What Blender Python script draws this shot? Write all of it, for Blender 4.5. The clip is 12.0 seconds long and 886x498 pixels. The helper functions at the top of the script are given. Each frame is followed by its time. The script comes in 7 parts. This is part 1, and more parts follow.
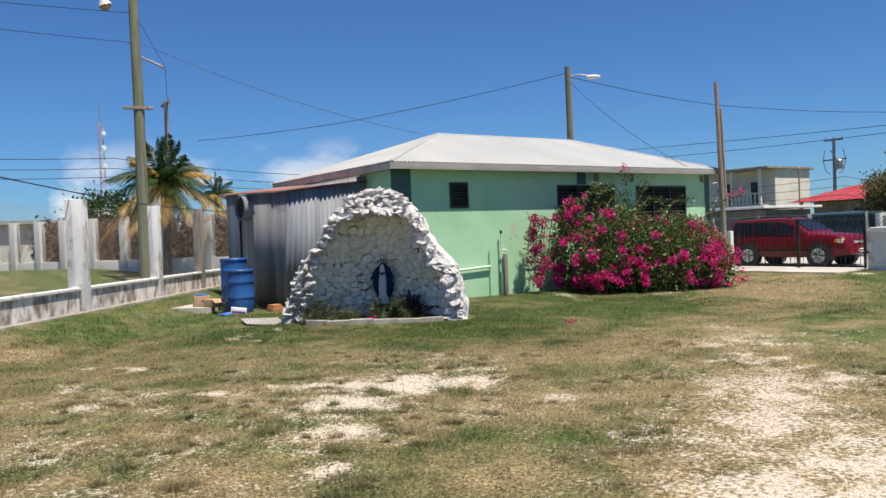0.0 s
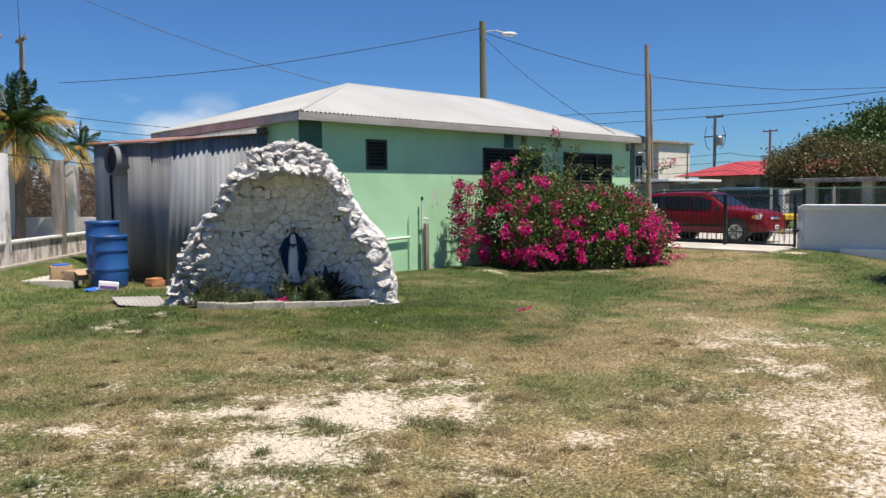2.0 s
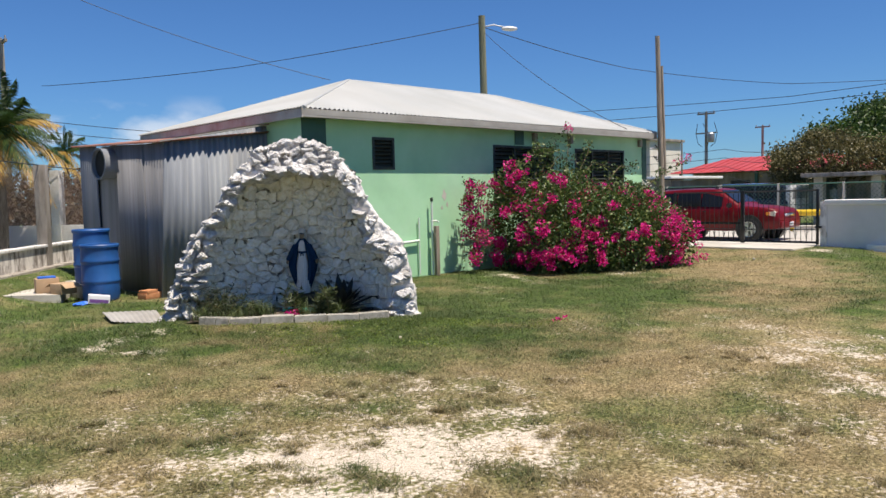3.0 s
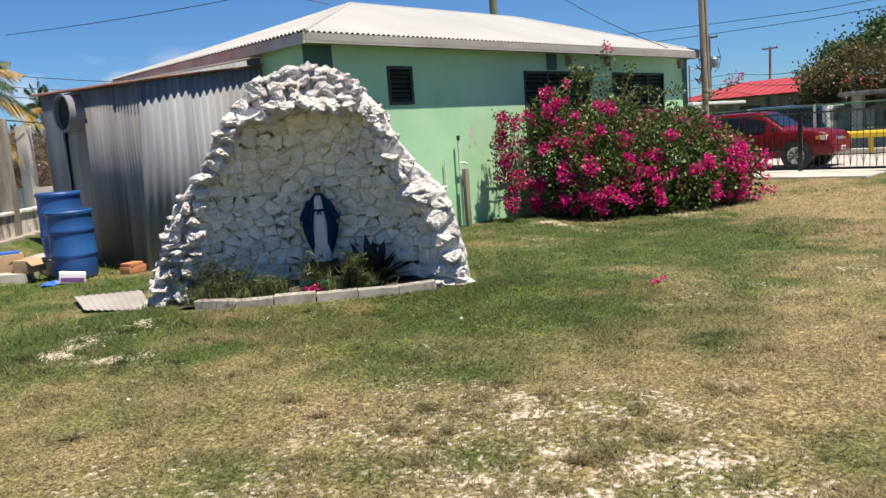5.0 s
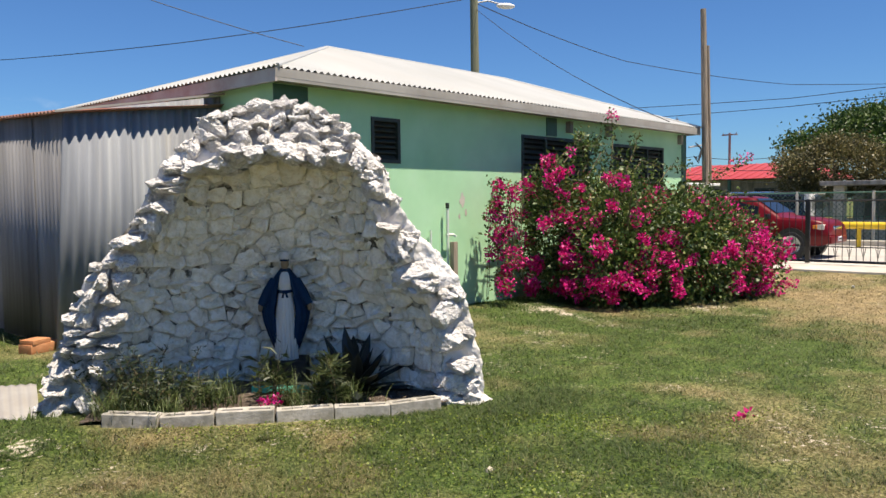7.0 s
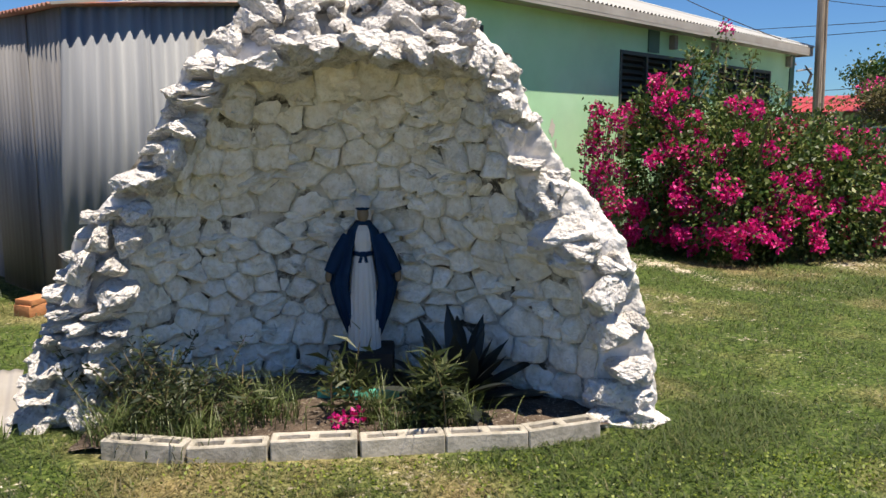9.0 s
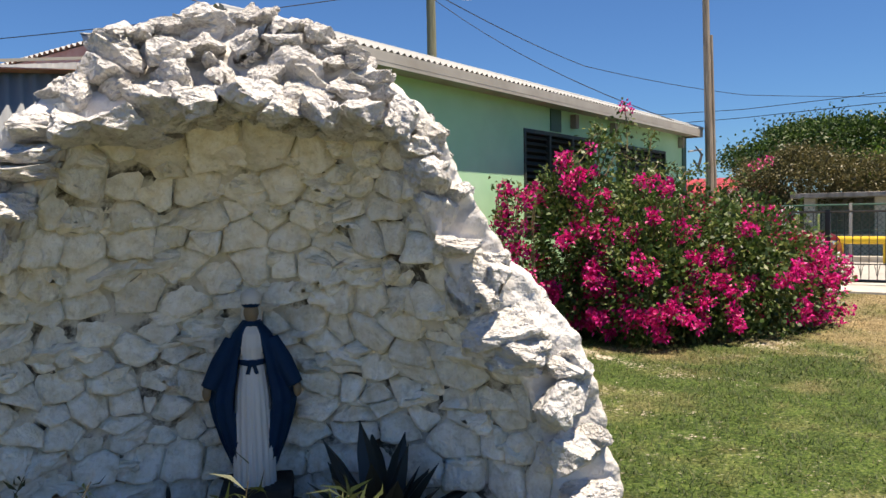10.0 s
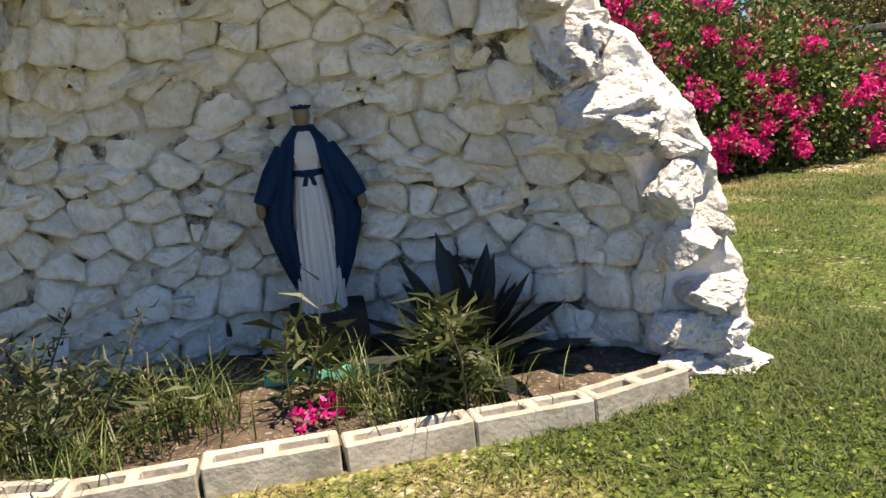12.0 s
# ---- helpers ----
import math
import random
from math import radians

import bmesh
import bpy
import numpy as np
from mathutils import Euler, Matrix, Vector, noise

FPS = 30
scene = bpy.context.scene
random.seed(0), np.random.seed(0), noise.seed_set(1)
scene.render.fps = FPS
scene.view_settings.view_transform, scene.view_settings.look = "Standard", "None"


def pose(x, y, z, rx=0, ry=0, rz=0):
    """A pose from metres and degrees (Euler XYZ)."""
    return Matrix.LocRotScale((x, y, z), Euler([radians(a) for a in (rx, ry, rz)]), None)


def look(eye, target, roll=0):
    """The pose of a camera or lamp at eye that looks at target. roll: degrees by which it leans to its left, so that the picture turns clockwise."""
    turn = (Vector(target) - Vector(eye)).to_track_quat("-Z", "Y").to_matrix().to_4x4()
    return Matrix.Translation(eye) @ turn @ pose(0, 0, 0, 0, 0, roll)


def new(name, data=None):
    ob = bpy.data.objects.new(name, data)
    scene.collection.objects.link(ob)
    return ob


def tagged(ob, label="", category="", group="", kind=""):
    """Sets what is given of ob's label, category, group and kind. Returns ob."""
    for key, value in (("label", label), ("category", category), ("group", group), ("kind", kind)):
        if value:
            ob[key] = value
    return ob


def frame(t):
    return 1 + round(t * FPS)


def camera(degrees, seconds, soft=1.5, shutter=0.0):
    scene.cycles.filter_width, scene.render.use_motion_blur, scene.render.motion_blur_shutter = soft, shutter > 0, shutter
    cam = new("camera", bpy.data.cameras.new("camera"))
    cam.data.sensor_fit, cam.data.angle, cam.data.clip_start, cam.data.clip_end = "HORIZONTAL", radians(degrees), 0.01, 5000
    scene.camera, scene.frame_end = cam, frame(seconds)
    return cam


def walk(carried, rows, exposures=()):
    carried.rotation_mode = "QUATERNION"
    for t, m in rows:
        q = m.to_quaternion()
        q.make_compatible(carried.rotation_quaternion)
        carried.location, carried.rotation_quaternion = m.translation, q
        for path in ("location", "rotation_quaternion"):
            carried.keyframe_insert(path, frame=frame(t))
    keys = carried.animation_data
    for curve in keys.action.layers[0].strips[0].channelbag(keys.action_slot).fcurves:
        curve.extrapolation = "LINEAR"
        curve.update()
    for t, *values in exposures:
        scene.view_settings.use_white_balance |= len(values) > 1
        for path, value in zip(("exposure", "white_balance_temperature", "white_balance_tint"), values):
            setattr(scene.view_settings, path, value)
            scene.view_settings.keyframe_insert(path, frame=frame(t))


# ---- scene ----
cam = camera(58.9, 12.0)
PATH = [
    (0, (-0.263, 2.097, 1.525), (0.867, 3.747, 1.488), -2.2),
    (0.5, (-0.012, 2.652, 1.467), (1.189, 4.24, 1.281), -3.2),
    (1, (0.228, 3.229, 1.5), (1.616, 4.657, 1.319), -1.5),
    (1.5, (0.33, 3.832, 1.528), (1.593, 5.368, 1.319), -4.7),
    (2, (0.521, 4.386, 1.571), (1.881, 5.846, 1.437), -0.5),
    (2.5, (0.651, 4.901, 1.559), (1.937, 6.419, 1.353), -1.9),
    (3, (0.828, 5.412, 1.565), (2.211, 6.851, 1.434), -1.4),
    (3.5, (1.025, 5.917, 1.536), (2.415, 7.346, 1.371), 0.5),
    (3.7, (1.135, 6.13, 1.54), (2.48, 7.593, 1.323), -0.8),
    (5.3, (2.047, 7.699, 1.538), (3.43, 9.114, 1.245), -4.2),
    (5.5, (2.145, 7.863, 1.503), (3.525, 9.27, 1.164), -3.2),
    (6, (2.41, 8.284, 1.517), (3.766, 9.694, 1.098), -1.6),
    (6.5, (2.72, 8.733, 1.549), (4.152, 10.09, 1.218), -4.4),
    (7, (2.992, 9.221, 1.574), (4.472, 10.56, 1.456), -0.7),
    (7.5, (3.253, 9.688, 1.538), (4.585, 11.164, 1.315), -3.8),
    (7.7, (3.387, 9.849, 1.548), (4.817, 11.223, 1.284), 2.0),
    (9.3, (4.207, 11.267, 1.535), (5.631, 12.639, 1.239), -0.8),
    (9.5, (4.359, 11.394, 1.546), (5.821, 12.749, 1.385), -2.9),
    (10, (4.544, 11.658, 1.496), (6.148, 12.85, 1.42), -0.9),
    (10.5, (4.663, 11.982, 1.152), (6.195, 13.264, 1.046), -6.0),
    (11, (4.704, 12.01, 0.986), (6.225, 13.296, 0.81), -4.8),
    (11.5, (4.731, 12.037, 0.935), (6.305, 13.247, 0.697), -1.3),
    (12, (4.748, 12.127, 1.11), (6.28, 13.355, 0.732), -5.1),
]
EXPOSURES = [(0.0, 0.48, 6700, 11), (3.5, 0.54, 6800, 12), (5.5, 0.68, 7100, 12), (7.5, 0.72, 7150, 12), (9.5, 0.74, 7300, 13), (10.0, 0.76, 7450, 13), (11.0, 0.95, 7950, 13), (12.0, 1.18, 8300, 14)]
walk(cam, [(t, look(eye, target, roll)) for t, eye, target, roll in PATH], EXPOSURES)

# ---- world, sun ----
TO_SUN = Vector((0.06, -0.345, 1.0)).normalized()
world = bpy.data.worlds.new("sky")
scene.world = world
world.use_nodes = True
wn, wl = world.node_tree.nodes, world.node_tree.links
wn.clear()
w_out = wn.new("ShaderNodeOutputWorld")
w_bg = wn.new("ShaderNodeBackground")
w_sky = wn.new("ShaderNodeTexSky")
w_sky.sky_type = "NISHITA"
w_sky.sun_disc = False
w_sky.sun_elevation = math.asin(TO_SUN.z)
w_sky.sun_rotation = math.pi
w_sky.altitude = 0.0
w_sky.air_density, w_sky.dust_density, w_sky.ozone_density = 1.0, 0.1, 3.0
w_bg.inputs["Strength"].default_value = 0.054
# a few cumulus clouds low over the horizon
w_co = wn.new("ShaderNodeTexCoord")
w_sep = wn.new("ShaderNodeSeparateXYZ")
wl.new(w_co.outputs["Generated"], w_sep.inputs[0])
w_map = wn.new("ShaderNodeMapping")
w_map.inputs["Scale"].default_value = (7.0, 7.0, 13.0)
w_map.inputs["Location"].default_value = (3.1, 1.7, 0.4)
wl.new(w_co.outputs["Generated"], w_map.inputs[0])
w_noise = wn.new("ShaderNodeTexNoise")
w_noise.inputs["Scale"].default_value = 1.0
w_noise.inputs["Detail"].default_value = 6.0
wl.new(w_map.outputs[0], w_noise.inputs["Vector"])
w_r1 = wn.new("ShaderNodeMapRange")
w_r1.inputs[1].default_value, w_r1.inputs[2].default_value = 0.51, 0.61
wl.new(w_noise.outputs["Fac"], w_r1.inputs[0])
w_r2 = wn.new("ShaderNodeMapRange")
w_r2.inputs[1].default_value, w_r2.inputs[2].default_value = 0.13, 0.05
wl.new(w_sep.outputs["Z"], w_r2.inputs[0])
w_mul = wn.new("ShaderNodeMath")
w_mul.operation = "MULTIPLY"
wl.new(w_r1.outputs[0], w_mul.inputs[0])
wl.new(w_r2.outputs[0], w_mul.inputs[1])
w_mix = wn.new("ShaderNodeMix")
w_mix.data_type = "RGBA"
w_r3 = wn.new("ShaderNodeMapRange")
w_r3.inputs[1].default_value, w_r3.inputs[2].default_value = 0.62, 0.5
wl.new(w_sep.outputs["X"], w_r3.inputs[0])
w_mu2 = wn.new("ShaderNodeMath")
w_mu2.operation = "MULTIPLY"
wl.new(w_mul.outputs[0], w_mu2.inputs[0])
wl.new(w_r3.outputs[0], w_mu2.inputs[1])
wl.new(w_mu2.outputs[0], w_mix.inputs[0])
w_tint = wn.new("ShaderNodeMix")
w_tint.data_type = "RGBA"
w_tint.blend_type = "MULTIPLY"
w_tint.inputs[0].default_value = 1.0
w_tint.inputs[7].default_value = (0.51, 0.91, 1.42, 1)
wl.new(w_sky.outputs[0], w_tint.inputs[6])
wl.new(w_tint.outputs[2], w_mix.inputs[6])
w_mix.inputs[7].default_value = (12.5, 13.0, 13.4, 1)
wl.new(w_mix.outputs[2], w_bg.inputs["Color"])
wl.new(w_bg.outputs[0], w_out.inputs[0])

sun_data = bpy.data.lights.new("sun", "SUN")
sun_data.energy, sun_data.angle, sun_data.color = 5.0, radians(0.53), (1.0, 0.93, 0.82)
sun = new("sun", sun_data)
sun.matrix_world = look(TO_SUN * 60, (0, 0, 0))


# ---- helpers for meshes ----
def fbm(x, y, scale, octaves=4, seed=0):
    """Value noise summed over octaves, about 0 to 1, for numpy arrays."""
    total, amp, norm = np.zeros_like(x, dtype=float), 1.0, 0.0
    for o in range(octaves):
        fx, fy = x * scale * 2 ** o + 17.3 * o + seed, y * scale * 2 ** o - 9.1 * o + seed * 1.7
        ix, iy = np.floor(fx), np.floor(fy)
        ux, uy = fx - ix, fy - iy
        ux, uy = ux * ux * (3 - 2 * ux), uy * uy * (3 - 2 * uy)

        def rnd(a, b):
            v = np.sin(a * 127.1 + b * 311.7 + seed * 74.7) * 43758.5453
            return v - np.floor(v)
        a = rnd(ix, iy) * (1 - ux) + rnd(ix + 1, iy) * ux
        b = rnd(ix, iy + 1) * (1 - ux) + rnd(ix + 1, iy + 1) * ux
        total += amp * (a * (1 - uy) + b * uy)
        norm += amp
        amp *= 0.5
    return total / norm


def smooth(v, lo, hi):
    u = np.clip((v - lo) / (hi - lo), 0, 1)
    return u * u * (3 - 2 * u)


def raw_mesh(name, verts, faces, material, smooth_faces=False):
    me = bpy.data.meshes.new(name)
    me.from_pydata([tuple(v) for v in verts], [], [tuple(f) for f in faces])
    if material:
        me.materials.append(material)
    if smooth_faces:
        me.polygons.foreach_set("use_smooth", [True] * len(me.polygons))
    me.update()
    return me


def quick_mesh(name, verts, faces, material):
    """A mesh from numpy arrays: verts (n, 3), faces (m, k)."""
    me = bpy.data.meshes.new(name)
    k = faces.shape[1]
    me.vertices.add(len(verts))
    me.vertices.foreach_set("co", verts.astype(np.float32).ravel())
    me.loops.add(faces.size)
    me.loops.foreach_set("vertex_index", faces.astype(np.int32).ravel())
    me.polygons.add(len(faces))
    me.polygons.foreach_set("loop_start", np.arange(0, faces.size, k, dtype=np.int32))
    me.update(calc_edges=True)
    me.materials.append(material)
    return me


def to_mesh(bm, name, material, sharp=None):
    if sharp is not None:
        bm.normal_update()
        for f in bm.faces:
            f.smooth = True
        for e in bm.edges:
            if len(e.link_faces) == 2 and e.calc_face_angle(0) > radians(sharp):
                e.smooth = False
    me = bpy.data.meshes.new(name)
    bm.to_mesh(me)
    bm.free()
    for m in (material if isinstance(material, (list, tuple)) else [material]):
        me.materials.append(m)
    return me


def part(name, bm, material, parent=None, label="", sharp=30, m=None):
    """Links a bmesh (or a mesh) as one object under a thing or a part."""
    me = bm if isinstance(bm, bpy.types.Mesh) else to_mesh(bm, name, material, sharp)
    ob = new(name, me)
    if parent is not None:
        ob.parent = parent
    if m is not None:
        ob.matrix_basis = m
    if label:
        ob["label"] = label
    return ob


def thing(name, m, label, category, group="", kind=""):
    ob = new(name)
    ob.empty_display_size = 0.1
    ob.matrix_basis = m
    return tagged(ob, label, category, group, kind)


def add_box(bm, lo, hi, bevel=0.0, m=None):
    c = [(a + b) / 2 for a, b in zip(lo, hi)]
    s = [abs(b - a) for a, b in zip(lo, hi)]
    mat = Matrix.Translation(c) @ Matrix.Diagonal((*s, 1))
    r = bmesh.ops.create_cube(bm, size=1, matrix=mat)
    vs = r["verts"]
    if bevel > 0:
        es = list({e for v in vs for e in v.link_edges})
        b = bmesh.ops.bevel(bm, geom=es, offset=bevel, segments=2, affect="EDGES", profile=0.6)
        vs = list({v for f in b["faces"] for v in f.verts} | {v for v in vs if v.is_valid})
    if m is not None:
        bmesh.ops.transform(bm, matrix=m, verts=vs)
    return vs


def box_bm(lo, hi, bevel=0.0, m=None):
    bm = bmesh.new()
    add_box(bm, lo, hi, bevel, m)
    return bm


def add_tube(bm, pts, radii, seg=8, caps=True):
    """A tube through points; radii a number or one for each point."""
    pts = [Vector(p) for p in pts]
    if not isinstance(radii, (list, tuple)):
        radii = [radii] * len(pts)
    rings = []
    prev = None
    for i, p in enumerate(pts):
        d = (pts[min(i + 1, len(pts) - 1)] - pts[max(i - 1, 0)])
        d = d.normalized() if d.length > 1e-9 else Vector((0, 0, 1))
        ref = prev if prev is not None else (Vector((1, 0, 0)) if abs(d.x) < 0.9 else Vector((0, 1, 0)))
        a = (ref - d * ref.dot(d))
        a = a.normalized() if a.length > 1e-6 else d.orthogonal().normalized()
        b = d.cross(a)
        prev = a
        rings.append([bm.verts.new(p + (a * math.cos(k * math.tau / seg) + b * math.sin(k * math.tau / seg)) * radii[i]) for k in range(seg)])
    for r0, r1 in zip(rings, rings[1:]):
        for k in range(seg):
            bm.faces.new((r0[k], r0[(k + 1) % seg], r1[(k + 1) % seg], r1[k]))
    if caps:
        bm.faces.new(rings[0][::-1])
        bm.faces.new(rings[-1])


def tube_bm(pts, radii, seg=8, caps=True):
    bm = bmesh.new()
    add_tube(bm, pts, radii, seg, caps)
    return bm


def add_lathe(bm, profile, seg=24, m=None):
    """Turns a profile of (radius, z) round the z axis."""
    rings = []
    for r, z in profile:
        rings.append([bm.verts.new((r * math.cos(k * math.tau / seg), r * math.sin(k * math.tau / seg), z)) for k in range(seg)])
    for r0, r1 in zip(rings, rings[1:]):
        for k in range(seg):
            bm.faces.new((r0[k], r0[(k + 1) % seg], r1[(k + 1) % seg], r1[k]))
    if profile[0][0] > 1e-6:
        bm.faces.new(rings[0][::-1])
    if profile[-1][0] > 1e-6:
        bm.faces.new(rings[-1])
    vs = [v for r in rings for v in r]
    if m is not None:
        bmesh.ops.transform(bm, matrix=m, verts=vs)
    return vs


def lathe_bm(profile, seg=24, m=None):
    bm = bmesh.new()
    add_lathe(bm, profile, seg, m)
    bmesh.ops.remove_doubles(bm, verts=bm.verts, dist=1e-5)
    return bm


def prism_bm(outline, y0, y1):
    """Extrudes an outline of (x, z) from y0 to y1."""
    bm = bmesh.new()
    a = [bm.verts.new((x, y0, z)) for x, z in outline]
    b = [bm.verts.new((x, y1, z)) for x, z in outline]
    n = len(outline)
    bm.faces.new(a)
    bm.faces.new(b[::-1])
    for i in range(n):
        bm.faces.new((a[i], b[i], b[(i + 1) % n], a[(i + 1) % n]))
    bmesh.ops.recalc_face_normals(bm, faces=bm.faces)
    return bm


def holed_bm(x0, x1, z0, z1, thick, holes):
    """A slab in the xz plane from y = 0 to thick, with rectangular holes (x0, x1, z0, z1) through it."""
    xs = sorted({x0, x1, *[h[0] for h in holes], *[h[1] for h in holes]})
    zs = sorted({z0, z1, *[h[2] for h in holes], *[h[3] for h in holes]})
    bm = bmesh.new()
    grid = {}

    def v(i, j, k):
        if (i, j, k) not in grid:
            grid[i, j, k] = bm.verts.new((xs[i], thick * k, zs[j]))
        return grid[i, j, k]

    def solid(i, j):
        if not (0 <= i < len(xs) - 1 and 0 <= j < len(zs) - 1):
            return False
        cx, cz = (xs[i] + xs[i + 1]) / 2, (zs[j] + zs[j + 1]) / 2
        return not any(h[0] < cx < h[1] and h[2] < cz < h[3] for h in holes)
    for i in range(len(xs) - 1):
        for j in range(len(zs) - 1):
            if not solid(i, j):
                continue
            bm.faces.new((v(i, j, 0), v(i + 1, j, 0), v(i + 1, j + 1, 0), v(i, j + 1, 0)))
            bm.faces.new((v(i, j, 1), v(i, j + 1, 1), v(i + 1, j + 1, 1), v(i + 1, j, 1)))
            if not solid(i - 1, j):
                bm.faces.new((v(i, j, 0), v(i, j + 1, 0), v(i, j + 1, 1), v(i, j, 1)))
            if not solid(i + 1, j):
                bm.faces.new((v(i + 1, j, 0), v(i + 1, j, 1), v(i + 1, j + 1, 1), v(i + 1, j + 1, 0)))
            if not solid(i, j - 1):
                bm.faces.new((v(i, j, 0), v(i, j, 1), v(i + 1, j, 1), v(i + 1, j, 0)))
            if not solid(i, j + 1):
                bm.faces.new((v(i, j + 1, 0), v(i + 1, j + 1, 0), v(i + 1, j + 1, 1), v(i, j + 1, 1)))
    bmesh.ops.recalc_face_normals(bm, faces=bm.faces)
    return bm


# ---- materials ----
def material(name, colors, scale=3.0, rough=0.8, bump=0.0, bump_scale=30.0, metal=0.0, spec=0.5, stain=None, stain_scale=0.8,
             stain_amount=0.5, vary=0.0, stretch=(1, 1, 1), transmit=0.0, coat=0.0, speck=None, speck_scale=60.0, speck_amount=0.3, warp=0.0, stain_range=(0.46, 0.74), bump_dist=0.02):
    """A principled material: colors mixed by noise, larger stains, fine specks, bump, and a change of value from object to object."""
    mt = bpy.data.materials.new(name)
    mt.use_nodes = True
    nt = mt.node_tree
    nd, ln = nt.nodes, nt.links
    bs = nd["Principled BSDF"]
    tc = nd.new("ShaderNodeTexCoord")
    mp = nd.new("ShaderNodeMapping")
    mp.inputs["Scale"].default_value = stretch
    ln.new(tc.outputs["Object"], mp.inputs[0])
    info = nd.new("ShaderNodeObjectInfo")
    off = nd.new("ShaderNodeVectorMath")
    off.operation = "MULTIPLY_ADD"
    off.inputs[1].default_value = (37.0, 53.0, 71.0)
    ln.new(info.outputs["Random"], off.inputs[0])
    ln.new(mp.outputs[0], off.inputs[2])
    vec = off.outputs[0]
    n1 = nd.new("ShaderNodeTexNoise")
    n1.inputs["Scale"].default_value = scale
    n1.inputs["Detail"].default_value = 5.0
    n1.inputs["Distortion"].default_value = warp
    ln.new(vec, n1.inputs["Vector"])
    ramp = nd.new("ShaderNodeValToRGB")
    el = ramp.color_ramp.elements
    lo, hi = 0.32, 0.68
    el[0].position, el[0].color = lo, (*colors[0], 1)
    el[1].position, el[1].color = hi, (*colors[-1], 1)
    for i, c in enumerate(colors[1:-1]):
        e = el.new(lo + (hi - lo) * (i + 1) / (len(colors) - 1))
        e.color = (*c, 1)
    ln.new(n1.outputs["Fac"], ramp.inputs[0])
    col = ramp.outputs[0]
    if stain:
        n2 = nd.new("ShaderNodeTexNoise")
        n2.inputs["Scale"].default_value = stain_scale
        n2.inputs["Detail"].default_value = 7.0
        n2.inputs["Roughness"].default_value = 0.65
        ln.new(vec, n2.inputs["Vector"])
        mr = nd.new("ShaderNodeMapRange")
        mr.inputs[1].default_value, mr.inputs[2].default_value, mr.inputs[4].default_value = *stain_range, stain_amount
        ln.new(n2.outputs["Fac"], mr.inputs[0])
        mx = nd.new("ShaderNodeMix")
        mx.data_type = "RGBA"
        ln.new(mr.outputs[0], mx.inputs[0])
        ln.new(col, mx.inputs[6])
        mx.inputs[7].default_value = (*stain, 1)
        col = mx.outputs[2]
    if speck:
        n3 = nd.new("ShaderNodeTexNoise")
        n3.inputs["Scale"].default_value = speck_scale
        n3.inputs["Detail"].default_value = 2.0
        ln.new(vec, n3.inputs["Vector"])
        mr = nd.new("ShaderNodeMapRange")
        mr.inputs[1].default_value, mr.inputs[2].default_value, mr.inputs[4].default_value = 0.58, 0.7, speck_amount
        ln.new(n3.outputs["Fac"], mr.inputs[0])
        mx = nd.new("ShaderNodeMix")
        mx.data_type = "RGBA"
        ln.new(mr.outputs[0], mx.inputs[0])
        ln.new(col, mx.inputs[6])
        mx.inputs[7].default_value = (*speck, 1)
        col = mx.outputs[2]
    if vary:
        hs = nd.new("ShaderNodeHueSaturation")
        mr = nd.new("ShaderNodeMapRange")
        mr.inputs[3].default_value, mr.inputs[4].default_value = 1 - vary, 1 + vary
        ln.new(info.outputs["Random"], mr.inputs[0])
        ln.new(mr.outputs[0], hs.inputs["Value"])
        ln.new(col, hs.inputs["Color"])
        col = hs.outputs[0]
    ln.new(col, bs.inputs["Base Color"])
    bs.inputs["Roughness"].default_value = rough
    bs.inputs["Metallic"].default_value = metal
    bs.inputs["Specular IOR Level"].default_value = spec
    bs.inputs["Transmission Weight"].default_value = transmit
    bs.inputs["Coat Weight"].default_value = coat
    if bump:
        nb = nd.new("ShaderNodeTexNoise")
        nb.inputs["Scale"].default_value = bump_scale
        nb.inputs["Detail"].default_value = 6.0
        ln.new(vec, nb.inputs["Vector"])
        bp = nd.new("ShaderNodeBump")
        bp.inputs["Strength"].default_value = bump
        bp.inputs["Distance"].default_value = bump_dist
        ln.new(nb.outputs["Fac"], bp.inputs["Height"])
        ln.new(bp.outputs[0], bs.inputs["Normal"])
    return mt


def leaf_material(name, c0, c1, c2, rough=0.5, through_light=0.3):
    """Leaves: value changes from leaf to leaf, some light passes through."""
    mt = bpy.data.materials.new(name)
    mt.use_nodes = True
    nd, ln = mt.node_tree.nodes, mt.node_tree.links
    bs = nd["Principled BSDF"]
    geo = nd.new("ShaderNodeNewGeometry")
    ramp = nd.new("ShaderNodeValToRGB")
    el = ramp.color_ramp.elements
    el[0].position, el[0].color = 0.0, (*c0, 1)
    el[1].position, el[1].color = 1.0, (*c2, 1)
    e = el.new(0.55)
    e.color = (*c1, 1)
    ln.new(geo.outputs["Random Per Island"], ramp.inputs[0])
    ln.new(ramp.outputs[0], bs.inputs["Base Color"])
    bs.inputs["Roughness"].default_value = rough
    tr = nd.new("ShaderNodeBsdfTranslucent")
    ln.new(ramp.outputs[0], tr.inputs["Color"])
    mx = nd.new("ShaderNodeMixShader")
    mx.inputs[0].default_value = through_light
    ln.new(bs.outputs[0], mx.inputs[1])
    ln.new(tr.outputs[0], mx.inputs[2])
    ln.new(mx.outputs[0], nd["Material Output"].inputs["Surface"])
    return mt


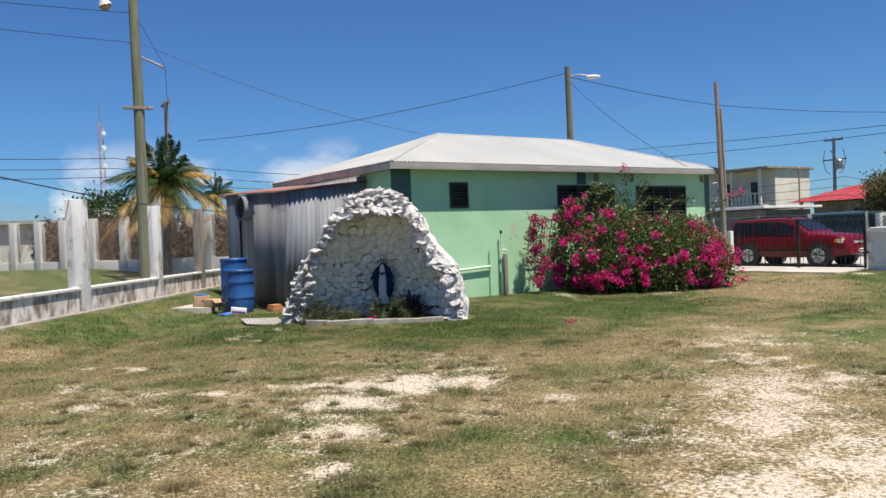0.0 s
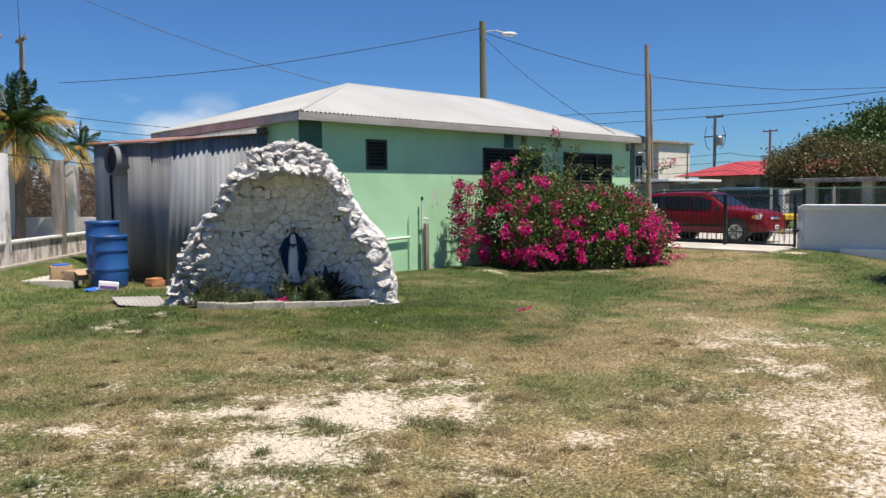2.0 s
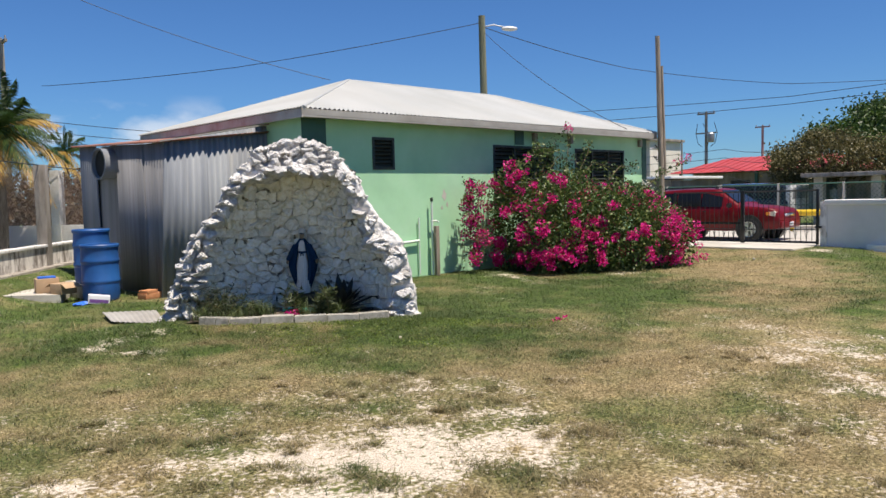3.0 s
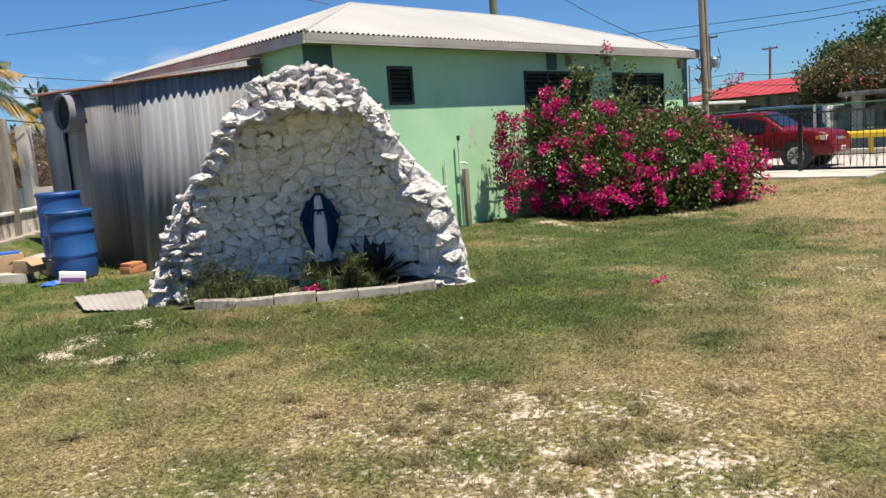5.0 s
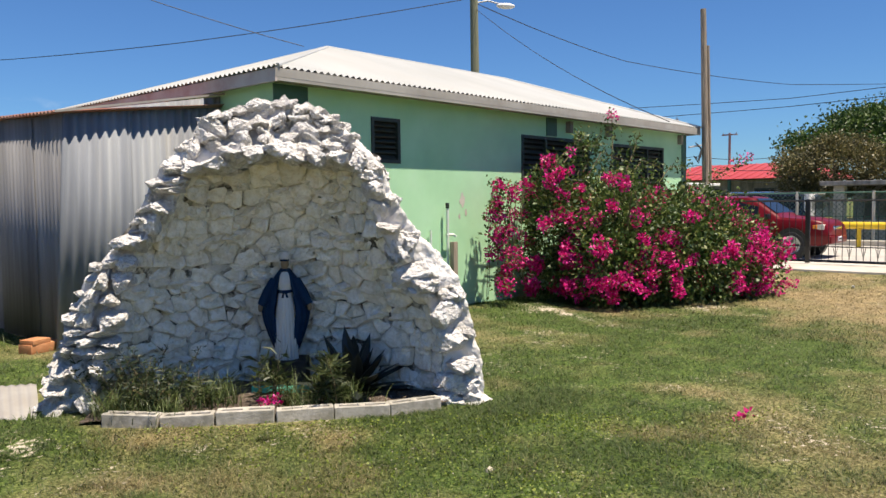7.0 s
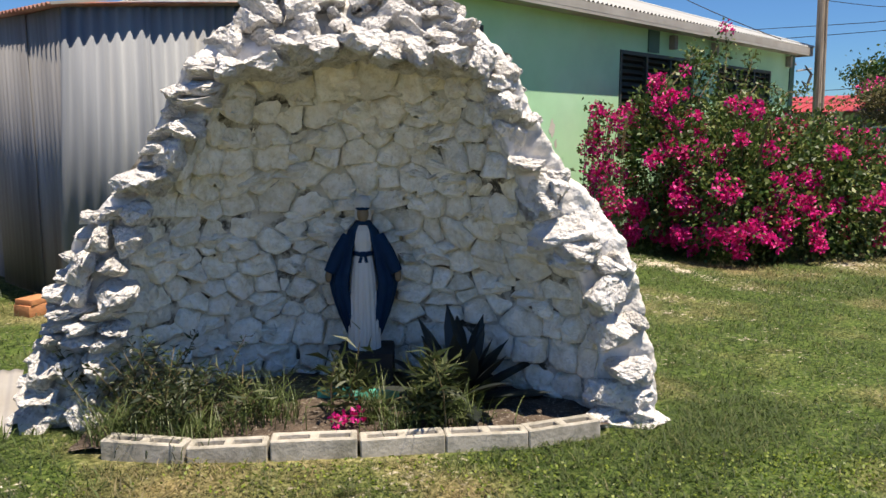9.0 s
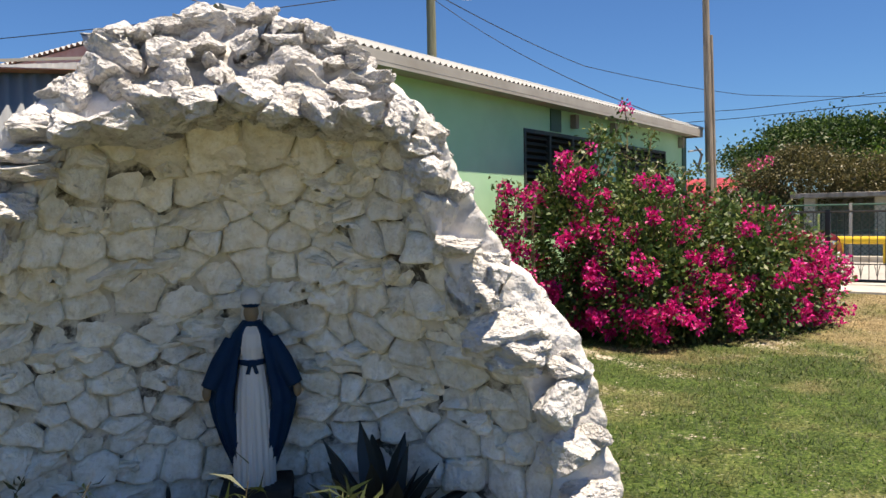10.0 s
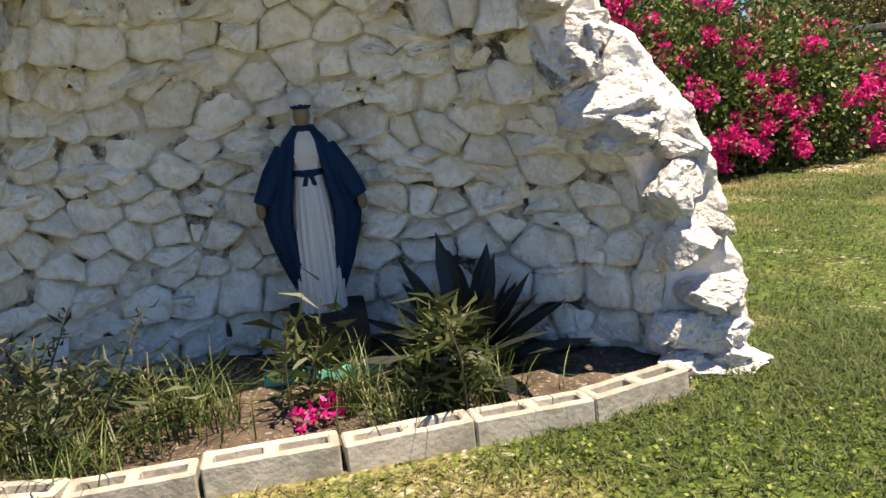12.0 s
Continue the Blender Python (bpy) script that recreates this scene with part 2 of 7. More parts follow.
M = {}
M["stone_white"] = material("white_painted_limestone", [(0.56, 0.545, 0.53), (0.68, 0.665, 0.65), (0.75, 0.74, 0.725)], scale=3.5, rough=0.9, spec=0.2, bump=0.9, bump_scale=9, bump_dist=0.06,
                            stain=(0.40, 0.34, 0.27), stain_scale=1.3, stain_amount=0.5, vary=0.10, speck=(0.20, 0.18, 0.16), speck_scale=11, speck_amount=0.35)
# same painted stone for the shaded niche, its colour lifted for warm bounced light
M["stone_inner"] = material("white_painted_limestone_in_shade", [(0.80, 0.745, 0.62), (0.87, 0.84, 0.755), (0.89, 0.875, 0.82)], scale=2.5, rough=0.9, spec=0.2, bump=0.55, bump_scale=4.5, bump_dist=0.06,
                            stain=(0.42, 0.37, 0.22), stain_scale=1.6, stain_amount=0.6, vary=0.1, speck=(0.20, 0.17, 0.12), speck_scale=6, speck_amount=0.2)
# white-painted mortar; near-black blotches paint in the shadow of the crevices
M["mortar"] = material("mortar_with_joint_shade", [(0.46, 0.44, 0.38), (0.68, 0.66, 0.60)], scale=8, rough=0.9, bump=0.9, bump_scale=24, stain=(0.03, 0.026, 0.02), stain_scale=6, stain_amount=0.95, stain_range=(0.50, 0.60))
M["block"] = material("concrete_block", [(0.34, 0.32, 0.27), (0.47, 0.44, 0.385)], scale=14, rough=0.9, bump=0.2, bump_scale=60, stain=(0.20, 0.19, 0.15), stain_scale=6, stain_amount=0.8, stain_range=(0.47, 0.66), vary=0.08)
M["soil"] = material("garden_soil", [(0.05, 0.036, 0.026), (0.11, 0.08, 0.058)], scale=14, rough=0.95, bump=1.0, bump_scale=40, speck=(0.5, 0.46, 0.40), speck_scale=55, speck_amount=0.4)
M["green_wall"] = material("mint_green_wall_paint", [(0.35, 0.62, 0.37), (0.39, 0.67, 0.41), (0.43, 0.70, 0.45)], scale=1.3, rough=0.75, bump=0.15, bump_scale=60,
                           stain=(0.30, 0.48, 0.32), stain_scale=1.1, stain_amount=0.35)
M["dark_green"] = material("dark_green_paint", [(0.035, 0.10, 0.075), (0.05, 0.13, 0.095)], scale=4, rough=0.6, bump=0.1)
M["roof_white"] = material("white_roof_metal", [(0.355, 0.368, 0.358), (0.44, 0.45, 0.44)], scale=0.8, rough=0.45, stain=(0.40, 0.37, 0.32), stain_scale=0.7, stain_amount=0.4, stretch=(1, 0.3, 1))
M["fascia"] = material("white_fascia_board", [(0.29, 0.275, 0.25), (0.38, 0.365, 0.34)], scale=2, rough=0.7, stain=(0.22, 0.19, 0.15), stain_scale=1.5, stain_amount=0.4)
M["fascia_rust"] = material("rust_stained_fascia", [(0.44, 0.37, 0.33), (0.56, 0.51, 0.47)], scale=2.5, rough=0.75, stain=(0.36, 0.17, 0.13), stain_scale=1.6, stain_amount=0.75)
M["zinc"] = material("weathered_zinc", [(0.14, 0.155, 0.178), (0.20, 0.217, 0.242), (0.27, 0.286, 0.30)], scale=1.2, rough=0.75, spec=0.3, stain=(0.25, 0.235, 0.205), stain_scale=1.6, stain_amount=0.6, stretch=(2.4, 2.4, 0.2))
M["zinc_dark"] = material("dull_grey_zinc", [(0.17, 0.172, 0.18), (0.27, 0.27, 0.275)], scale=1.0, rough=0.85, spec=0.2, stain=(0.10, 0.088, 0.078), stain_scale=1.6, stain_amount=0.6, stretch=(2.4, 2.4, 0.2))
M["rust_roof"] = material("rusty_red_roof_metal", [(0.24, 0.085, 0.06), (0.36, 0.17, 0.125)], scale=2.5, rough=0.75, metal=0.1, stain=(0.46, 0.36, 0.32), stain_scale=2.0, stain_amount=0.6)
M["black"] = material("black_metal_paint", [(0.008, 0.008, 0.009), (0.02, 0.02, 0.02)], scale=6, rough=0.45)
M["dark_hole"] = material("dark_interior", [(0.012, 0.012, 0.012), (0.022, 0.022, 0.02)], scale=3, rough=0.9)
M["louver"] = material("dark_wood_louver", [(0.035, 0.038, 0.03), (0.07, 0.075, 0.06)], scale=8, rough=0.5, stretch=(0.3, 4, 4))
M["frame_dark"] = material("dark_window_frame", [(0.02, 0.028, 0.022), (0.04, 0.05, 0.04)], scale=6, rough=0.55)
M["black_stain"] = material("mould_blackened_concrete", [(0.015, 0.014, 0.013), (0.04, 0.038, 0.034)], scale=6, rough=0.9, bump=0.3)
M["pvc"] = material("white_plastic_pipe", [(0.62, 0.72, 0.62), (0.72, 0.76, 0.70)], scale=4, rough=0.5, stain=(0.3, 0.32, 0.28), stain_scale=4, stain_amount=0.4)
M["wood_grey"] = material("weathered_grey_wood", [(0.16, 0.13, 0.10), (0.27, 0.22, 0.17), (0.34, 0.29, 0.23)], scale=5, rough=0.85, bump=0.4, bump_scale=20, stretch=(6, 6, 0.4))
M["pole_wood"] = material("utility_pole_wood", [(0.13, 0.135, 0.085), (0.22, 0.225, 0.15)], scale=3, rough=0.85, bump=0.3, bump_scale=14, stretch=(6, 6, 0.35))
M["cable"] = material("black_cable", [(0.015, 0.015, 0.017), (0.03, 0.03, 0.03)], scale=5, rough=0.6)
M["whitewash"] = material("stained_whitewash", [(0.70, 0.68, 0.65), (0.82, 0.81, 0.79)], scale=2.0, rough=0.85, bump=0.3, bump_scale=30, stain=(0.15, 0.11, 0.085), stain_scale=2.4, stain_amount=0.85, stain_range=(0.52, 0.68), stretch=(1.8, 1.8, 0.8))
M["wall_wash"] = material("drip_stained_whitewash", [(0.64, 0.60, 0.55), (0.80, 0.77, 0.72)], scale=2.0, rough=0.9, bump=0.4, bump_scale=30, stain=(0.13, 0.10, 0.075), stain_scale=2.6, stain_amount=0.85, stain_range=(0.44, 0.60), stretch=(2.2, 2.2, 0.8))
M["pale_wash"] = material("pale_whitewash", [(0.62, 0.60, 0.57), (0.78, 0.76, 0.73)], scale=2.0, rough=0.85, bump=0.3, stain=(0.3, 0.24, 0.2), stain_scale=2.0, stain_amount=0.6, stretch=(2, 2, 0.4))
M["old_concrete"] = material("stained_old_concrete", [(0.24, 0.21, 0.18), (0.38, 0.35, 0.31)], scale=3.0, rough=0.9, bump=0.3, bump_scale=30, stain=(0.09, 0.075, 0.06), stain_scale=2.2, stain_amount=0.8, stretch=(1.5, 1.5, 0.4))
M["concrete"] = material("pale_concrete", [(0.42, 0.39, 0.34), (0.56, 0.53, 0.47)], scale=2.5, rough=0.9, bump=0.3, bump_scale=60, stain=(0.28, 0.25, 0.2), stain_scale=1.1, stain_amount=0.5)
M["wall_grey"] = material("pale_grey_render", [(0.72, 0.72, 0.72), (0.80, 0.80, 0.80)], scale=1.4, rough=0.85, bump=0.2, bump_scale=40, stain=(0.55, 0.55, 0.55), stain_scale=0.9, stain_amount=0.4)
M["coping"] = material("white_coping", [(0.76, 0.76, 0.75), (0.84, 0.84, 0.83)], scale=3, rough=0.8, bump=0.2)
M["asphalt"] = material("pale_dusty_road", [(0.34, 0.32, 0.29), (0.46, 0.44, 0.40)], scale=3, rough=0.95, bump=0.3, bump_scale=80)
M["blue_drum"] = material("blue_plastic_drum", [(0.008, 0.072, 0.25), (0.016, 0.105, 0.32)], scale=3, rough=0.5, stain=(0.02, 0.04, 0.10), stain_scale=2.5, stain_amount=0.5)
M["cardboard"] = material("cardboard", [(0.36, 0.24, 0.14), (0.46, 0.32, 0.2)], scale=5, rough=0.9)
M["brick"] = material("orange_clay_block", [(0.42, 0.17, 0.07), (0.52, 0.24, 0.11)], scale=8, rough=0.9, bump=0.3)
M["paper"] = material("white_printed_carton", [(0.72, 0.71, 0.74), (0.8, 0.79, 0.8)], scale=4, rough=0.6)
M["purple"] = material("purple_print", [(0.12, 0.05, 0.2), (0.2, 0.08, 0.3)], scale=6, rough=0.6)
M["blue_bag"] = material("blue_plastic_bag", [(0.02, 0.10, 0.55), (0.05, 0.2, 0.7)], scale=9, rough=0.3)
M["teal"] = material("teal_painted_edging", [(0.03, 0.42, 0.30), (0.06, 0.55, 0.42)], scale=9, rough=0.7, bump=0.4, stain=(0.3, 0.3, 0.25), stain_scale=9, stain_amount=0.5)
M["robe"] = material("white_statue_paint", [(0.52, 0.52, 0.50), (0.62, 0.61, 0.59)], scale=6, rough=0.6, stain=(0.45, 0.44, 0.42), stain_scale=6, stain_amount=0.4)
M["mantle"] = material("navy_blue_statue_paint", [(0.0012, 0.017, 0.05), (0.003, 0.028, 0.075)], scale=7, rough=0.6, spec=0.15)
M["skin"] = material("faded_statue_skin", [(0.17, 0.12, 0.07), (0.24, 0.18, 0.11)], scale=8, rough=0.6)
M["car_red"] = material("dark_red_car_paint", [(0.115, 0.002, 0.005), (0.14, 0.003, 0.007)], scale=1, rough=0.35, coat=0.12, spec=0.25)
M["car_dark"] = material("dark_blue_black_car_paint", [(0.012, 0.014, 0.02), (0.02, 0.024, 0.03)], scale=1, rough=0.25, coat=1.0)
M["car_white"] = material("white_car_paint", [(0.72, 0.72, 0.72), (0.78, 0.78, 0.78)], scale=1, rough=0.3, coat=0.8)
M["glass_dark"] = material("tinted_car_glass", [(0.010, 0.011, 0.012), (0.015, 0.016, 0.018)], scale=1, rough=0.08, spec=0.35)
M["tyre"] = material("black_rubber", [(0.018, 0.018, 0.018), (0.03, 0.03, 0.03)], scale=9, rough=0.8)
M["alloy"] = material("silver_alloy", [(0.5, 0.5, 0.51), (0.6, 0.6, 0.6)], scale=4, rough=0.3, metal=0.8)
M["chrome"] = material("chrome", [(0.6, 0.6, 0.6), (0.7, 0.7, 0.7)], scale=4, rough=0.15, metal=1.0)
M["headlight"] = material("headlight_lens", [(0.55, 0.5, 0.42), (0.7, 0.66, 0.58)], scale=6, rough=0.12)
M["amber"] = material("amber_lens", [(0.7, 0.24, 0.03), (0.75, 0.3, 0.05)], scale=6, rough=0.2)
M["yellow"] = material("yellow_paint", [(0.72, 0.46, 0.02), (0.8, 0.54, 0.03)], scale=4, rough=0.5)
M["red_roof"] = material("red_metal_roof", [(0.36, 0.035, 0.038), (0.43, 0.055, 0.055)], scale=1.0, rough=0.5, stain=(0.42, 0.10, 0.09), stain_scale=0.6, stain_amount=0.5)
M["cream"] = material("cream_render", [(0.68, 0.63, 0.55), (0.78, 0.73, 0.65)], scale=0.7, rough=0.85, stain=(0.35, 0.31, 0.26), stain_scale=0.5, stain_amount=0.5)
M["lamp_white"] = material("grey_white_lamp_housing", [(0.55, 0.56, 0.56), (0.68, 0.68, 0.68)], scale=4, rough=0.4)
M["lamp_amber"] = material("old_lamp_glass", [(0.35, 0.25, 0.12), (0.45, 0.33, 0.18)], scale=8, rough=0.15)
M["steel"] = material("galvanised_steel", [(0.32, 0.33, 0.34), (0.42, 0.43, 0.44)], scale=5, rough=0.45, metal=0.7)
M["tower_red"] = material("faded_red_tower_paint", [(0.48, 0.27, 0.27), (0.52, 0.32, 0.32)], scale=3, rough=0.6)
M["bark"] = material("tree_bark", [(0.07, 0.055, 0.042), (0.14, 0.11, 0.085)], scale=7, rough=0.95, bump=0.6, bump_scale=25, stretch=(3, 3, 0.8))
M["chain"] = material("galvanised_chain_link", [(0.18, 0.15, 0.13), (0.28, 0.25, 0.22)], scale=5, rough=0.6, metal=0.3)
M["leaf_bush"] = leaf_material("bougainvillea_leaves", (0.022, 0.05, 0.012), (0.07, 0.13, 0.028), (0.22, 0.25, 0.075))
M["bract"] = leaf_material("magenta_bracts", (0.45, 0.004, 0.105), (0.72, 0.010, 0.225), (0.86, 0.04, 0.39), through_light=0.3)
M["bract_dark"] = leaf_material("dark_red_bracts", (0.22, 0.006, 0.03), (0.42, 0.010, 0.08), (0.55, 0.03, 0.14))
M["bract_white"] = leaf_material("white_bracts", (0.55, 0.58, 0.45), (0.7, 0.7, 0.6), (0.8, 0.8, 0.72))
M["leaf_tree"] = leaf_material("tree_leaves", (0.018, 0.045, 0.010), (0.042, 0.09, 0.018), (0.10, 0.16, 0.034))
M["leaf_brown"] = leaf_material("olive_brown_tree_leaves", (0.05, 0.055, 0.018), (0.12, 0.11, 0.04), (0.2, 0.17, 0.075))
M["leaf_light"] = leaf_material("light_green_leaves", (0.05, 0.10, 0.012), (0.11, 0.19, 0.025), (0.18, 0.26, 0.05))
M["leaf_hedge"] = leaf_material("dark_hedge_leaves", (0.008, 0.022, 0.006), (0.02, 0.05, 0.012), (0.05, 0.10, 0.02))
M["palm_green"] = leaf_material("palm_leaflets", (0.015, 0.04, 0.01), (0.04, 0.085, 0.02), (0.08, 0.13, 0.03))
M["palm_yellow"] = leaf_material("dry_palm_leaflets", (0.28, 0.15, 0.03), (0.42, 0.26, 0.05), (0.45, 0.36, 0.09))
M["weed"] = leaf_material("weed_leaves", (0.018, 0.032, 0.009), (0.045, 0.066, 0.02), (0.15, 0.17, 0.07))
M["weed_grass"] = leaf_material("long_weed_grass", (0.024, 0.044, 0.010), (0.065, 0.10, 0.025), (0.19, 0.23, 0.085))
M["weed_dark"] = leaf_material("dark_shrub_leaves", (0.015, 0.03, 0.012), (0.035, 0.055, 0.02), (0.09, 0.11, 0.05))
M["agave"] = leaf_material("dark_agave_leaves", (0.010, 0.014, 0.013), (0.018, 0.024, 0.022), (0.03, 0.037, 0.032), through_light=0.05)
M["clover"] = leaf_material("yellow_green_clover", (0.09, 0.15, 0.015), (0.17, 0.23, 0.025), (0.26, 0.31, 0.05))
M["stem"] = material("plant_stems", [(0.10, 0.085, 0.04), (0.17, 0.13, 0.07)], scale=9, rough=0.9)


def ground_material():
    mt = bpy.data.materials.new("patchy_lawn_and_limestone")
    mt.use_nodes = True
    nd, ln = mt.node_tree.nodes, mt.node_tree.links
    bs = nd["Principled BSDF"]
    tc = nd.new("ShaderNodeTexCoord")

    def noise_node(scale, detail=5):
        n = nd.new("ShaderNodeTexNoise")
        n.inputs["Scale"].default_value = scale
        n.inputs["Detail"].default_value = detail
        ln.new(tc.outputs["Object"], n.inputs["Vector"])
        return n.outputs["Fac"]

    def ramp(fac, stops):
        r = nd.new("ShaderNodeValToRGB")
        el = r.color_ramp.elements
        el[0].position, el[0].color = stops[0][0], (*stops[0][1], 1)
        el[1].position, el[1].color = stops[-1][0], (*stops[-1][1], 1)
        for p, c in stops[1:-1]:
            el.new(p).color = (*c, 1)
        ln.new(fac, r.inputs[0])
        return r.outputs[0]

    def mix(fac, a, b):
        m = nd.new("ShaderNodeMix")
        m.data_type = "RGBA"
        ln.new(fac, m.inputs[0])
        ln.new(a, m.inputs[6])
        ln.new(b, m.inputs[7])
        return m.outputs[2]

    def attr(name):
        a = nd.new("ShaderNodeAttribute")
        a.attribute_name = name
        return a.outputs["Fac"]
    fine = noise_node(38, 6)
    grit = noise_node(90, 3)
    dry = ramp(fine, [(0.36, (0.11, 0.085, 0.035)), (0.5, (0.235, 0.183, 0.095)), (0.66, (0.43, 0.345, 0.20))])
    green = ramp(fine, [(0.36, (0.026, 0.048, 0.010)), (0.52, (0.066, 0.108, 0.022)), (0.68, (0.14, 0.175, 0.05))])
    sand = ramp(grit, [(0.3, (0.26, 0.21, 0.15)), (0.47, (0.49, 0.425, 0.345)), (0.68, (0.72, 0.65, 0.545))])
    mott = ramp(noise_node(4.5, 6), [(0.34, (0.66, 0.64, 0.58)), (0.5, (0.95, 0.95, 0.95)), (0.68, (1.15, 1.12, 1.05))])
    turf = mix(attr("green"), dry, green)
    mm = nd.new("ShaderNodeMix")
    mm.data_type, mm.blend_type = "RGBA", "MULTIPLY"
    mm.inputs[0].default_value = 1.0
    ln.new(turf, mm.inputs[6])
    ln.new(mott, mm.inputs[7])
    turf = mm.outputs[2]
    brk = noise_node(24, 8)
    add = nd.new("ShaderNodeMath")
    add.operation = "MULTIPLY_ADD"
    ln.new(brk, add.inputs[0])
    add.inputs[1].default_value = 3.3
    ln.new(attr("bare"), add.inputs[2])
    edge = nd.new("ShaderNodeMapRange")
    edge.inputs[1].default_value, edge.inputs[2].default_value = 2.16, 2.66
    ln.new(add.outputs[0], edge.inputs[0])
    col = mix(edge.outputs[0], turf, sand)
    ln.new(col, bs.inputs["Base Color"])
    bs.inputs["Roughness"].default_value = 0.95
    bs.inputs["Specular IOR Level"].default_value = 0.2
    bp = nd.new("ShaderNodeBump")
    bp.inputs["Strength"].default_value = 0.7
    bp.inputs["Distance"].default_value = 0.03
    ln.new(fine, bp.inputs["Height"])
    ln.new(bp.outputs[0], bs.inputs["Normal"])
    return mt


def blade_material():
    mt = bpy.data.materials.new("grass_blades")
    mt.use_nodes = True
    nd, ln = mt.node_tree.nodes, mt.node_tree.links
    bs = nd["Principled BSDF"]
    at = nd.new("ShaderNodeAttribute")
    at.attribute_name = "green"
    geo = nd.new("ShaderNodeNewGeometry")
    r1 = nd.new("ShaderNodeValToRGB")
    el = r1.color_ramp.elements
    el[0].color, el[1].color = (0.13, 0.10, 0.045, 1), (0.455, 0.36, 0.195, 1)
    r2 = nd.new("ShaderNodeValToRGB")
    el = r2.color_ramp.elements
    el[0].color, el[1].color = (0.022, 0.047, 0.010, 1), (0.105, 0.155, 0.038, 1)
    for r in (r1, r2):
        ln.new(geo.outputs["Random Per Island"], r.inputs[0])
    m = nd.new("ShaderNodeMix")
    m.data_type = "RGBA"
    ln.new(at.outputs["Fac"], m.inputs[0])
    ln.new(r1.outputs[0], m.inputs[6])
    ln.new(r2.outputs[0], m.inputs[7])
    ln.new(m.outputs[2], bs.inputs["Base Color"])
    bs.inputs["Roughness"].default_value = 0.6
    tr = nd.new("ShaderNodeBsdfTranslucent")
    ln.new(m.outputs[2], tr.inputs["Color"])
    mx = nd.new("ShaderNodeMixShader")
    mx.inputs[0].default_value = 0.4
    ln.new(bs.outputs[0], mx.inputs[1])
    ln.new(tr.outputs[0], mx.inputs[2])
    ln.new(mx.outputs[0], nd["Material Output"].inputs["Surface"])
    return mt


M["ground"] = ground_material()
M["blade"] = blade_material()

# ---- ground ----
GO = Vector((6.442, 14.093, 0.0))          # middle of the grotto's mouth
GU = Vector((0.7244, -0.6894, 0.0))        # along the mouth, towards its right foot
GV = Vector((0.6894, 0.7244, 0.0))         # into the grotto
GM = Matrix(((GU.x, GV.x, 0, GO.x), (GU.y, GV.y, 0, GO.y), (0, 0, 1, 0), (0, 0, 0, 1)))
FENCE_A, FENCE_D = Vector((2.47, 18.48, 0.0)), Vector((0.62, 0.785, 0.0)).normalized()


def grotto_xy(x, y):
    dx, dy = x - GO.x, y - GO.y
    return dx * GU.x + dy * GU.y, dx * GV.x + dy * GV.y


def fence_off(x, y):
    """Distance in front of the boundary fence."""
    return (x - FENCE_A.x) * FENCE_D.y - (y - FENCE_A.y) * FENCE_D.x


def ground_z(x, y):
    z = 0.17 * smooth(x, 15.5, 19.6) * smooth(y, 10.0, 12.4) * (1 - smooth(y, 17.5, 20))
    z = z * (1 - smooth(x, 20.6, 21.6)) + 0.01 * smooth(x, 20.6, 21.6)
    z = z + 0.3 * (1 - smooth(fence_off(x, y), 0.1, 2.0)) * smooth(y, 10, 14)
    z = z + 0.5 * smooth(-fence_off(x, y), 0.6, 6.5) * smooth(y, 17, 20) * (1 - smooth(x, 16, 26))
    gs, gd = grotto_xy(x, y)
    z = z + 0.05 * smooth(gd, -1.2, -0.5) * (1 - smooth(np.abs(gs), 1.5, 2.6)) * (1 - smooth(gd, 1.0, 2.0))
    z = z + 0.05 * (fbm(x, y, 0.5, 3, 3) - 0.5) * (1 - smooth(x, 14, 18)) + 0.012 * (fbm(x, y, 3.0, 2, 8) - 0.5)
    return z


LAWN_PATCHES = [(3.85, 9.2, 1.05, 0.62, -50, 1.2), (3.1, 8.65, 0.8, 0.45, -48, 1.1), (4.6, 8.75, 0.5, 0.42, -47, 0.98), (1.75, 10.5, 0.5, 0.2, -48, 0.95), (2.2, 10.0, 0.4, 0.18, -48, 0.95), (1.25, 11.05, 0.6, 0.3, -47, 0.85), (2.9, 9.8, 0.35, 0.3, -47, 0.8), (4.0, 9.85, 0.35, 0.25, -47, 0.85),
                (2.7, 8.2, 0.35, 0.22, -45, 0.85), (2.47, 7.66, 0.45, 0.25, -49, 0.85), (1.98, 6.8, 0.3, 0.35, -47, 0.8), (1.53, 6.26, 0.4, 0.22, -45, 0.85), (1.3, 7.97, 0.45, 0.2, -47, 0.75),
                (4.58, 7.5, 0.28, 0.3, -50, 0.85), (1.85, 12.47, 0.8, 0.14, -54, 1.0), (2.2, 9.96, 0.45, 0.2, -46, 0.85), (1.83, 10.54, 0.4, 0.2, -46, 0.85), (0.9, 10.4, 0.9, 0.3, -45, 0.75)]
TRACK_PATCHES = [(4.7, 4.9, 1.2, 1.5, -48, 0.9), (6.4, 6.5, 0.9, 1.5, -52, 0.86), (8.7, 8.4, 0.6, 0.7, -56, 0.68), (7.66, 7.53, 0.6, 0.75, -58, 0.86), (6.0, 6.3, 0.7, 0.85, -53, 0.95), (4.3, 5.9, 0.5, 0.4, -49, 0.8), (5.2, 5.45, 0.75, 0.9, -50, 0.95), (3.8, 4.6, 0.7, 0.8, -46, 0.84),
                 (2.57, 5.2, 0.35, 0.2, -45, 0.75), (3.63, 5.15, 0.4, 0.45, -47, 0.85), (5.0, 4.0, 0.9, 0.8, -46, 0.82), (7.0, 6.4, 0.8, 0.8, -50, 0.8)]
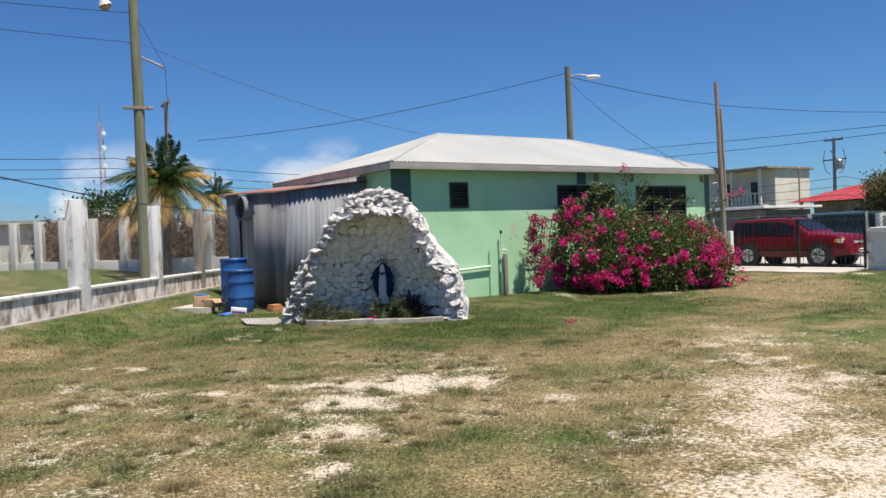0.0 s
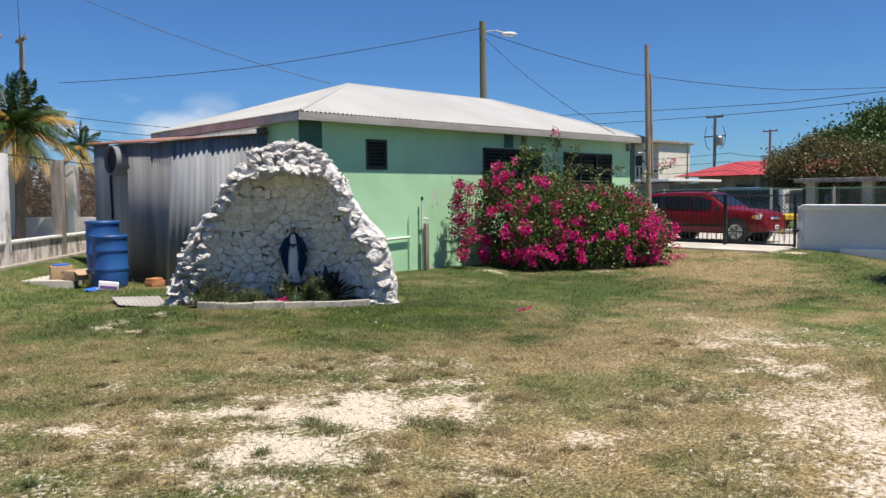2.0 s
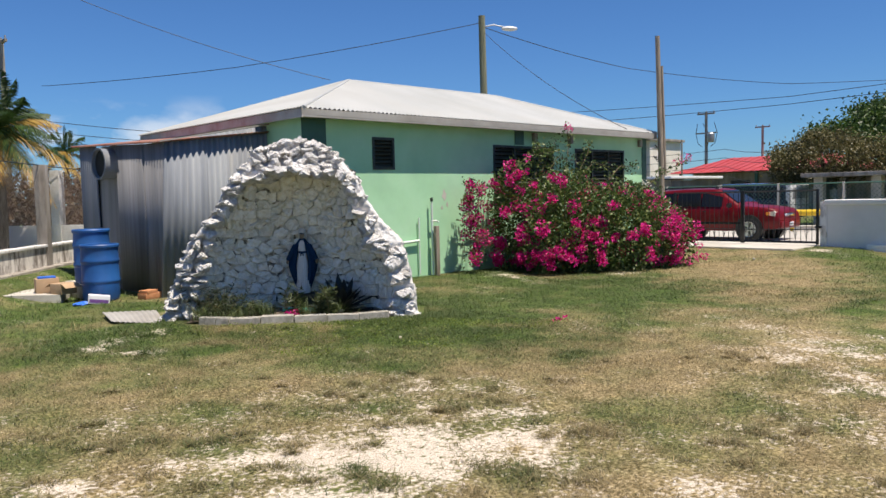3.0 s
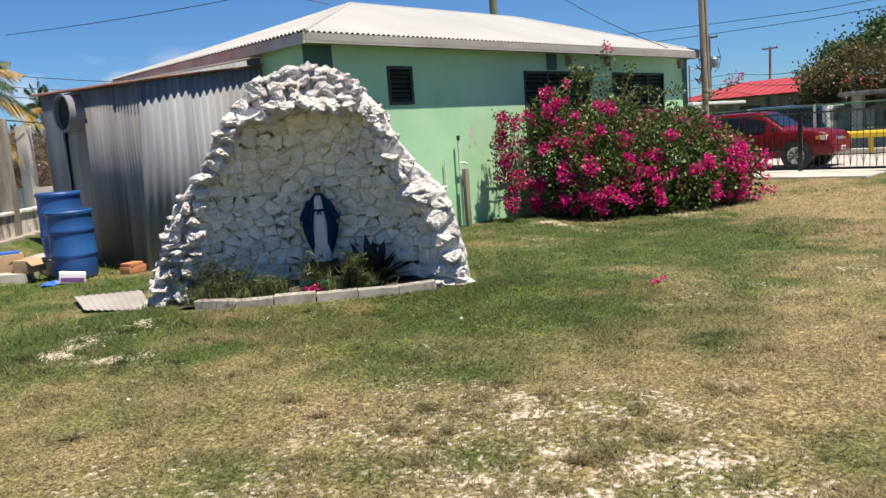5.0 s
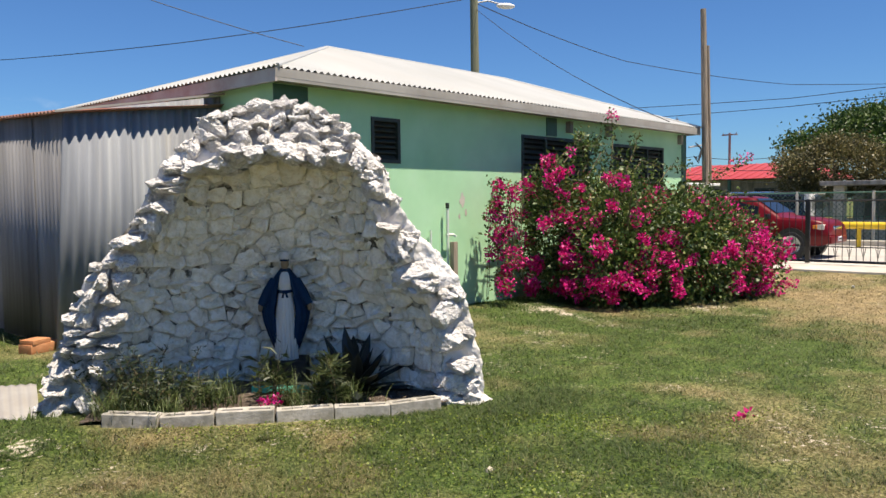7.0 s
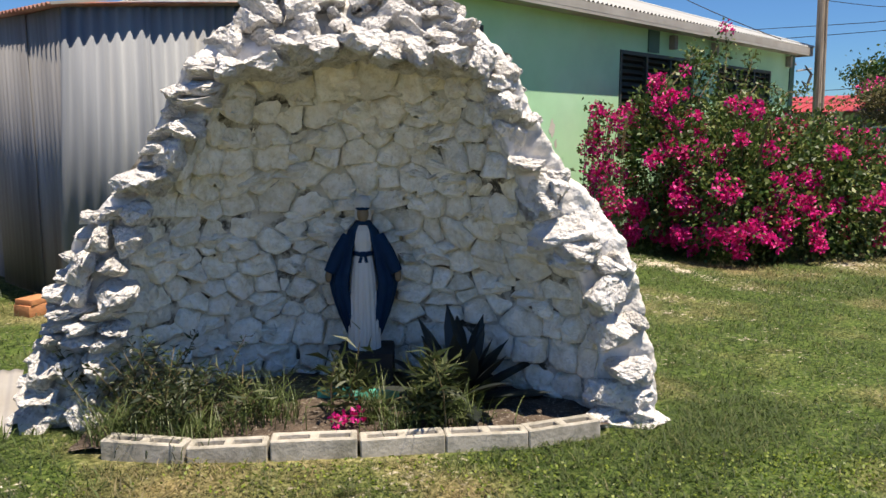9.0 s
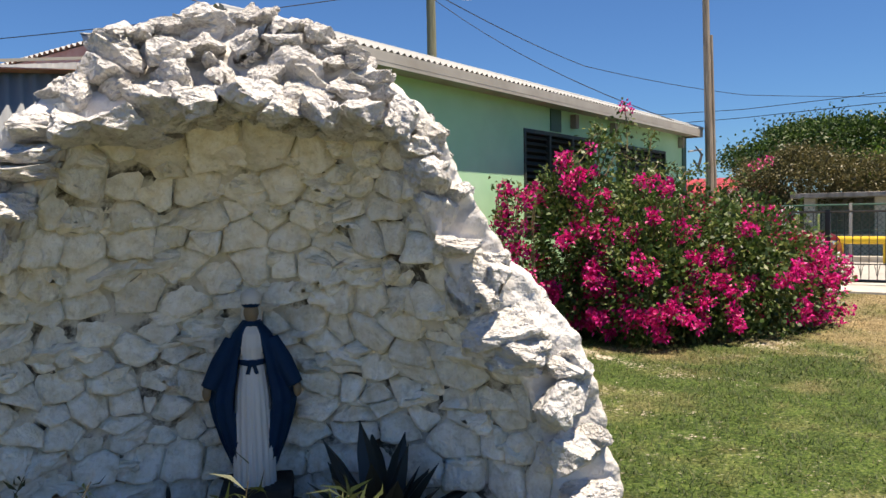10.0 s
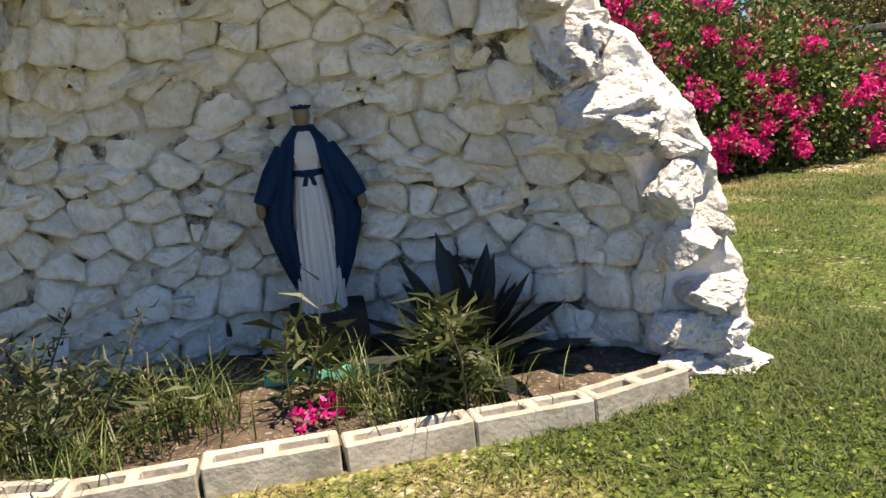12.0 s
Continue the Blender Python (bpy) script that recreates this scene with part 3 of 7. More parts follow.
NEAR_PATCHES = [(3.92, 14.2, 0.25, 0.2, -56, 0.95), (4.15, 13.6, 0.22, 0.12, -55, 0.85), (4.8, 9.72, 0.22, 0.14, -52, 0.9), (5.14, 9.05, 0.22, 0.2, -52, 0.9), (4.35, 9.88, 0.3, 0.15, -51, 0.9),
                (4.37, 10.69, 0.14, 0.07, -53, 0.8), (6.15, 9.47, 0.15, 0.13, -54, 0.75), (4.89, 9.29, 0.2, 0.1, -51, 0.85), (4.25, 14.4, 0.25, 0.3, -51, 0.9), (4.9, 14.5, 0.2, 0.18, -53, 0.6),
                (12.25, 15.4, 1.0, 0.2, 68, 0.85), (12.7, 16.3, 0.3, 0.2, 0, 0.7), (14.0, 14.0, 0.5, 0.16, -35, 0.55), (19.2, 12.2, 0.6, 0.35, 60, 0.6)]


def bare_at(x, y):
    b = np.zeros_like(x)
    for cx, cy, rx, ry, a, s in LAWN_PATCHES + TRACK_PATCHES + NEAR_PATCHES:
        c, sn = math.cos(radians(a)), math.sin(radians(a))
        u, v = ((x - cx) * c + (y - cy) * sn) / rx, (-(x - cx) * sn + (y - cy) * c) / ry
        b = np.maximum(b, s * np.exp(-(u * u + v * v) * 0.75))
    # the worn drive from the gate
    px, py = x - 7.0, y - 7.2
    along, off = px * 0.86 + py * 0.51, -px * 0.51 + py * 0.86
    b = np.maximum(b, 0.33 * np.exp(-(off / 1.6) ** 2) * smooth(along, -6, -1) * (1 - smooth(along, 2, 6)))
    region = smooth(x, -1, 1) * (1 - smooth(x, 5.0, 6.5)) * smooth(y, 6.0, 7.5) * (1 - smooth(y, 10.5, 12.5))
    b = np.maximum(np.maximum(b, 0.44 * region), 0.6 * track_at(x, y))
    n = 0.45 * fbm(x, y, 1.6, 3, 5) + 0.55 * fbm(x, y, 4.5, 2, 12)
    return np.clip((b + (n - 0.5) * 1.7), 0, 1.5)


def track_at(x, y):
    """How far a place lies in the gravel track, 0 to 1."""
    px, py = x - 5.6, y - 5.8
    run, off = px * 0.77 + py * 0.64, -px * 0.64 + py * 0.77
    return np.exp(-(off / (0.75 + 0.12 * np.clip(-run, 0, 4))) ** 2) * (1 - smooth(run, 2.2, 4.0))


def green_at(x, y):
    k = x * GV.x + y * GV.y
    g = smooth(k, 10.9, 13.0)
    px, py = x - 7.0, y - 7.2
    along, off = px * 0.86 + py * 0.51, -px * 0.51 + py * 0.86
    track = np.exp(-(off / 1.35) ** 2) * smooth(along, -8, -2)
    g = np.maximum(g, smooth(-off, 1.8, 3.8) * smooth(x, 8, 11))
    g = g * (1 - 0.7 * track)
    g = np.maximum(g, 0.6 * np.exp(-((x - 3.1) ** 2 + (y - 6.7) ** 2) / 1.4))
    g = g * (1 - 0.25 * np.exp(-((x - 9.0) ** 2 / 2.5 + (y - 10.2) ** 2 / 1.2)))
    n = fbm(x, y, 0.7, 4, 21)
    n2 = fbm(x, y, 2.2, 3, 33)
    drive = np.exp(-(off / 1.25) ** 2) * smooth(along, 0.5, 3.5)
    return np.clip(g * 0.64 + (n - 0.5) * 1.35 + (n2 - 0.5) * 1.2 + 0.27 - 0.32 * drive - 0.5 * track_at(x, y), 0, 1)


def axis(spans):
    out = []
    for a, b, step in spans:
        out += list(np.arange(a, b - 1e-6, step))
    return np.array(out + [spans[-1][1]])


gx = axis([(-1500, -100, 200), (-100, -20, 10), (-20, -4, 1.0), (-4, 13, 0.06), (13, 22, 0.12), (22, 40, 1.5), (40, 100, 10), (100, 1500, 200)])
gy = axis([(-1500, -100, 200), (-100, -10, 10), (-10, 2, 0.6), (2, 17, 0.06), (17, 26, 0.2), (26, 50, 2.0), (50, 100, 10), (100, 1500, 200)])
X, Y = np.meshgrid(gx, gy, indexing="ij")
Z = ground_z(X, Y)
idx = np.arange(X.size).reshape(X.shape)
quads = np.stack([idx[:-1, :-1], idx[1:, :-1], idx[1:, 1:], idx[:-1, 1:]], -1).reshape(-1, 4)
ground_me = quick_mesh("ground", np.stack([X.ravel(), Y.ravel(), Z.ravel()], 1), quads, M["ground"])
for nm, fn in (("bare", bare_at), ("green", green_at)):
    a = ground_me.attributes.new(nm, "FLOAT", "POINT")
    a.data.foreach_set("value", fn(X, Y).astype(np.float32).ravel())
ground_me.polygons.foreach_set("use_smooth", [True] * len(ground_me.polygons))
tagged(new("ground", ground_me), "sun-dried patchy lawn with bare white limestone patches", "ground", kind="structure")

part("road", box_bm((20.9, -60, -0.3), (30.5, 120, 0.03), 0.0), M["asphalt"])
tagged(bpy.data.objects["road"], "pale dusty street running past the gate", "road", kind="structure")
part("pavement", box_bm((18.95, 12.75, -0.2), (20.9, 16.55, 0.20), 0.02), M["concrete"])
tagged(bpy.data.objects["pavement"], "worn pale concrete apron under the gate", "pavement", kind="structure")


# ---- house ----
HX0, HX1, HY0, HY1, HZ = 8.62, 19.64, 16.985, 22.9, 3.02
holes = [(10.17, 10.71, 2.12, 2.73), (13.53, 15.63, 1.25, 2.68), (16.47, 18.59, 1.5, 2.67)]
house = thing("house", Matrix(), "single-storey mint green house with a white corrugated hip roof", "house")
part("wall", holed_bm(HX0, HX1, -0.1, HZ, 0.16, holes), M["green_wall"], house, "mint green rendered front wall", m=pose(0, HY0, 0))
part("wall", box_bm((HX0, HY0 + 0.16, -0.1), (HX0 + 0.16, HY1, HZ)), M["green_wall"], house)
part("wall", box_bm((HX1 - 0.16, HY0 + 0.16, -0.1), (HX1, HY1, HZ)), M["green_wall"], house)
part("wall", box_bm((HX0, HY1, -0.1), (HX1, HY1 + 0.16, HZ)), M["green_wall"], house)
part("inner_floor", box_bm((HX0 + 0.16, HY0 + 0.16, -0.1), (HX1 - 0.16, HY1, 0.1)), M["dark_hole"], house)
for a, b, z0, d in ((HX0 - 0.012, 9.12, -0.1, 0.012), (19.46, HX1 + 0.012, -0.1, 0.02), (14.25, 14.55, 2.70, 0.02)):
    part("corner_trim", box_bm((a, HY0 - d, z0), (b, HY0 - 0.001, HZ - 0.01)), M["dark_green"], house, "dark green painted pilaster")
part("corner_trim", box_bm((HX1, HY0 - 0.02, -0.1), (HX1 + 0.02, HY0 + 0.25, HZ - 0.01)), M["dark_green"], house)
for x in (14.9, 16.25, 19.3):
    part("bracket", box_bm((x - 0.05, HY0 - 0.1, 2.78), (x + 0.05, HY0 - 0.003, 2.98), 0.01), M["old_concrete"], house)


def louver_window(x0, x1, z0, z1, mullions, slats):
    w = part("window", holed_bm(x0, x1, z0, z1, 0.07, [(x0 + 0.05 + i * (x1 - x0 - 0.05) / mullions, x0 + (i + 1) * (x1 - x0 - 0.05) / mullions, z0 + 0.05, z1 - 0.05) for i in range(mullions)]),
             M["frame_dark"], house, "dark louvred window", m=pose(0, HY0 - 0.015, 0))
    part("backing", box_bm((x0 + 0.01, 0.11, z0 + 0.01), (x1 - 0.01, 0.13, z1 - 0.01)), M["dark_hole"], w)
    step = (z1 - z0 - 0.1) / slats
    bm = box_bm((-(x1 - x0) / 2 + 0.03, -0.04, -0.005), ((x1 - x0) / 2 - 0.03, 0.04, 0.005))
    me = to_mesh(bm, "slat", M["louver"])
    for i in range(slats):
        part("slat", me, None, w, m=pose((x0 + x1) / 2, 0.062, z0 + 0.05 + (i + 0.5) * step, 38 + random.uniform(-6, 6), 0, 0))
    return w


louver_window(10.17, 10.71, 2.12, 2.73, 1, 7)
louver_window(13.53, 15.63, 1.25, 2.68, 3, 15)
louver_window(16.47, 18.59, 1.5, 2.67, 3, 12)

# roof: corrugated sheets on four slopes
EX0, EX1, EY0, EY1, EZ, RX0, RX1, RY, RZ = 8.44, 19.68, 16.66, 23.2, 3.12, 11.9, 16.9, 19.93, 4.28


def corrugated_slope(e0, e1, r0, r1, period=0.1, depth=0.017):
    """A sheet between an eave edge e0-e1 and a ridge edge r0-r1 (which may be a point), corrugated down the slope."""
    e0, e1, r0, r1 = map(Vector, (e0, e1, r0, r1))
    n = (e1 - e0).cross(r0 - e0).normalized()
    if n.z < 0:
        n = -n
    along = (e1 - e0)
    length = along.length
    along.normalize()
    rise = r0 - e0
    a0, a1 = (r0 - e0).dot(along), (r1 - e0).dot(along)
    up = rise - along * a0
    count = int(length / period * 4)
    verts, faces = [], []
    for i in range(count + 1):
        s = length * i / count
        if s < a0:
            k = s / a0
        elif s > a1:
            k = (length - s) / (length - a1)
        else:
            k = 1.0
        w = n * (depth * math.sin(s / period * math.tau))
        verts.append(e0 + along * s + w)
        verts.append(e0 + along * s + up * max(k, 0.002) + w)
    for i in range(count):
        faces.append((2 * i, 2 * i + 2, 2 * i + 3, 2 * i + 1))
    return verts, faces


ez = EZ + 0.03
for e0, e1, r0, r1 in (((EX0 - 0.06, EY0 + 0.02, ez), (EX1 + 0.06, EY0 + 0.02, ez), (RX0, RY, RZ), (RX1, RY, RZ)),
                       ((EX1 + 0.06, EY1 + 0.06, ez), (EX0 - 0.06, EY1 + 0.06, ez), (RX1, RY, RZ), (RX0, RY, RZ)),
                       ((EX0 - 0.06, EY1 + 0.06, ez), (EX0 - 0.06, EY0 - 0.06, ez), (RX0, RY, RZ), (RX0, RY, RZ)),
                       ((EX1 + 0.06, EY0 - 0.06, ez), (EX1 + 0.06, EY1 + 0.06, ez), (RX1, RY, RZ), (RX1, RY, RZ))):
    vs, fs = corrugated_slope(e0, e1, r0, r1)
    part("roof_sheet", raw_mesh("roof_sheet", vs, fs, M["roof_white"], True), None, house, "white corrugated metal roof slope")
for a, b in (((RX0, RY, RZ), (RX1, RY, RZ)), ((EX0, EY0, ez), (RX0, RY, RZ)), ((EX0, EY1, ez), (RX0, RY, RZ)), ((EX1, EY0, ez), (RX1, RY, RZ)), ((EX1, EY1, ez), (RX1, RY, RZ))):
    part("ridge_cap", tube_bm([Vector(a) + Vector((0, 0, 0.0)), Vector(b)], 0.035, 8), M["roof_white"], house)
part("fascia", box_bm((EX0, EY0, EZ - 0.13), (EX1, EY0 + 0.03, EZ + 0.012)), M["fascia"], house, "white fascia board")
part("fascia", box_bm((EX0 - 0.03, EY0, EZ - 0.14), (EX0, EY1, EZ + 0.012)), M["fascia_rust"], house, "rust-stained fascia board")
part("fascia", box_bm((EX1, EY0, EZ - 0.13), (EX1 + 0.03, EY1, EZ + 0.012)), M["fascia"], house)
part("fascia", box_bm((EX0, EY1, EZ - 0.13), (EX1, EY1 + 0.03, EZ + 0.012)), M["fascia"], house)
part("soffit", box_bm((EX0, EY0 + 0.03, HZ), (EX1, EY1, HZ + 0.025)), M["fascia"], house, "pale boarded soffit")
gut = prism_bm([(0, 0.09), (0, 0.0), (0.03, -0.02), (0.075, -0.01), (0.085, 0.085), (0.075, 0.085), (0.065, 0.0), (0.03, -0.008), (0.012, 0.004), (0.012, 0.09)], 0, EX1 - EX0 + 0.05)
part("gutter", gut, M["fascia"], house, "white eaves gutter", m=pose(EX1 + 0.02, EY0 - 0.002, EZ - 0.09, 0, 0, 90) @ pose(0, 0, 0, 0, 0, 180) @ Matrix.Rotation(math.pi, 4, "Z"))

# pipes on the front wall
pipes = thing("water_pipes", Matrix(), "pale plastic water pipes with a tap on the green wall", "pipe")
part("standpipe", tube_bm([(11.57, HY0 - 0.10, 0.0), (11.57, HY0 - 0.10, 1.5)], 0.022, 10), M["pvc"], pipes)
part("cap", tube_bm([(11.57, HY0 - 0.10, 1.49), (11.57, HY0 - 0.10, 1.57)], 0.028, 10), M["frame_dark"], pipes)
part("tap", tube_bm([(11.54, HY0 - 0.10, 1.1), (11.7, HY0 - 0.10, 1.1), (11.73, HY0 - 0.12, 1.07)], 0.02, 8), M["pvc"], pipes)
part("side_pipe", tube_bm([(11.26, HY0 - 0.05, 0.05), (11.26, HY0 - 0.05, 1.18)], 0.016, 8), M["pvc"], pipes)
part("level_pipe", tube_bm([(9.9, HY0 - 0.06, 0.66), (11.24, HY0 - 0.06, 0.72)], 0.028, 8), M["pvc"], pipes)
post = thing("wooden_stake", pose(11.6, HY0 - 0.19, 0), "rotten grey wooden stake beside the standpipe", "post")
part("stake", box_bm((-0.045, -0.04, -0.05), (0.045, 0.04, 1.0), 0.008), M["wood_grey"], post)

for px, pz, pr in ((12.02, 1.60, 0.10), (12.1, 1.42, 0.05), (11.95, 1.36, 0.04), (9.6, 0.9, 0.06)):
    bm = bmesh.new()
    rp_ = random.Random(int(px * 100))
    ring_ = [bm.verts.new((px + pr * rp_.uniform(0.4, 0.8) * math.cos(q * 0.524), HY0 - 0.003, pz + pr * rp_.uniform(0.6, 1.4) * math.sin(q * 0.524))) for q in range(12)]
    bm.faces.new(ring_)
    part("peeled_paint", bm, M["concrete"], house, "patch of peeled wall paint")

# ---- shed ----
shed = thing("shed", Matrix(), "lean-to shed of grey corrugated zinc with a rusty roof", "shed")
SX0, SX1, SY0, SY1 = 6.63, 8.6, 18.12, 21.95


def corrugated_wall(p0, p1, z0, z1a, z1b, period=0.11, depth=0.0155, jag=0.0, splay=0.0):
    p0, p1 = Vector(p0), Vector(p1)
    d = p1 - p0
    length = d.length
    d.normalize()
    n = Vector((d.y, -d.x, 0))
    count = max(4, int(length / period * 6))
    verts, faces = [], []
    for i in range(count + 1):
        s = length * i / count
        w = n * (depth * math.sin(s / period * math.tau) + 0.006 * math.sin(s * 2.3))
        top = z1a + (z1b - z1a) * s / length
        verts.append(p0 + d * (s - splay * (1 - s / length)) + w + Vector((0, 0, z0 + jag * random.random())))
        verts.append(p0 + d * s + w * 1.0 + Vector((0, 0, top)))
    for i in range(count):
        faces.append((2 * i, 2 * i + 2, 2 * i + 3, 2 * i + 1))
    return verts, faces


def zinc_panel(p0, p1, z1a, z1b, mt, label="", splay=0.0, depth=0.0155):
    vs, fs = corrugated_wall(p0, p1, -0.05, z1a, z1b, depth=depth, splay=splay)
    ob = part("zinc_sheet", raw_mesh("zinc_sheet", vs, fs, mt, True), None, shed, label)
    md = ob.modifiers.new("thickness", "SOLIDIFY")
    md.thickness, md.offset = 0.003, 0
    return ob


zinc_panel((SX0, SY0 - 0.02, 0), (7.40, SY0 - 0.02, 0), 2.60, 2.75, M["zinc"], "pale weathered corrugated zinc sheet", 0.17)
zinc_panel((7.36, SY0 - 0.004, 0), (SX1, SY0 - 0.004, 0), 2.74, 2.96, M["zinc"])
zinc_panel((SX0, SY0 + 0.85, 0), (SX0, SY0, 0), 2.62, 2.60, M["zinc_dark"], "dull corrugated zinc sheet", depth=0.005)
zinc_panel((SX0 - 0.015, 20.1, 0), (SX0 - 0.015, SY0 + 0.8, 0), 2.67, 2.62, M["zinc_dark"], depth=0.004)
zinc_panel((SX0, SY1, 0), (SX0, 21.1, 0), 2.76, 2.72, M["zinc"])
part("lintel_sheet", box_bm((SX0 - 0.01, 20.1, 2.08), (SX0 + 0.01, 21.1, 2.68)), M["zinc_dark"], shed)
part("inner_wall", box_bm((SX0 + 0.06, 19.9, -0.05), (SX0 + 0.08, 21.4, 2.3)), M["zinc_dark"], shed)
part("back_wall", box_bm((SX0, SY1, -0.05), (SX1, SY1 + 0.03, 2.74)), M["zinc_dark"], shed)
part("post", box_bm((SX0 + 0.02, SY0 + 0.02, -0.05), (SX0 + 0.1, SY0 + 0.1, 2.56)), M["wood_grey"], shed)
vs, fs = corrugated_slope((SX0 - 0.14, SY1 + 0.1, 2.76), (SX0 - 0.14, SY0 - 0.12, 2.60), (SX1, SY1 + 0.1, 3.0), (SX1, SY0 - 0.12, 2.985))
ob = part("roof_sheet", raw_mesh("roof_sheet", vs, fs, M["rust_roof"], True), None, shed, "rusty red corrugated roof sheets")
md = ob.modifiers.new("thickness", "SOLIDIFY")
md.thickness = 0.004
part("roof_edge", box_bm((0, -0.006, -0.012), (2.12, 0.006, 0.012)), M["fascia"], shed, "pale metal roof edge", m=pose(SX0 - 0.12, SY0 - 0.128, 2.605, 0, -math.degrees(math.atan2(0.38, 2.1)), 0))

duct = thing("round_vent_duct", pose(SX0, 20.3, 2.34, 0, -90, 4), "white round vent duct with a dark mouth on the shed", "duct")
part("sleeve", lathe_bm([(0.28, 0.0), (0.28, 0.24), (0.295, 0.25), (0.295, 0.28), (0.262, 0.28), (0.262, 0.05)], 32), M["zinc"], duct, "dull pale metal sleeve")
part("inside", lathe_bm([(0.261, 0.21), (0.0, 0.06)], 32), M["dark_hole"], duct)

# ---- blue drums and clutter beside the shed ----


def drum(m, label):
    d = thing("barrel", m, label, "barrel", "blue drums")
    prof = [(0.0, 0.02), (0.24, 0.0), (0.275, 0.02), (0.288, 0.08), (0.29, 0.29), (0.296, 0.30), (0.305, 0.32), (0.305, 0.345), (0.294, 0.37), (0.29, 0.62), (0.297, 0.63), (0.305, 0.65),
            (0.305, 0.675), (0.294, 0.70), (0.288, 0.86), (0.292, 0.875), (0.30, 0.88), (0.302, 0.915), (0.29, 0.93), (0.278, 0.925), (0.272, 0.86), (0.27, 0.10), (0.0, 0.09)]
    part("body", lathe_bm(prof, 40), M["blue_drum"], d)
    part("rim", lathe_bm([(0.296, 0.882), (0.307, 0.886), (0.309, 0.918), (0.297, 0.936), (0.274, 0.932), (0.271, 0.9)], 40), M["blue_drum"], d)
    return d


drum(pose(5.72, 18.72, 0.0, 0, 0, 20), "open blue plastic drum standing on the grass by the shed")
slab = thing("concrete_slab", Matrix(), "thin pale concrete slab in the grass", "slab")
bm = bmesh.new()
vsl = [bm.verts.new(p) for p in ((4.35, 19.4, 0.16), (5.15, 18.95, 0.13), (6.4, 21.2, 0.13), (5.5, 21.9, 0.16))]
f = bm.faces.new(vsl)
r = bmesh.ops.extrude_face_region(bm, geom=[f])
bmesh.ops.translate(bm, vec=(0, 0, -0.16), verts=[v for v in r["geom"] if isinstance(v, bmesh.types.BMVert)])
bmesh.ops.recalc_face_normals(bm, faces=bm.faces)
part("slab", bm, M["concrete"], slab)
plinth = thing("block_plinth", pose(5.85, 19.42, 0.0), "low plinth of concrete blocks under a drum", "plinth")
part("block", box_bm((-0.3, -0.3, 0), (0.3, 0.3, 0.235), 0.01), M["block"], plinth)
drum(pose(5.85, 19.42, 0.235, 0, 0, 70), "open blue plastic drum raised on blocks behind the other")

box1 = thing("cardboard_box", pose(5.25, 19.1, 0.13, 0, 0, 24) @ Matrix.Scale(0.8, 4), "open brown cardboard box with faint print", "box")
part("carton", box_bm((-0.2, -0.15, 0), (0.2, 0.15, 0.22), 0.004), M["cardboard"], box1)
part("flap", box_bm((-0.2, -0.16, 0), (0.2, 0.0, 0.006), 0, pose(0, -0.15, 0.22, 35, 0, 0)), M["cardboard"], box1)
part("flap", box_bm((-0.2, 0.0, 0), (0.2, 0.15, 0.006), 0, pose(0, 0.15, 0.22, -28, 0, 0)), M["cardboard"], box1)
for i in range(3):
    part("print_bar", box_bm((-0.1 + i * 0.07, -0.153, 0.08), (-0.05 + i * 0.07, -0.150, 0.11)), M["old_concrete"], box1)
box2 = thing("cardboard_box", pose(5.1, 19.45, 0.14, 0, 0, -10) @ Matrix.Scale(0.8, 4), "crushed brown cardboard box on the slab", "box")
part("carton", box_bm((-0.22, -0.16, 0), (0.22, 0.16, 0.3), 0.01), M["cardboard"], box2)
part("lining", box_bm((-0.17, -0.12, 0.3), (0.17, 0.12, 0.34), 0.015), M["blue_bag"], box2, "blue plastic sheet")
carton = thing("printed_carton", pose(5.5, 18.28, 0.0, 0, 8, -18), "small white and purple printed carton", "carton")
part("carton", box_bm((-0.16, -0.09, 0), (0.16, 0.09, 0.14), 0.004), M["paper"], carton)
part("print_panel", box_bm((-0.14, -0.093, 0.02), (0.14, -0.0905, 0.075)), M["purple"], carton)
bag = thing("plastic_bag", pose(5.28, 18.35, 0.0, 0, 0, 10), "crumpled blue plastic bag on the grass", "bag")
bm = bmesh.new()
bmesh.ops.create_icosphere(bm, subdivisions=3, radius=0.15)
for v in bm.verts:
    v.co = Vector((v.co.x * 1.2, v.co.y * 0.8, abs(v.co.z) * 0.45)) * (0.75 + 0.5 * noise.noise(v.co * 9))
part("bag", bm, M["blue_bag"], bag)
bricks = thing("clay_block_stack", pose(6.35, 18.22, 0.0, 0, 0, 18), "two orange clay building blocks on the ground", "brick")
part("clay_block", box_bm((-0.2, -0.1, 0), (0.2, 0.1, 0.1), 0.006), M["brick"], bricks)
part("clay_block", box_bm((-0.19, -0.09, 0.1), (0.05, 0.1, 0.15), 0.006, pose(0, 0, 0, 0, 0, 6)), M["brick"], bricks)
sheet = thing("zinc_roofing_sheet", pose(4.75, 15.8, 0.045), "loose white corrugated sheet lying on the grass", "metal sheet")
vs, fs = [], []
ca, cb, cc = Vector((0.2, 0.85, 0.02)), Vector((0.85, 0.55, 0.0)), Vector((0.41, -0.7, -0.01))
for i in range(81):
    for j in range(13):
        v_, u_ = i / 80, j / 12
        p = (ca * u_).lerp(cc.lerp(cb, u_), v_)
        vs.append(p + Vector((0, 0, 0.005 * math.sin(v_ * 0.75 / 0.076 * math.tau) + 0.018 * math.sin(u_ * 2.9) * (0.5 + v_ * 0.5))))
for i in range(80):
    for j in range(12):
        a = i * 13 + j
        fs.append((a, a + 1, a + 14, a + 13))
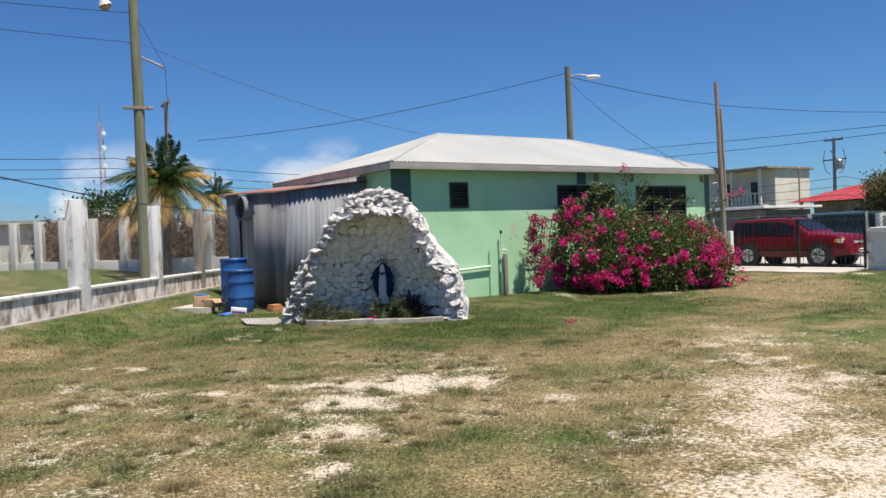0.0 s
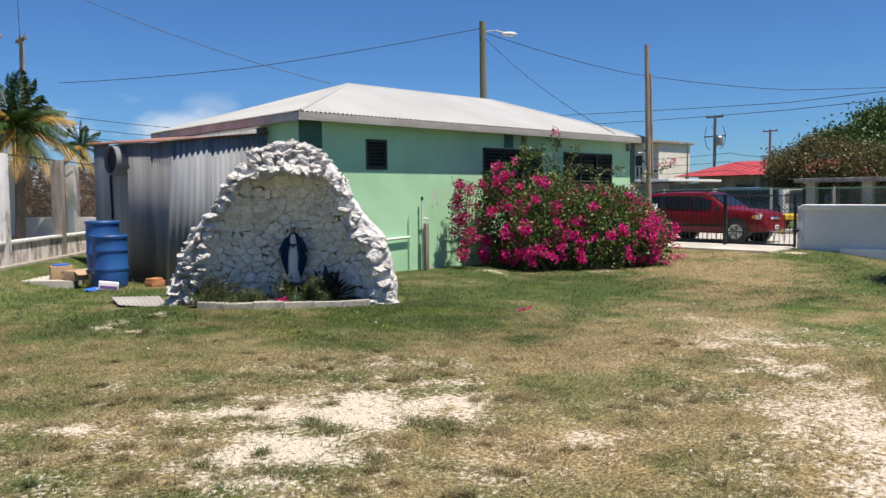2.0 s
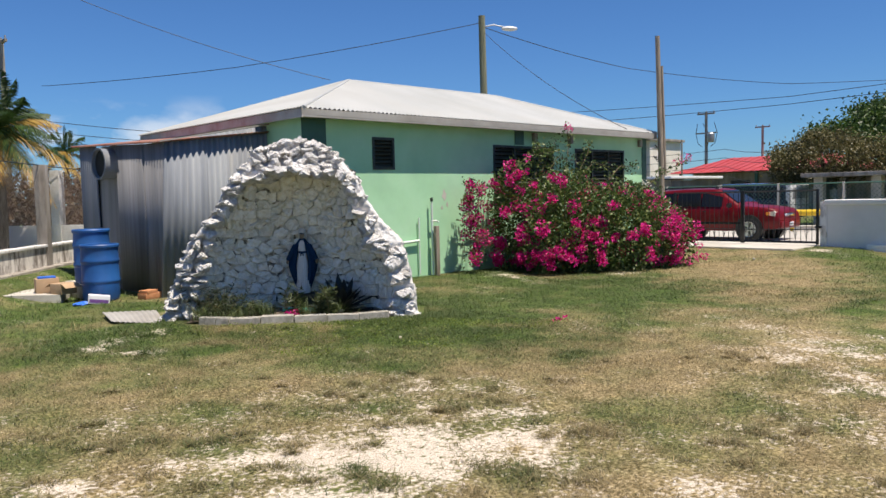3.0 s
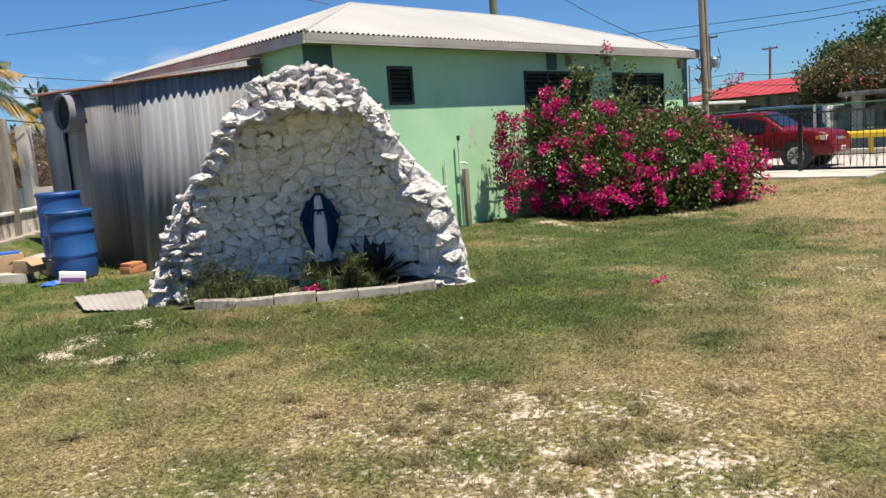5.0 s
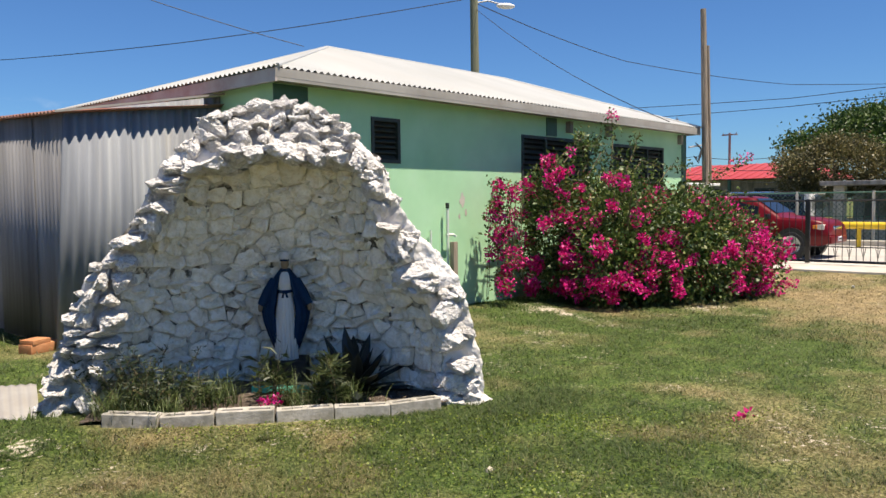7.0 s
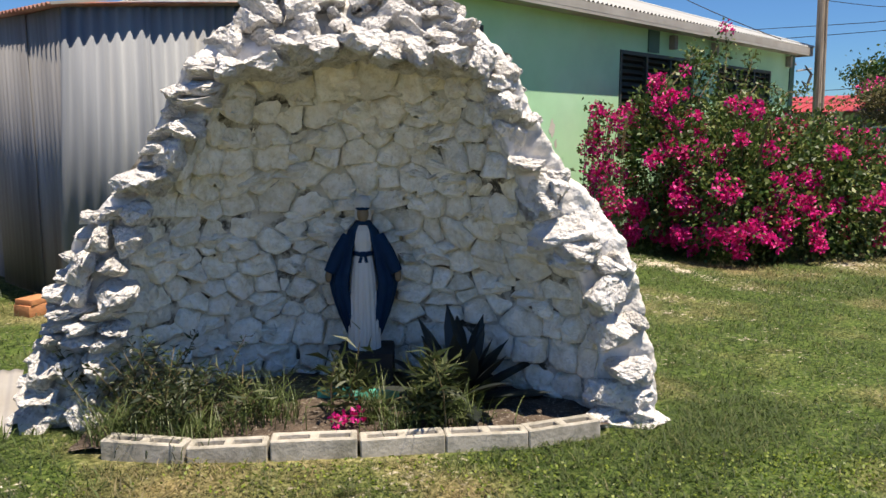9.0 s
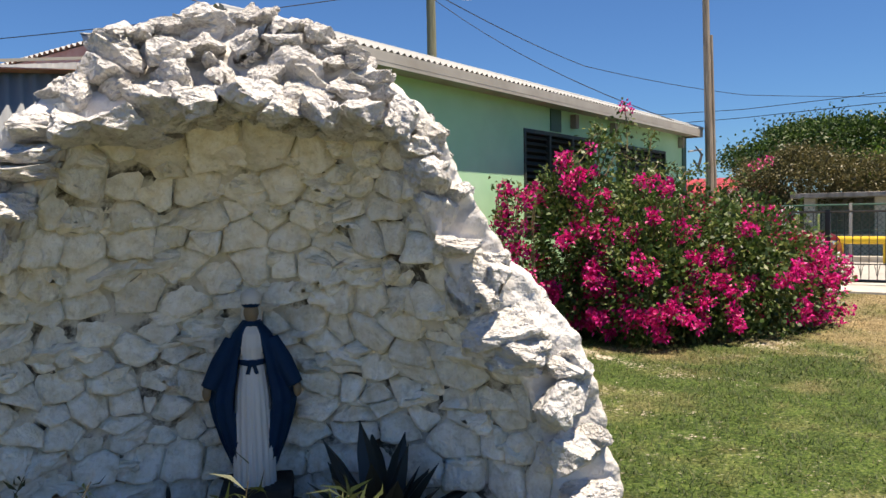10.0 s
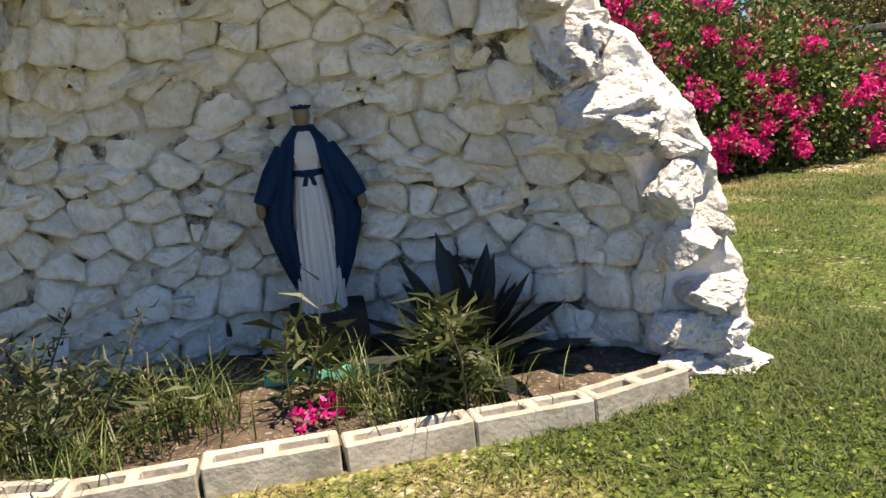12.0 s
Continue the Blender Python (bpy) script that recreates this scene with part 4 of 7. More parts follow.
ob = part("sheet", raw_mesh("sheet", vs, fs, M["fascia"], True), None, sheet)
md = ob.modifiers.new("thickness", "SOLIDIFY")
md.thickness = 0.004

# ---- grotto ----
OUTER = [(-1.77, 0.0), (-1.69, 0.34), (-1.58, 0.58), (-1.46, 0.89), (-1.38, 1.06), (-1.20, 1.25), (-1.02, 1.42), (-0.87, 1.76), (-0.66, 2.06), (-0.47, 2.25), (-0.14, 2.40), (0.08, 2.42), (0.30, 2.37),
         (0.52, 2.25), (0.70, 2.05), (0.86, 1.88), (0.96, 1.60), (1.20, 1.29), (1.45, 1.01), (1.52, 0.73), (1.61, 0.34), (1.63, 0.0)]
INNER = [(-1.31, 0.0), (-1.27, 0.22), (-1.13, 0.60), (-1.09, 0.90), (-0.99, 1.20), (-0.82, 1.40), (-0.69, 1.60), (-0.56, 1.78), (-0.33, 1.80), (-0.14, 1.87), (0.08, 1.89), (0.33, 1.86),
         (0.50, 1.82), (0.68, 1.80), (0.74, 1.60), (0.83, 1.34), (0.95, 1.06), (1.18, 0.78), (1.24, 0.60), (1.28, 0.40), (1.29, 0.18), (1.30, 0.0)]
LIP = 1.78                                  # where the legs end and the crown begins


def along_line(line, k):
    """The point at the share k of a polyline's length."""
    pts = [Vector(p) for p in line]
    lens = [(b - a).length for a, b in zip(pts, pts[1:])]
    want = k * sum(lens)
    for a, b, l in zip(pts, pts[1:], lens):
        if want <= l:
            return a + (b - a) * (want / l)
        want -= l
    return pts[-1]


def edges_at(line, z):
    """The left and right edges of an outline at a height."""
    top = max(range(len(line)), key=lambda i: line[i][1])
    l, r = line[:top + 1], line[top:][::-1]
    return float(np.interp(z, [h for _, h in l], [q for q, _ in l])), float(np.interp(z, [h for _, h in r], [q for q, _ in r]))


def niche(q, z):
    """The niche's inside surface in the grotto's own frame: q runs from the left edge of the mouth (-1) to the right (1)."""
    l, r = edges_at(INNER, min(z, LIP))
    l, r = l - 0.05, r + 0.05
    vault = math.sqrt(max(0.0, 1 - (min(z, 1.96) / 1.98) ** 3))
    return Vector(((l + r) / 2 + (r - l) / 2 * q, 0.10 + (0.72 - 0.15 * q) * vault * (1 - abs(q) ** 2.8), z))


def niche_normal(q, z):
    e = 0.03
    a = niche(min(q + e, 0.995), z) - niche(max(q - e, -0.995), z)
    b = niche(q, min(z + e, 1.93)) - niche(q, max(z - e, 0))
    n = a.cross(b)
    n = n.normalized() if n.length > 1e-9 else Vector((0, -1, 0))
    return n if n.y < 0 else -n


grotto = thing("grotto", GM, "white-painted rubble stone shrine grotto with an arched niche", "grotto")
# core of the niche wall, behind the stones
vs, fs = [], []
NT, NZ = 150, 110
for layer in (0, 1):
    for j in range(NZ + 1):
        for i in range(NT + 1):
            q, z = -1 + 2.0 * i / NT, -0.1 + 2.04 * j / NZ
            p = niche(q, max(z, 0))
            p.z = z
            n = niche_normal(q, min(max(z, 0.02), 1.88))
            lump = 0.012 * noise.noise(p * 6.5) + 0.008 * noise.noise(p * 15) + 0.005 * noise.noise(p * 37)
            p = p - n * (0.16 if layer else -lump)
            vs.append(p)
ROW = NT + 1
off = ROW * (NZ + 1)
for j in range(NZ):
    for i in range(NT):
        a = j * ROW + i
        fs.append((a, a + 1, a + ROW + 1, a + ROW))
        fs.append((off + a, off + a + ROW, off + a + ROW + 1, off + a + 1))
mortar_core = part("mortar_core", raw_mesh("mortar_core", vs, fs, M["mortar"], True), None, grotto, "grey-white mortar between the stones, with black blotches for joint shade")
# core of the arch: its face leans back above the lip
vs, fs = [], []
NA = 260
ring = []


def lean_at(z):
    return 0.5 * max(0.0, z - 1.88)


for i in range(NA + 1):
    k = i / NA
    o, n_ = along_line(OUTER, k), along_line(INNER, k)
    c = (o + n_) / 2
    full = 0.06 if k > 0.62 else 0.0            # the right leg is packed with mortar
    oo, ii = c + (o - c) * (0.81 + full), c + (n_ - c) * (0.86 + full * 0.6)
    sect = []
    for a in range(10):
        q = ii.lerp(oo, a / 9)
        sect.append((q, 0.085 - 0.5 * full + lean_at(q.y)))
    front = 0.085 - 0.5 * full + lean_at(oo.y)
    for a in range(1, 9):
        sect.append((oo.lerp(c, 0.3 * a / 8), front + (0.78 - front) * a / 8))
    sect.append((c, 0.8))
    for a in range(5):
        sect.append((c.lerp(ii, a / 4), 0.7 - 0.14 * a))
    ring.append([len(vs) + q for q in range(len(sect))])
    for q, d in sect:
        p = Vector((q.x, d, q.y - (0.1 if k in (0.0, 1.0) else 0)))
        p += (Vector((q.x - c.x, -0.25 if d < 0.3 else 0.1, q.y - c.y))).normalized() * (0.04 * noise.noise(p * 5.5) + 0.03 * noise.noise(p * 13) + 0.014 * noise.noise(p * 31))
        vs.append(p)
for a, b in zip(ring, ring[1:]):
    for q in range(len(a)):
        fs.append((a[q], b[q], b[(q + 1) % len(a)], a[(q + 1) % len(a)]))
arch_core = part("arch_core", raw_mesh("arch_core", vs, fs, M["stone_white"], True), None, grotto, "lumpy white-painted mortar of the arch")


def rock_mesh(seed, facets=15):
    """A broken lump of limestone about 1 m across: flat facets, worn edges, pits."""
    r = random.Random(seed)
    bm = bmesh.new()
    for _ in range(facets):
        d = Vector((r.gauss(0, 1), r.gauss(0, 1), r.gauss(0, 1))).normalized()
        bm.verts.new(d * r.uniform(0.42, 0.60))
    hull = bmesh.ops.convex_hull(bm, input=bm.verts)
    inner = [v for v in {*hull["geom_interior"], *hull["geom_unused"]} if isinstance(v, bmesh.types.BMVert)]
    bmesh.ops.delete(bm, geom=inner, context="VERTS")
    for n, h in ((Vector((r.uniform(-0.25, 0.25), -0.62, 0.75)).normalized(), r.uniform(0.20, 0.30)), (Vector((r.uniform(-0.5, 0.5), -0.35, 0.85)).normalized(), r.uniform(0.26, 0.36))):
        for v in bm.verts:
            v.co -= n * max(0.0, v.co.dot(n) - h)
    hull = bmesh.ops.convex_hull(bm, input=bm.verts)
    inner = [v for v in {*hull["geom_interior"], *hull["geom_unused"]} if isinstance(v, bmesh.types.BMVert)]
    bmesh.ops.delete(bm, geom=inner, context="VERTS")
    bmesh.ops.dissolve_limit(bm, angle_limit=radians(12), verts=bm.verts, edges=bm.edges)
    bmesh.ops.bevel(bm, geom=list(bm.edges), offset=0.03, segments=1, affect="EDGES", clamp_overlap=True)
    for v in bm.verts:
        if v.co.length > 0.58:
            v.co *= 0.58 / v.co.length
    bmesh.ops.triangulate(bm, faces=bm.faces)
    for _ in range(2):
        bmesh.ops.subdivide_edges(bm, edges=[e for e in bm.edges if e.calc_length() > 0.11], cuts=1)
        bmesh.ops.triangulate(bm, faces=bm.faces)
    bm.normal_update()
    off_ = Vector((seed * 3.1, seed * 1.7, 0))
    moves = []
    for v in bm.verts:
        p = v.co * 2.6 + off_
        moves.append(v.normal * (0.06 * noise.noise(p) + 0.06 * noise.noise(p * 2.3) + 0.045 * noise.noise(p * 5.2) - 0.16 * max(0.0, 0.12 - abs(noise.noise(p * 1.4 + off_)))))
    for v, mv in zip(bm.verts, moves):
        v.co += mv
    return to_mesh(bm, "stone", M["stone_white"], 24)


# stones of the niche: cells that fit against one another, like a rubble wall
rng = random.Random(7)
seeds = []                                  # place along the wall, height, pull
z = 0.03
while z < 1.93:
    row = [niche(-0.985 + 1.97 * i / 240, z) for i in range(241)]
    arc = [0.0]
    for a, b in zip(row, row[1:]):
        arc.append(arc[-1] + (b - a).length)
    tall = rng.choice((0.10, 0.125, 0.15, 0.165))
    s = rng.uniform(-0.12, 0.0)
    while s < arc[-1]:
        gap = rng.choice((0.11, 0.15, 0.19, 0.23, 0.29)) * rng.uniform(0.9, 1.1)
        i = min(240, int(np.searchsorted(arc, max(0.0, s + gap / 2))))
        seeds.append((-0.985 + 1.97 * i / 240, max(0.02, min(1.92, z + rng.uniform(-0.045, 0.045))), rng.uniform(-0.004, 0.005)))
        s += gap
    z += tall


def cell(home, others, reach=0.30, tall=1.45):
    """The outline round a seed that is nearer to it than to any other, in metres along and up the wall."""
    q0, z0, w0 = home
    along = (niche(min(q0 + 0.02, 0.995), z0) - niche(max(q0 - 0.02, -0.995), z0)).length / (min(q0 + 0.02, 0.995) - max(q0 - 0.02, -0.995))
    poly = [(-reach, -reach), (reach, -reach), (reach, reach), (-reach, reach)]
    for q1, z1, w1 in others:
        nx, ny = (q1 - q0) * along, (z1 - z0) * tall
        if (q1, z1, w1) == home or nx * nx + ny * ny > 4 * reach * reach or nx * nx + ny * ny < 1e-6:
            continue
        half = (nx * nx + ny * ny + w0 - w1) / 2
        cut = []
        for (ax, ay), (bx, by) in zip(poly, poly[1:] + poly[:1]):
            da, db = ax * nx + ay * ny - half, bx * nx + by * ny - half
            if da <= 0:
                cut.append((ax, ay))
            if da * db < 0:
                k = da / (da - db)
                cut.append((ax + (bx - ax) * k, ay + (by - ay) * k))
        poly = cut
    return [(x, y / tall) for x, y in poly], along


UNIT = 0.15
for home in seeds:
    poly, along = cell(home, seeds)
    if len(poly) < 3:
        continue
    cx, cy = sum(p[0] for p in poly) / len(poly), sum(p[1] for p in poly) / len(poly)
    ring_ = []
    for (ax, ay), (bx, by) in zip(poly, poly[1:] + poly[:1]):
        if math.hypot(bx - ax, by - ay) < 0.012:
            continue
        steps = max(2, int(math.hypot(bx - ax, by - ay) / 0.035))
        for k in range(steps):
            u = 0.07 + 0.86 * k / (steps - 1)
            ring_.append((ax + (bx - ax) * u, ay + (by - ay) * u))
    if len(ring_) < 5:
        continue
    wide = max(p[0] for p in poly) - min(p[0] for p in poly)
    high = max(p[1] for p in poly) - min(p[1] for p in poly)
    proud, tz, tx, seed_v = rng.uniform(0.0, 0.045), rng.uniform(0.02, 0.11), rng.uniform(-0.06, 0.06), rng.uniform(0, 90)
    joint = 1 - 0.004 / max(0.05, min(wide, high) / 2)
    mid = niche(home[0], home[1])
    vs, fs = [], []
    for share, lift in ((1.0, -0.05), (1.0, -0.024), (0.92, 0.004), (0.74, 0.011), (0.36, 0.013)):
        for x, y in ring_:
            wob = 1 + 0.13 * noise.noise(Vector((x * 15, y * 15, seed_v))) + 0.05 * noise.noise(Vector((x * 40, y * 40, seed_v)))
            lx, ly = cx + (x - cx) * share * joint * wob, cy + (y - cy) * share * joint * wob
            q, z = max(-0.999, min(0.999, home[0] + lx / along)), min(1.955, max(-0.05, home[1] + ly))
            n = niche_normal(q, min(max(z, 0.02), 1.90))
            h = lift + (proud + tz * (-ly) / max(0.06, high) + tx * lx / max(0.06, wide) if lift > -0.04 else 0.0)
            if lift > 0:
                h += 0.012 * noise.noise(Vector((lx * 12, ly * 12, seed_v))) + 0.006 * noise.noise(Vector((lx * 36, ly * 36, seed_v)))
            p = niche(q, max(z, 0.0)) + n * max(h, -0.05)
            p.z = p.z if z >= 0 else z
            vs.append((p - mid) / UNIT)
    nr = len(ring_)
    for lay in range(4):
        for k in range(nr):
            fs.append((lay * nr + k, lay * nr + (k + 1) % nr, (lay + 1) * nr + (k + 1) % nr, (lay + 1) * nr + k))
    fs.append([4 * nr + k for k in range(nr)])
    me = raw_mesh("stone", vs, fs, M["stone_inner"], True)
    part("stone", me, None, mortar_core, m=Matrix.Translation(mid) @ Matrix.Scale(UNIT, 4))

rocks = [rock_mesh(k, 12 + k % 7) for k in range(30)]
inner_rocks = []
for k in range(14):
    me = rock_mesh(60 + k, 13 + k % 5)
    me.materials[0] = M["stone_inner"]
    inner_rocks.append(me)
rng = random.Random(31)
for k in range(150):
    q, z = rng.uniform(-0.93, 0.93), 0.04 + 1.80 * rng.random()
    p, n = niche(q, z), niche_normal(q, z)
    side = Vector((0, 0, 1)).cross(n).normalized()
    rise = n.cross(side)
    wide, high = rng.uniform(0.14, 0.29), rng.uniform(0.09, 0.16)
    p = p + n * rng.uniform(-0.012, 0.022)
    wall_m = Matrix(((side.x, -n.x, rise.x, p.x), (side.y, -n.y, rise.y, p.y), (side.z, -n.z, rise.z, p.z), (0, 0, 0, 1)))
    part("stone", rng.choice(inner_rocks), None, mortar_core, m=wall_m @ pose(0, 0, 0, rng.uniform(-12, 4), rng.uniform(-22, 22), rng.uniform(-14, 14)) @ Matrix.Diagonal((wide * rng.choice((1, -1)), 0.15, high, 1)))
rng = random.Random(11)


def lay(p, d, sx, sy, sz, tip=10, swing=30):
    """A stone laid in the arch at (s, z) p and depth d, flat side down."""
    part("stone", rng.choice(rocks), None, arch_core, m=pose(p[0], d, p[1], rng.uniform(-tip, tip), rng.uniform(-tip, tip), rng.uniform(-swing, swing)) @ Matrix.Diagonal((sx * rng.choice((1, -1)), sy, sz, 1)))


# legs: rough courses of flat stones; boulders at the right
for left in (True, False):
    z = 0.045
    while z < LIP + 0.06:
        step = rng.choice((0.07, 0.09, 0.12, 0.15)) if left else rng.choice((0.10, 0.14, 0.18, 0.21))
        zc = z + step / 2
        o, n_ = (edges_at(OUTER, zc)[0], edges_at(INNER, min(zc, LIP))[0]) if left else (edges_at(OUTER, zc)[1], edges_at(INNER, min(zc, LIP))[1])
        up = edges_at(OUTER, zc + step * 0.7)[0 if left else 1]
        o = max(o, up) + 0.035 if left else min(o, up) - 0.035
        n_ += (0.03 if left else -0.03)
        wide = max(0.12, abs(o - n_))
        o = n_ + (-wide if left else wide)
        count = max(1, round(wide / (0.16 if left else 0.22) + rng.uniform(-0.4, 0.4)))
        for j in range(count):
            s = n_ + (o - n_) * (j + 0.5) / count + rng.uniform(-0.02, 0.02)
            lay((s, zc + rng.uniform(-0.015, 0.015)), 0.0 + 0.03 * zc + rng.uniform(-0.03, 0.03), max(0.12, wide / count * rng.uniform(1.1, 1.5) if j < count - 1 else wide / count * rng.uniform(1.0, 1.2)), rng.uniform(0.22, 0.30), step * rng.uniform(1.25, 1.75), 12, 40)
        if rng.random() < 0.75:
            s = n_ + (o - n_) * rng.uniform(0.55, 0.75)
            lay((s, zc), rng.uniform(0.28, 0.45), rng.uniform(0.22, 0.32), rng.uniform(0.2, 0.3), step * 1.6, 12)
        z += step
lay((1.46, 0.20), 0.06, 0.34, 0.30, 0.24, 5, 8)
lay((1.50, 0.05), 0.02, 0.40, 0.32, 0.14, 5, 8)
lay((1.14, 0.96), -0.01, 0.30, 0.26, 0.17, 6, 8)
lay((0.98, 1.20), -0.01, 0.28, 0.26, 0.16, 6, 8)
lay((-1.04, 1.32), 0.0, 0.27, 0.26, 0.15, 6, 8)
# crown: a lip of larger stones, rows above it that lean back
for i in range(9):
    s = -0.55 + 1.22 * i / 8
    low = float(np.interp(s, [q for q, _ in INNER], [h for _, h in INNER]))
    lay((s, low + 0.085 + rng.uniform(-0.015, 0.02)), 0.02 + rng.uniform(-0.03, 0.03), rng.uniform(0.20, 0.30), rng.uniform(0.22, 0.28), rng.uniform(0.15, 0.21), 14, 40)
z = 2.0
while z < 2.36:
    l, r = edges_at(OUTER, z + 0.03)
    s = l + 0.04
    while s < r - 0.08:
        w = min(rng.choice((0.08, 0.11, 0.15, 0.20, 0.26)), r - 0.03 - s)
        lay((s + w / 2, z + rng.uniform(-0.03, 0.03)), 0.05 + lean_at(z) + rng.uniform(-0.03, 0.03), w * rng.uniform(1.1, 1.35), rng.uniform(0.16, 0.24), max(0.09, w * rng.uniform(0.6, 1.0)), 26, 70)
        s += w
    z += rng.uniform(0.062, 0.085)
for i in range(22):
    k = 0.33 + 0.35 * i / 21
    o = along_line(OUTER, k)
    size = rng.uniform(0.09, 0.15)
    lay((o.x * 0.97 + rng.uniform(-0.02, 0.02), o.y - 0.05), 0.12 + lean_at(o.y) + rng.uniform(-0.04, 0.08), size * 1.2, size, size * rng.uniform(0.8, 1.15), 30, 90)
    lay((o.x * 0.94, o.y - 0.07), 0.30 + lean_at(o.y) * 0.6, 0.2, 0.2, 0.16, 25, 90)
# small stones along the outer edge
for i in range(120):
    k = 0.02 + 0.96 * (i % 60) / 59
    if k > 0.62 and i % 3:
        continue
    o, n_ = along_line(OUTER, k), along_line(INNER, k)
    size = rng.uniform(0.13, 0.19) if k > 0.62 else rng.uniform(0.09, 0.15)
    q = o + (n_ - o).normalized() * (0.045 + 0.25 * size)
    lay((q.x, q.y + rng.uniform(-0.02, 0.02)), (0.06 if i < 60 else 0.22) + lean_at(q.y) + rng.uniform(-0.03, 0.04), size * (1.15 if k > 0.62 else 1.5), size * 1.3, size * (1.15 if k > 0.62 else rng.uniform(0.6, 0.95)), 14, 60)
# stones of the vault between the niche and the lip
for i in range(24):
    s = -0.52 + 1.16 * (i % 12) / 11
    low = float(np.interp(s, [q for q, _ in INNER], [h for _, h in INNER]))
    size = rng.uniform(0.14, 0.21)
    part("stone", rng.choice(rocks), None, mortar_core, m=pose(s, 0.14 if i < 12 else 0.27, low + 0.055, rng.uniform(-14, 14), rng.uniform(-14, 14), rng.uniform(0, 360))
         @ Matrix.Diagonal((size * 1.2, size * 1.1, size * 0.62, 1)))

# bed of soil behind the row of blocks
soil_me_v, soil_f = [], []
NB = 26
for i in range(NB + 1):
    for j in range(NB + 1):
        s = -1.3 + 2.62 * i / NB
        d0 = 0.06 + float(np.interp(s, (-1.13, -0.71, -0.34, 0.08, 0.48, 0.89, 1.26), (-0.378, -0.445, -0.427, -0.38, -0.33, -0.30, -0.18)))
        d = d0 + (0.86 - d0) * j / NB
        soil_me_v.append((s, d, 0.075 + 0.035 * noise.noise(Vector((s * 4, d * 4, 1))) + 0.015 * noise.noise(Vector((s * 15, d * 15, 2)))))
for i in range(NB):
    for j in range(NB):
        a = i * (NB + 1) + j
        soil_f.append((a, a + NB + 1, a + NB + 2, a + 1))
bed = part("soil_bed", raw_mesh("soil_bed", soil_me_v, soil_f, M["soil"], True), None, m=GM)
tagged(bed, "dark pebbly soil filling the bed of the grotto", "soil", kind="structure")


def block_mesh():
    xs, ys, h, hole = [-0.2, -0.168, -0.022, 0.022, 0.168, 0.2], [-0.055, -0.028, 0.028, 0.055], 0.2, 0.035
    bm = bmesh.new()
    top = [[bm.verts.new((x, y, 0)) for y in ys] for x in xs]
    for i in range(5):
        for j in range(3):
            q = [top[i][j], top[i + 1][j], top[i + 1][j + 1], top[i][j + 1]]
            if j == 1 and i in (1, 3):
                low = [bm.verts.new((v.co.x * 0.99, v.co.y * 0.93, -hole)) for v in q]
                for a in range(4):
                    bm.faces.new((q[a], q[(a + 1) % 4], low[(a + 1) % 4], low[a]))
                bm.faces.new(low).material_index = 1
            else:
                bm.faces.new(q)
    rim = [top[i][0] for i in range(6)] + [top[5][j] for j in (1, 2, 3)] + [top[i][3] for i in (4, 3, 2, 1, 0)] + [top[0][j] for j in (2, 1)]
    low = [bm.verts.new((v.co.x, v.co.y, -h)) for v in rim]
    for a in range(len(rim)):
        bm.faces.new((rim[a], rim[(a + 1) % len(rim)], low[(a + 1) % len(rim)], low[a]))
    bmesh.ops.recalc_face_normals(bm, faces=bm.faces)
    es = [e for e in bm.edges if len(e.link_faces) == 2 and e.calc_face_angle(0) > 0.6]
    bmesh.ops.bevel(bm, geom=es, offset=0.006, segments=1, affect="EDGES")
    bmesh.ops.subdivide_edges(bm, edges=[e for e in bm.edges if e.calc_length() > 0.045], cuts=2, use_grid_fill=True)
    for v in bm.verts:
        v.co += Vector((noise.noise(v.co * 31), noise.noise(v.co * 29 + Vector((5, 0, 0))), noise.noise(v.co * 27))) * 0.0022
    return to_mesh(bm, "concrete_block", [M["block"], M["soil"]], 22)


block_me = block_mesh()
joints = [(5.36, 14.60), (5.62, 14.26), (5.90, 14.02), (6.225, 13.75), (6.55, 13.505), (6.87, 13.26), (7.225, 13.085)]
for n0, (a, b) in enumerate(zip(joints, joints[1:])):
    dx, dy = b[0] - a[0], b[1] - a[1]
    ang = math.degrees(math.atan2(dy, dx))
    ln_ = math.hypot(dx, dy)
    nx, ny = -dy / ln_, dx / ln_
    ob = new("concrete_block", block_me)
    ob.matrix_basis = pose((a[0] + b[0]) / 2 + nx * 0.055, (a[1] + b[1]) / 2 + ny * 0.055, (0.135, 0.125, 0.14, 0.13, 0.125, 0.13)[n0],
                           rng.uniform(-1.5, 1.5), rng.uniform(-1, 1), ang) @ Matrix.Diagonal((min(1.0, ln_ / 0.405), 1, 1, 1))
    tagged(ob, "hollow grey concrete block edging the planting bed", "concrete block", "blocks along the bed")
for s, d, ang in ((-0.08, 0.36, 5), (0.12, 0.325, 7)):
    edge = thing("teal_edging_board", GM @ pose(s, d, 0.08, 0, 0, ang), "chipped teal-painted edging strip in the soil", "edging")
    part("strip", box_bm((-0.13, -0.018, 0), (0.13, 0.018, 0.055), 0.008), M["teal"], edge)

# statue on its plinth
plinth2 = thing("statue_plinth", GM @ pose(0.045, 0.57, 0.0), "dark stained concrete plinth under the statue", "plinth")
part("plinth", box_bm((-0.15, -0.14, 0.02), (0.17, 0.16, 0.31), 0.02), M["black_stain"], plinth2)


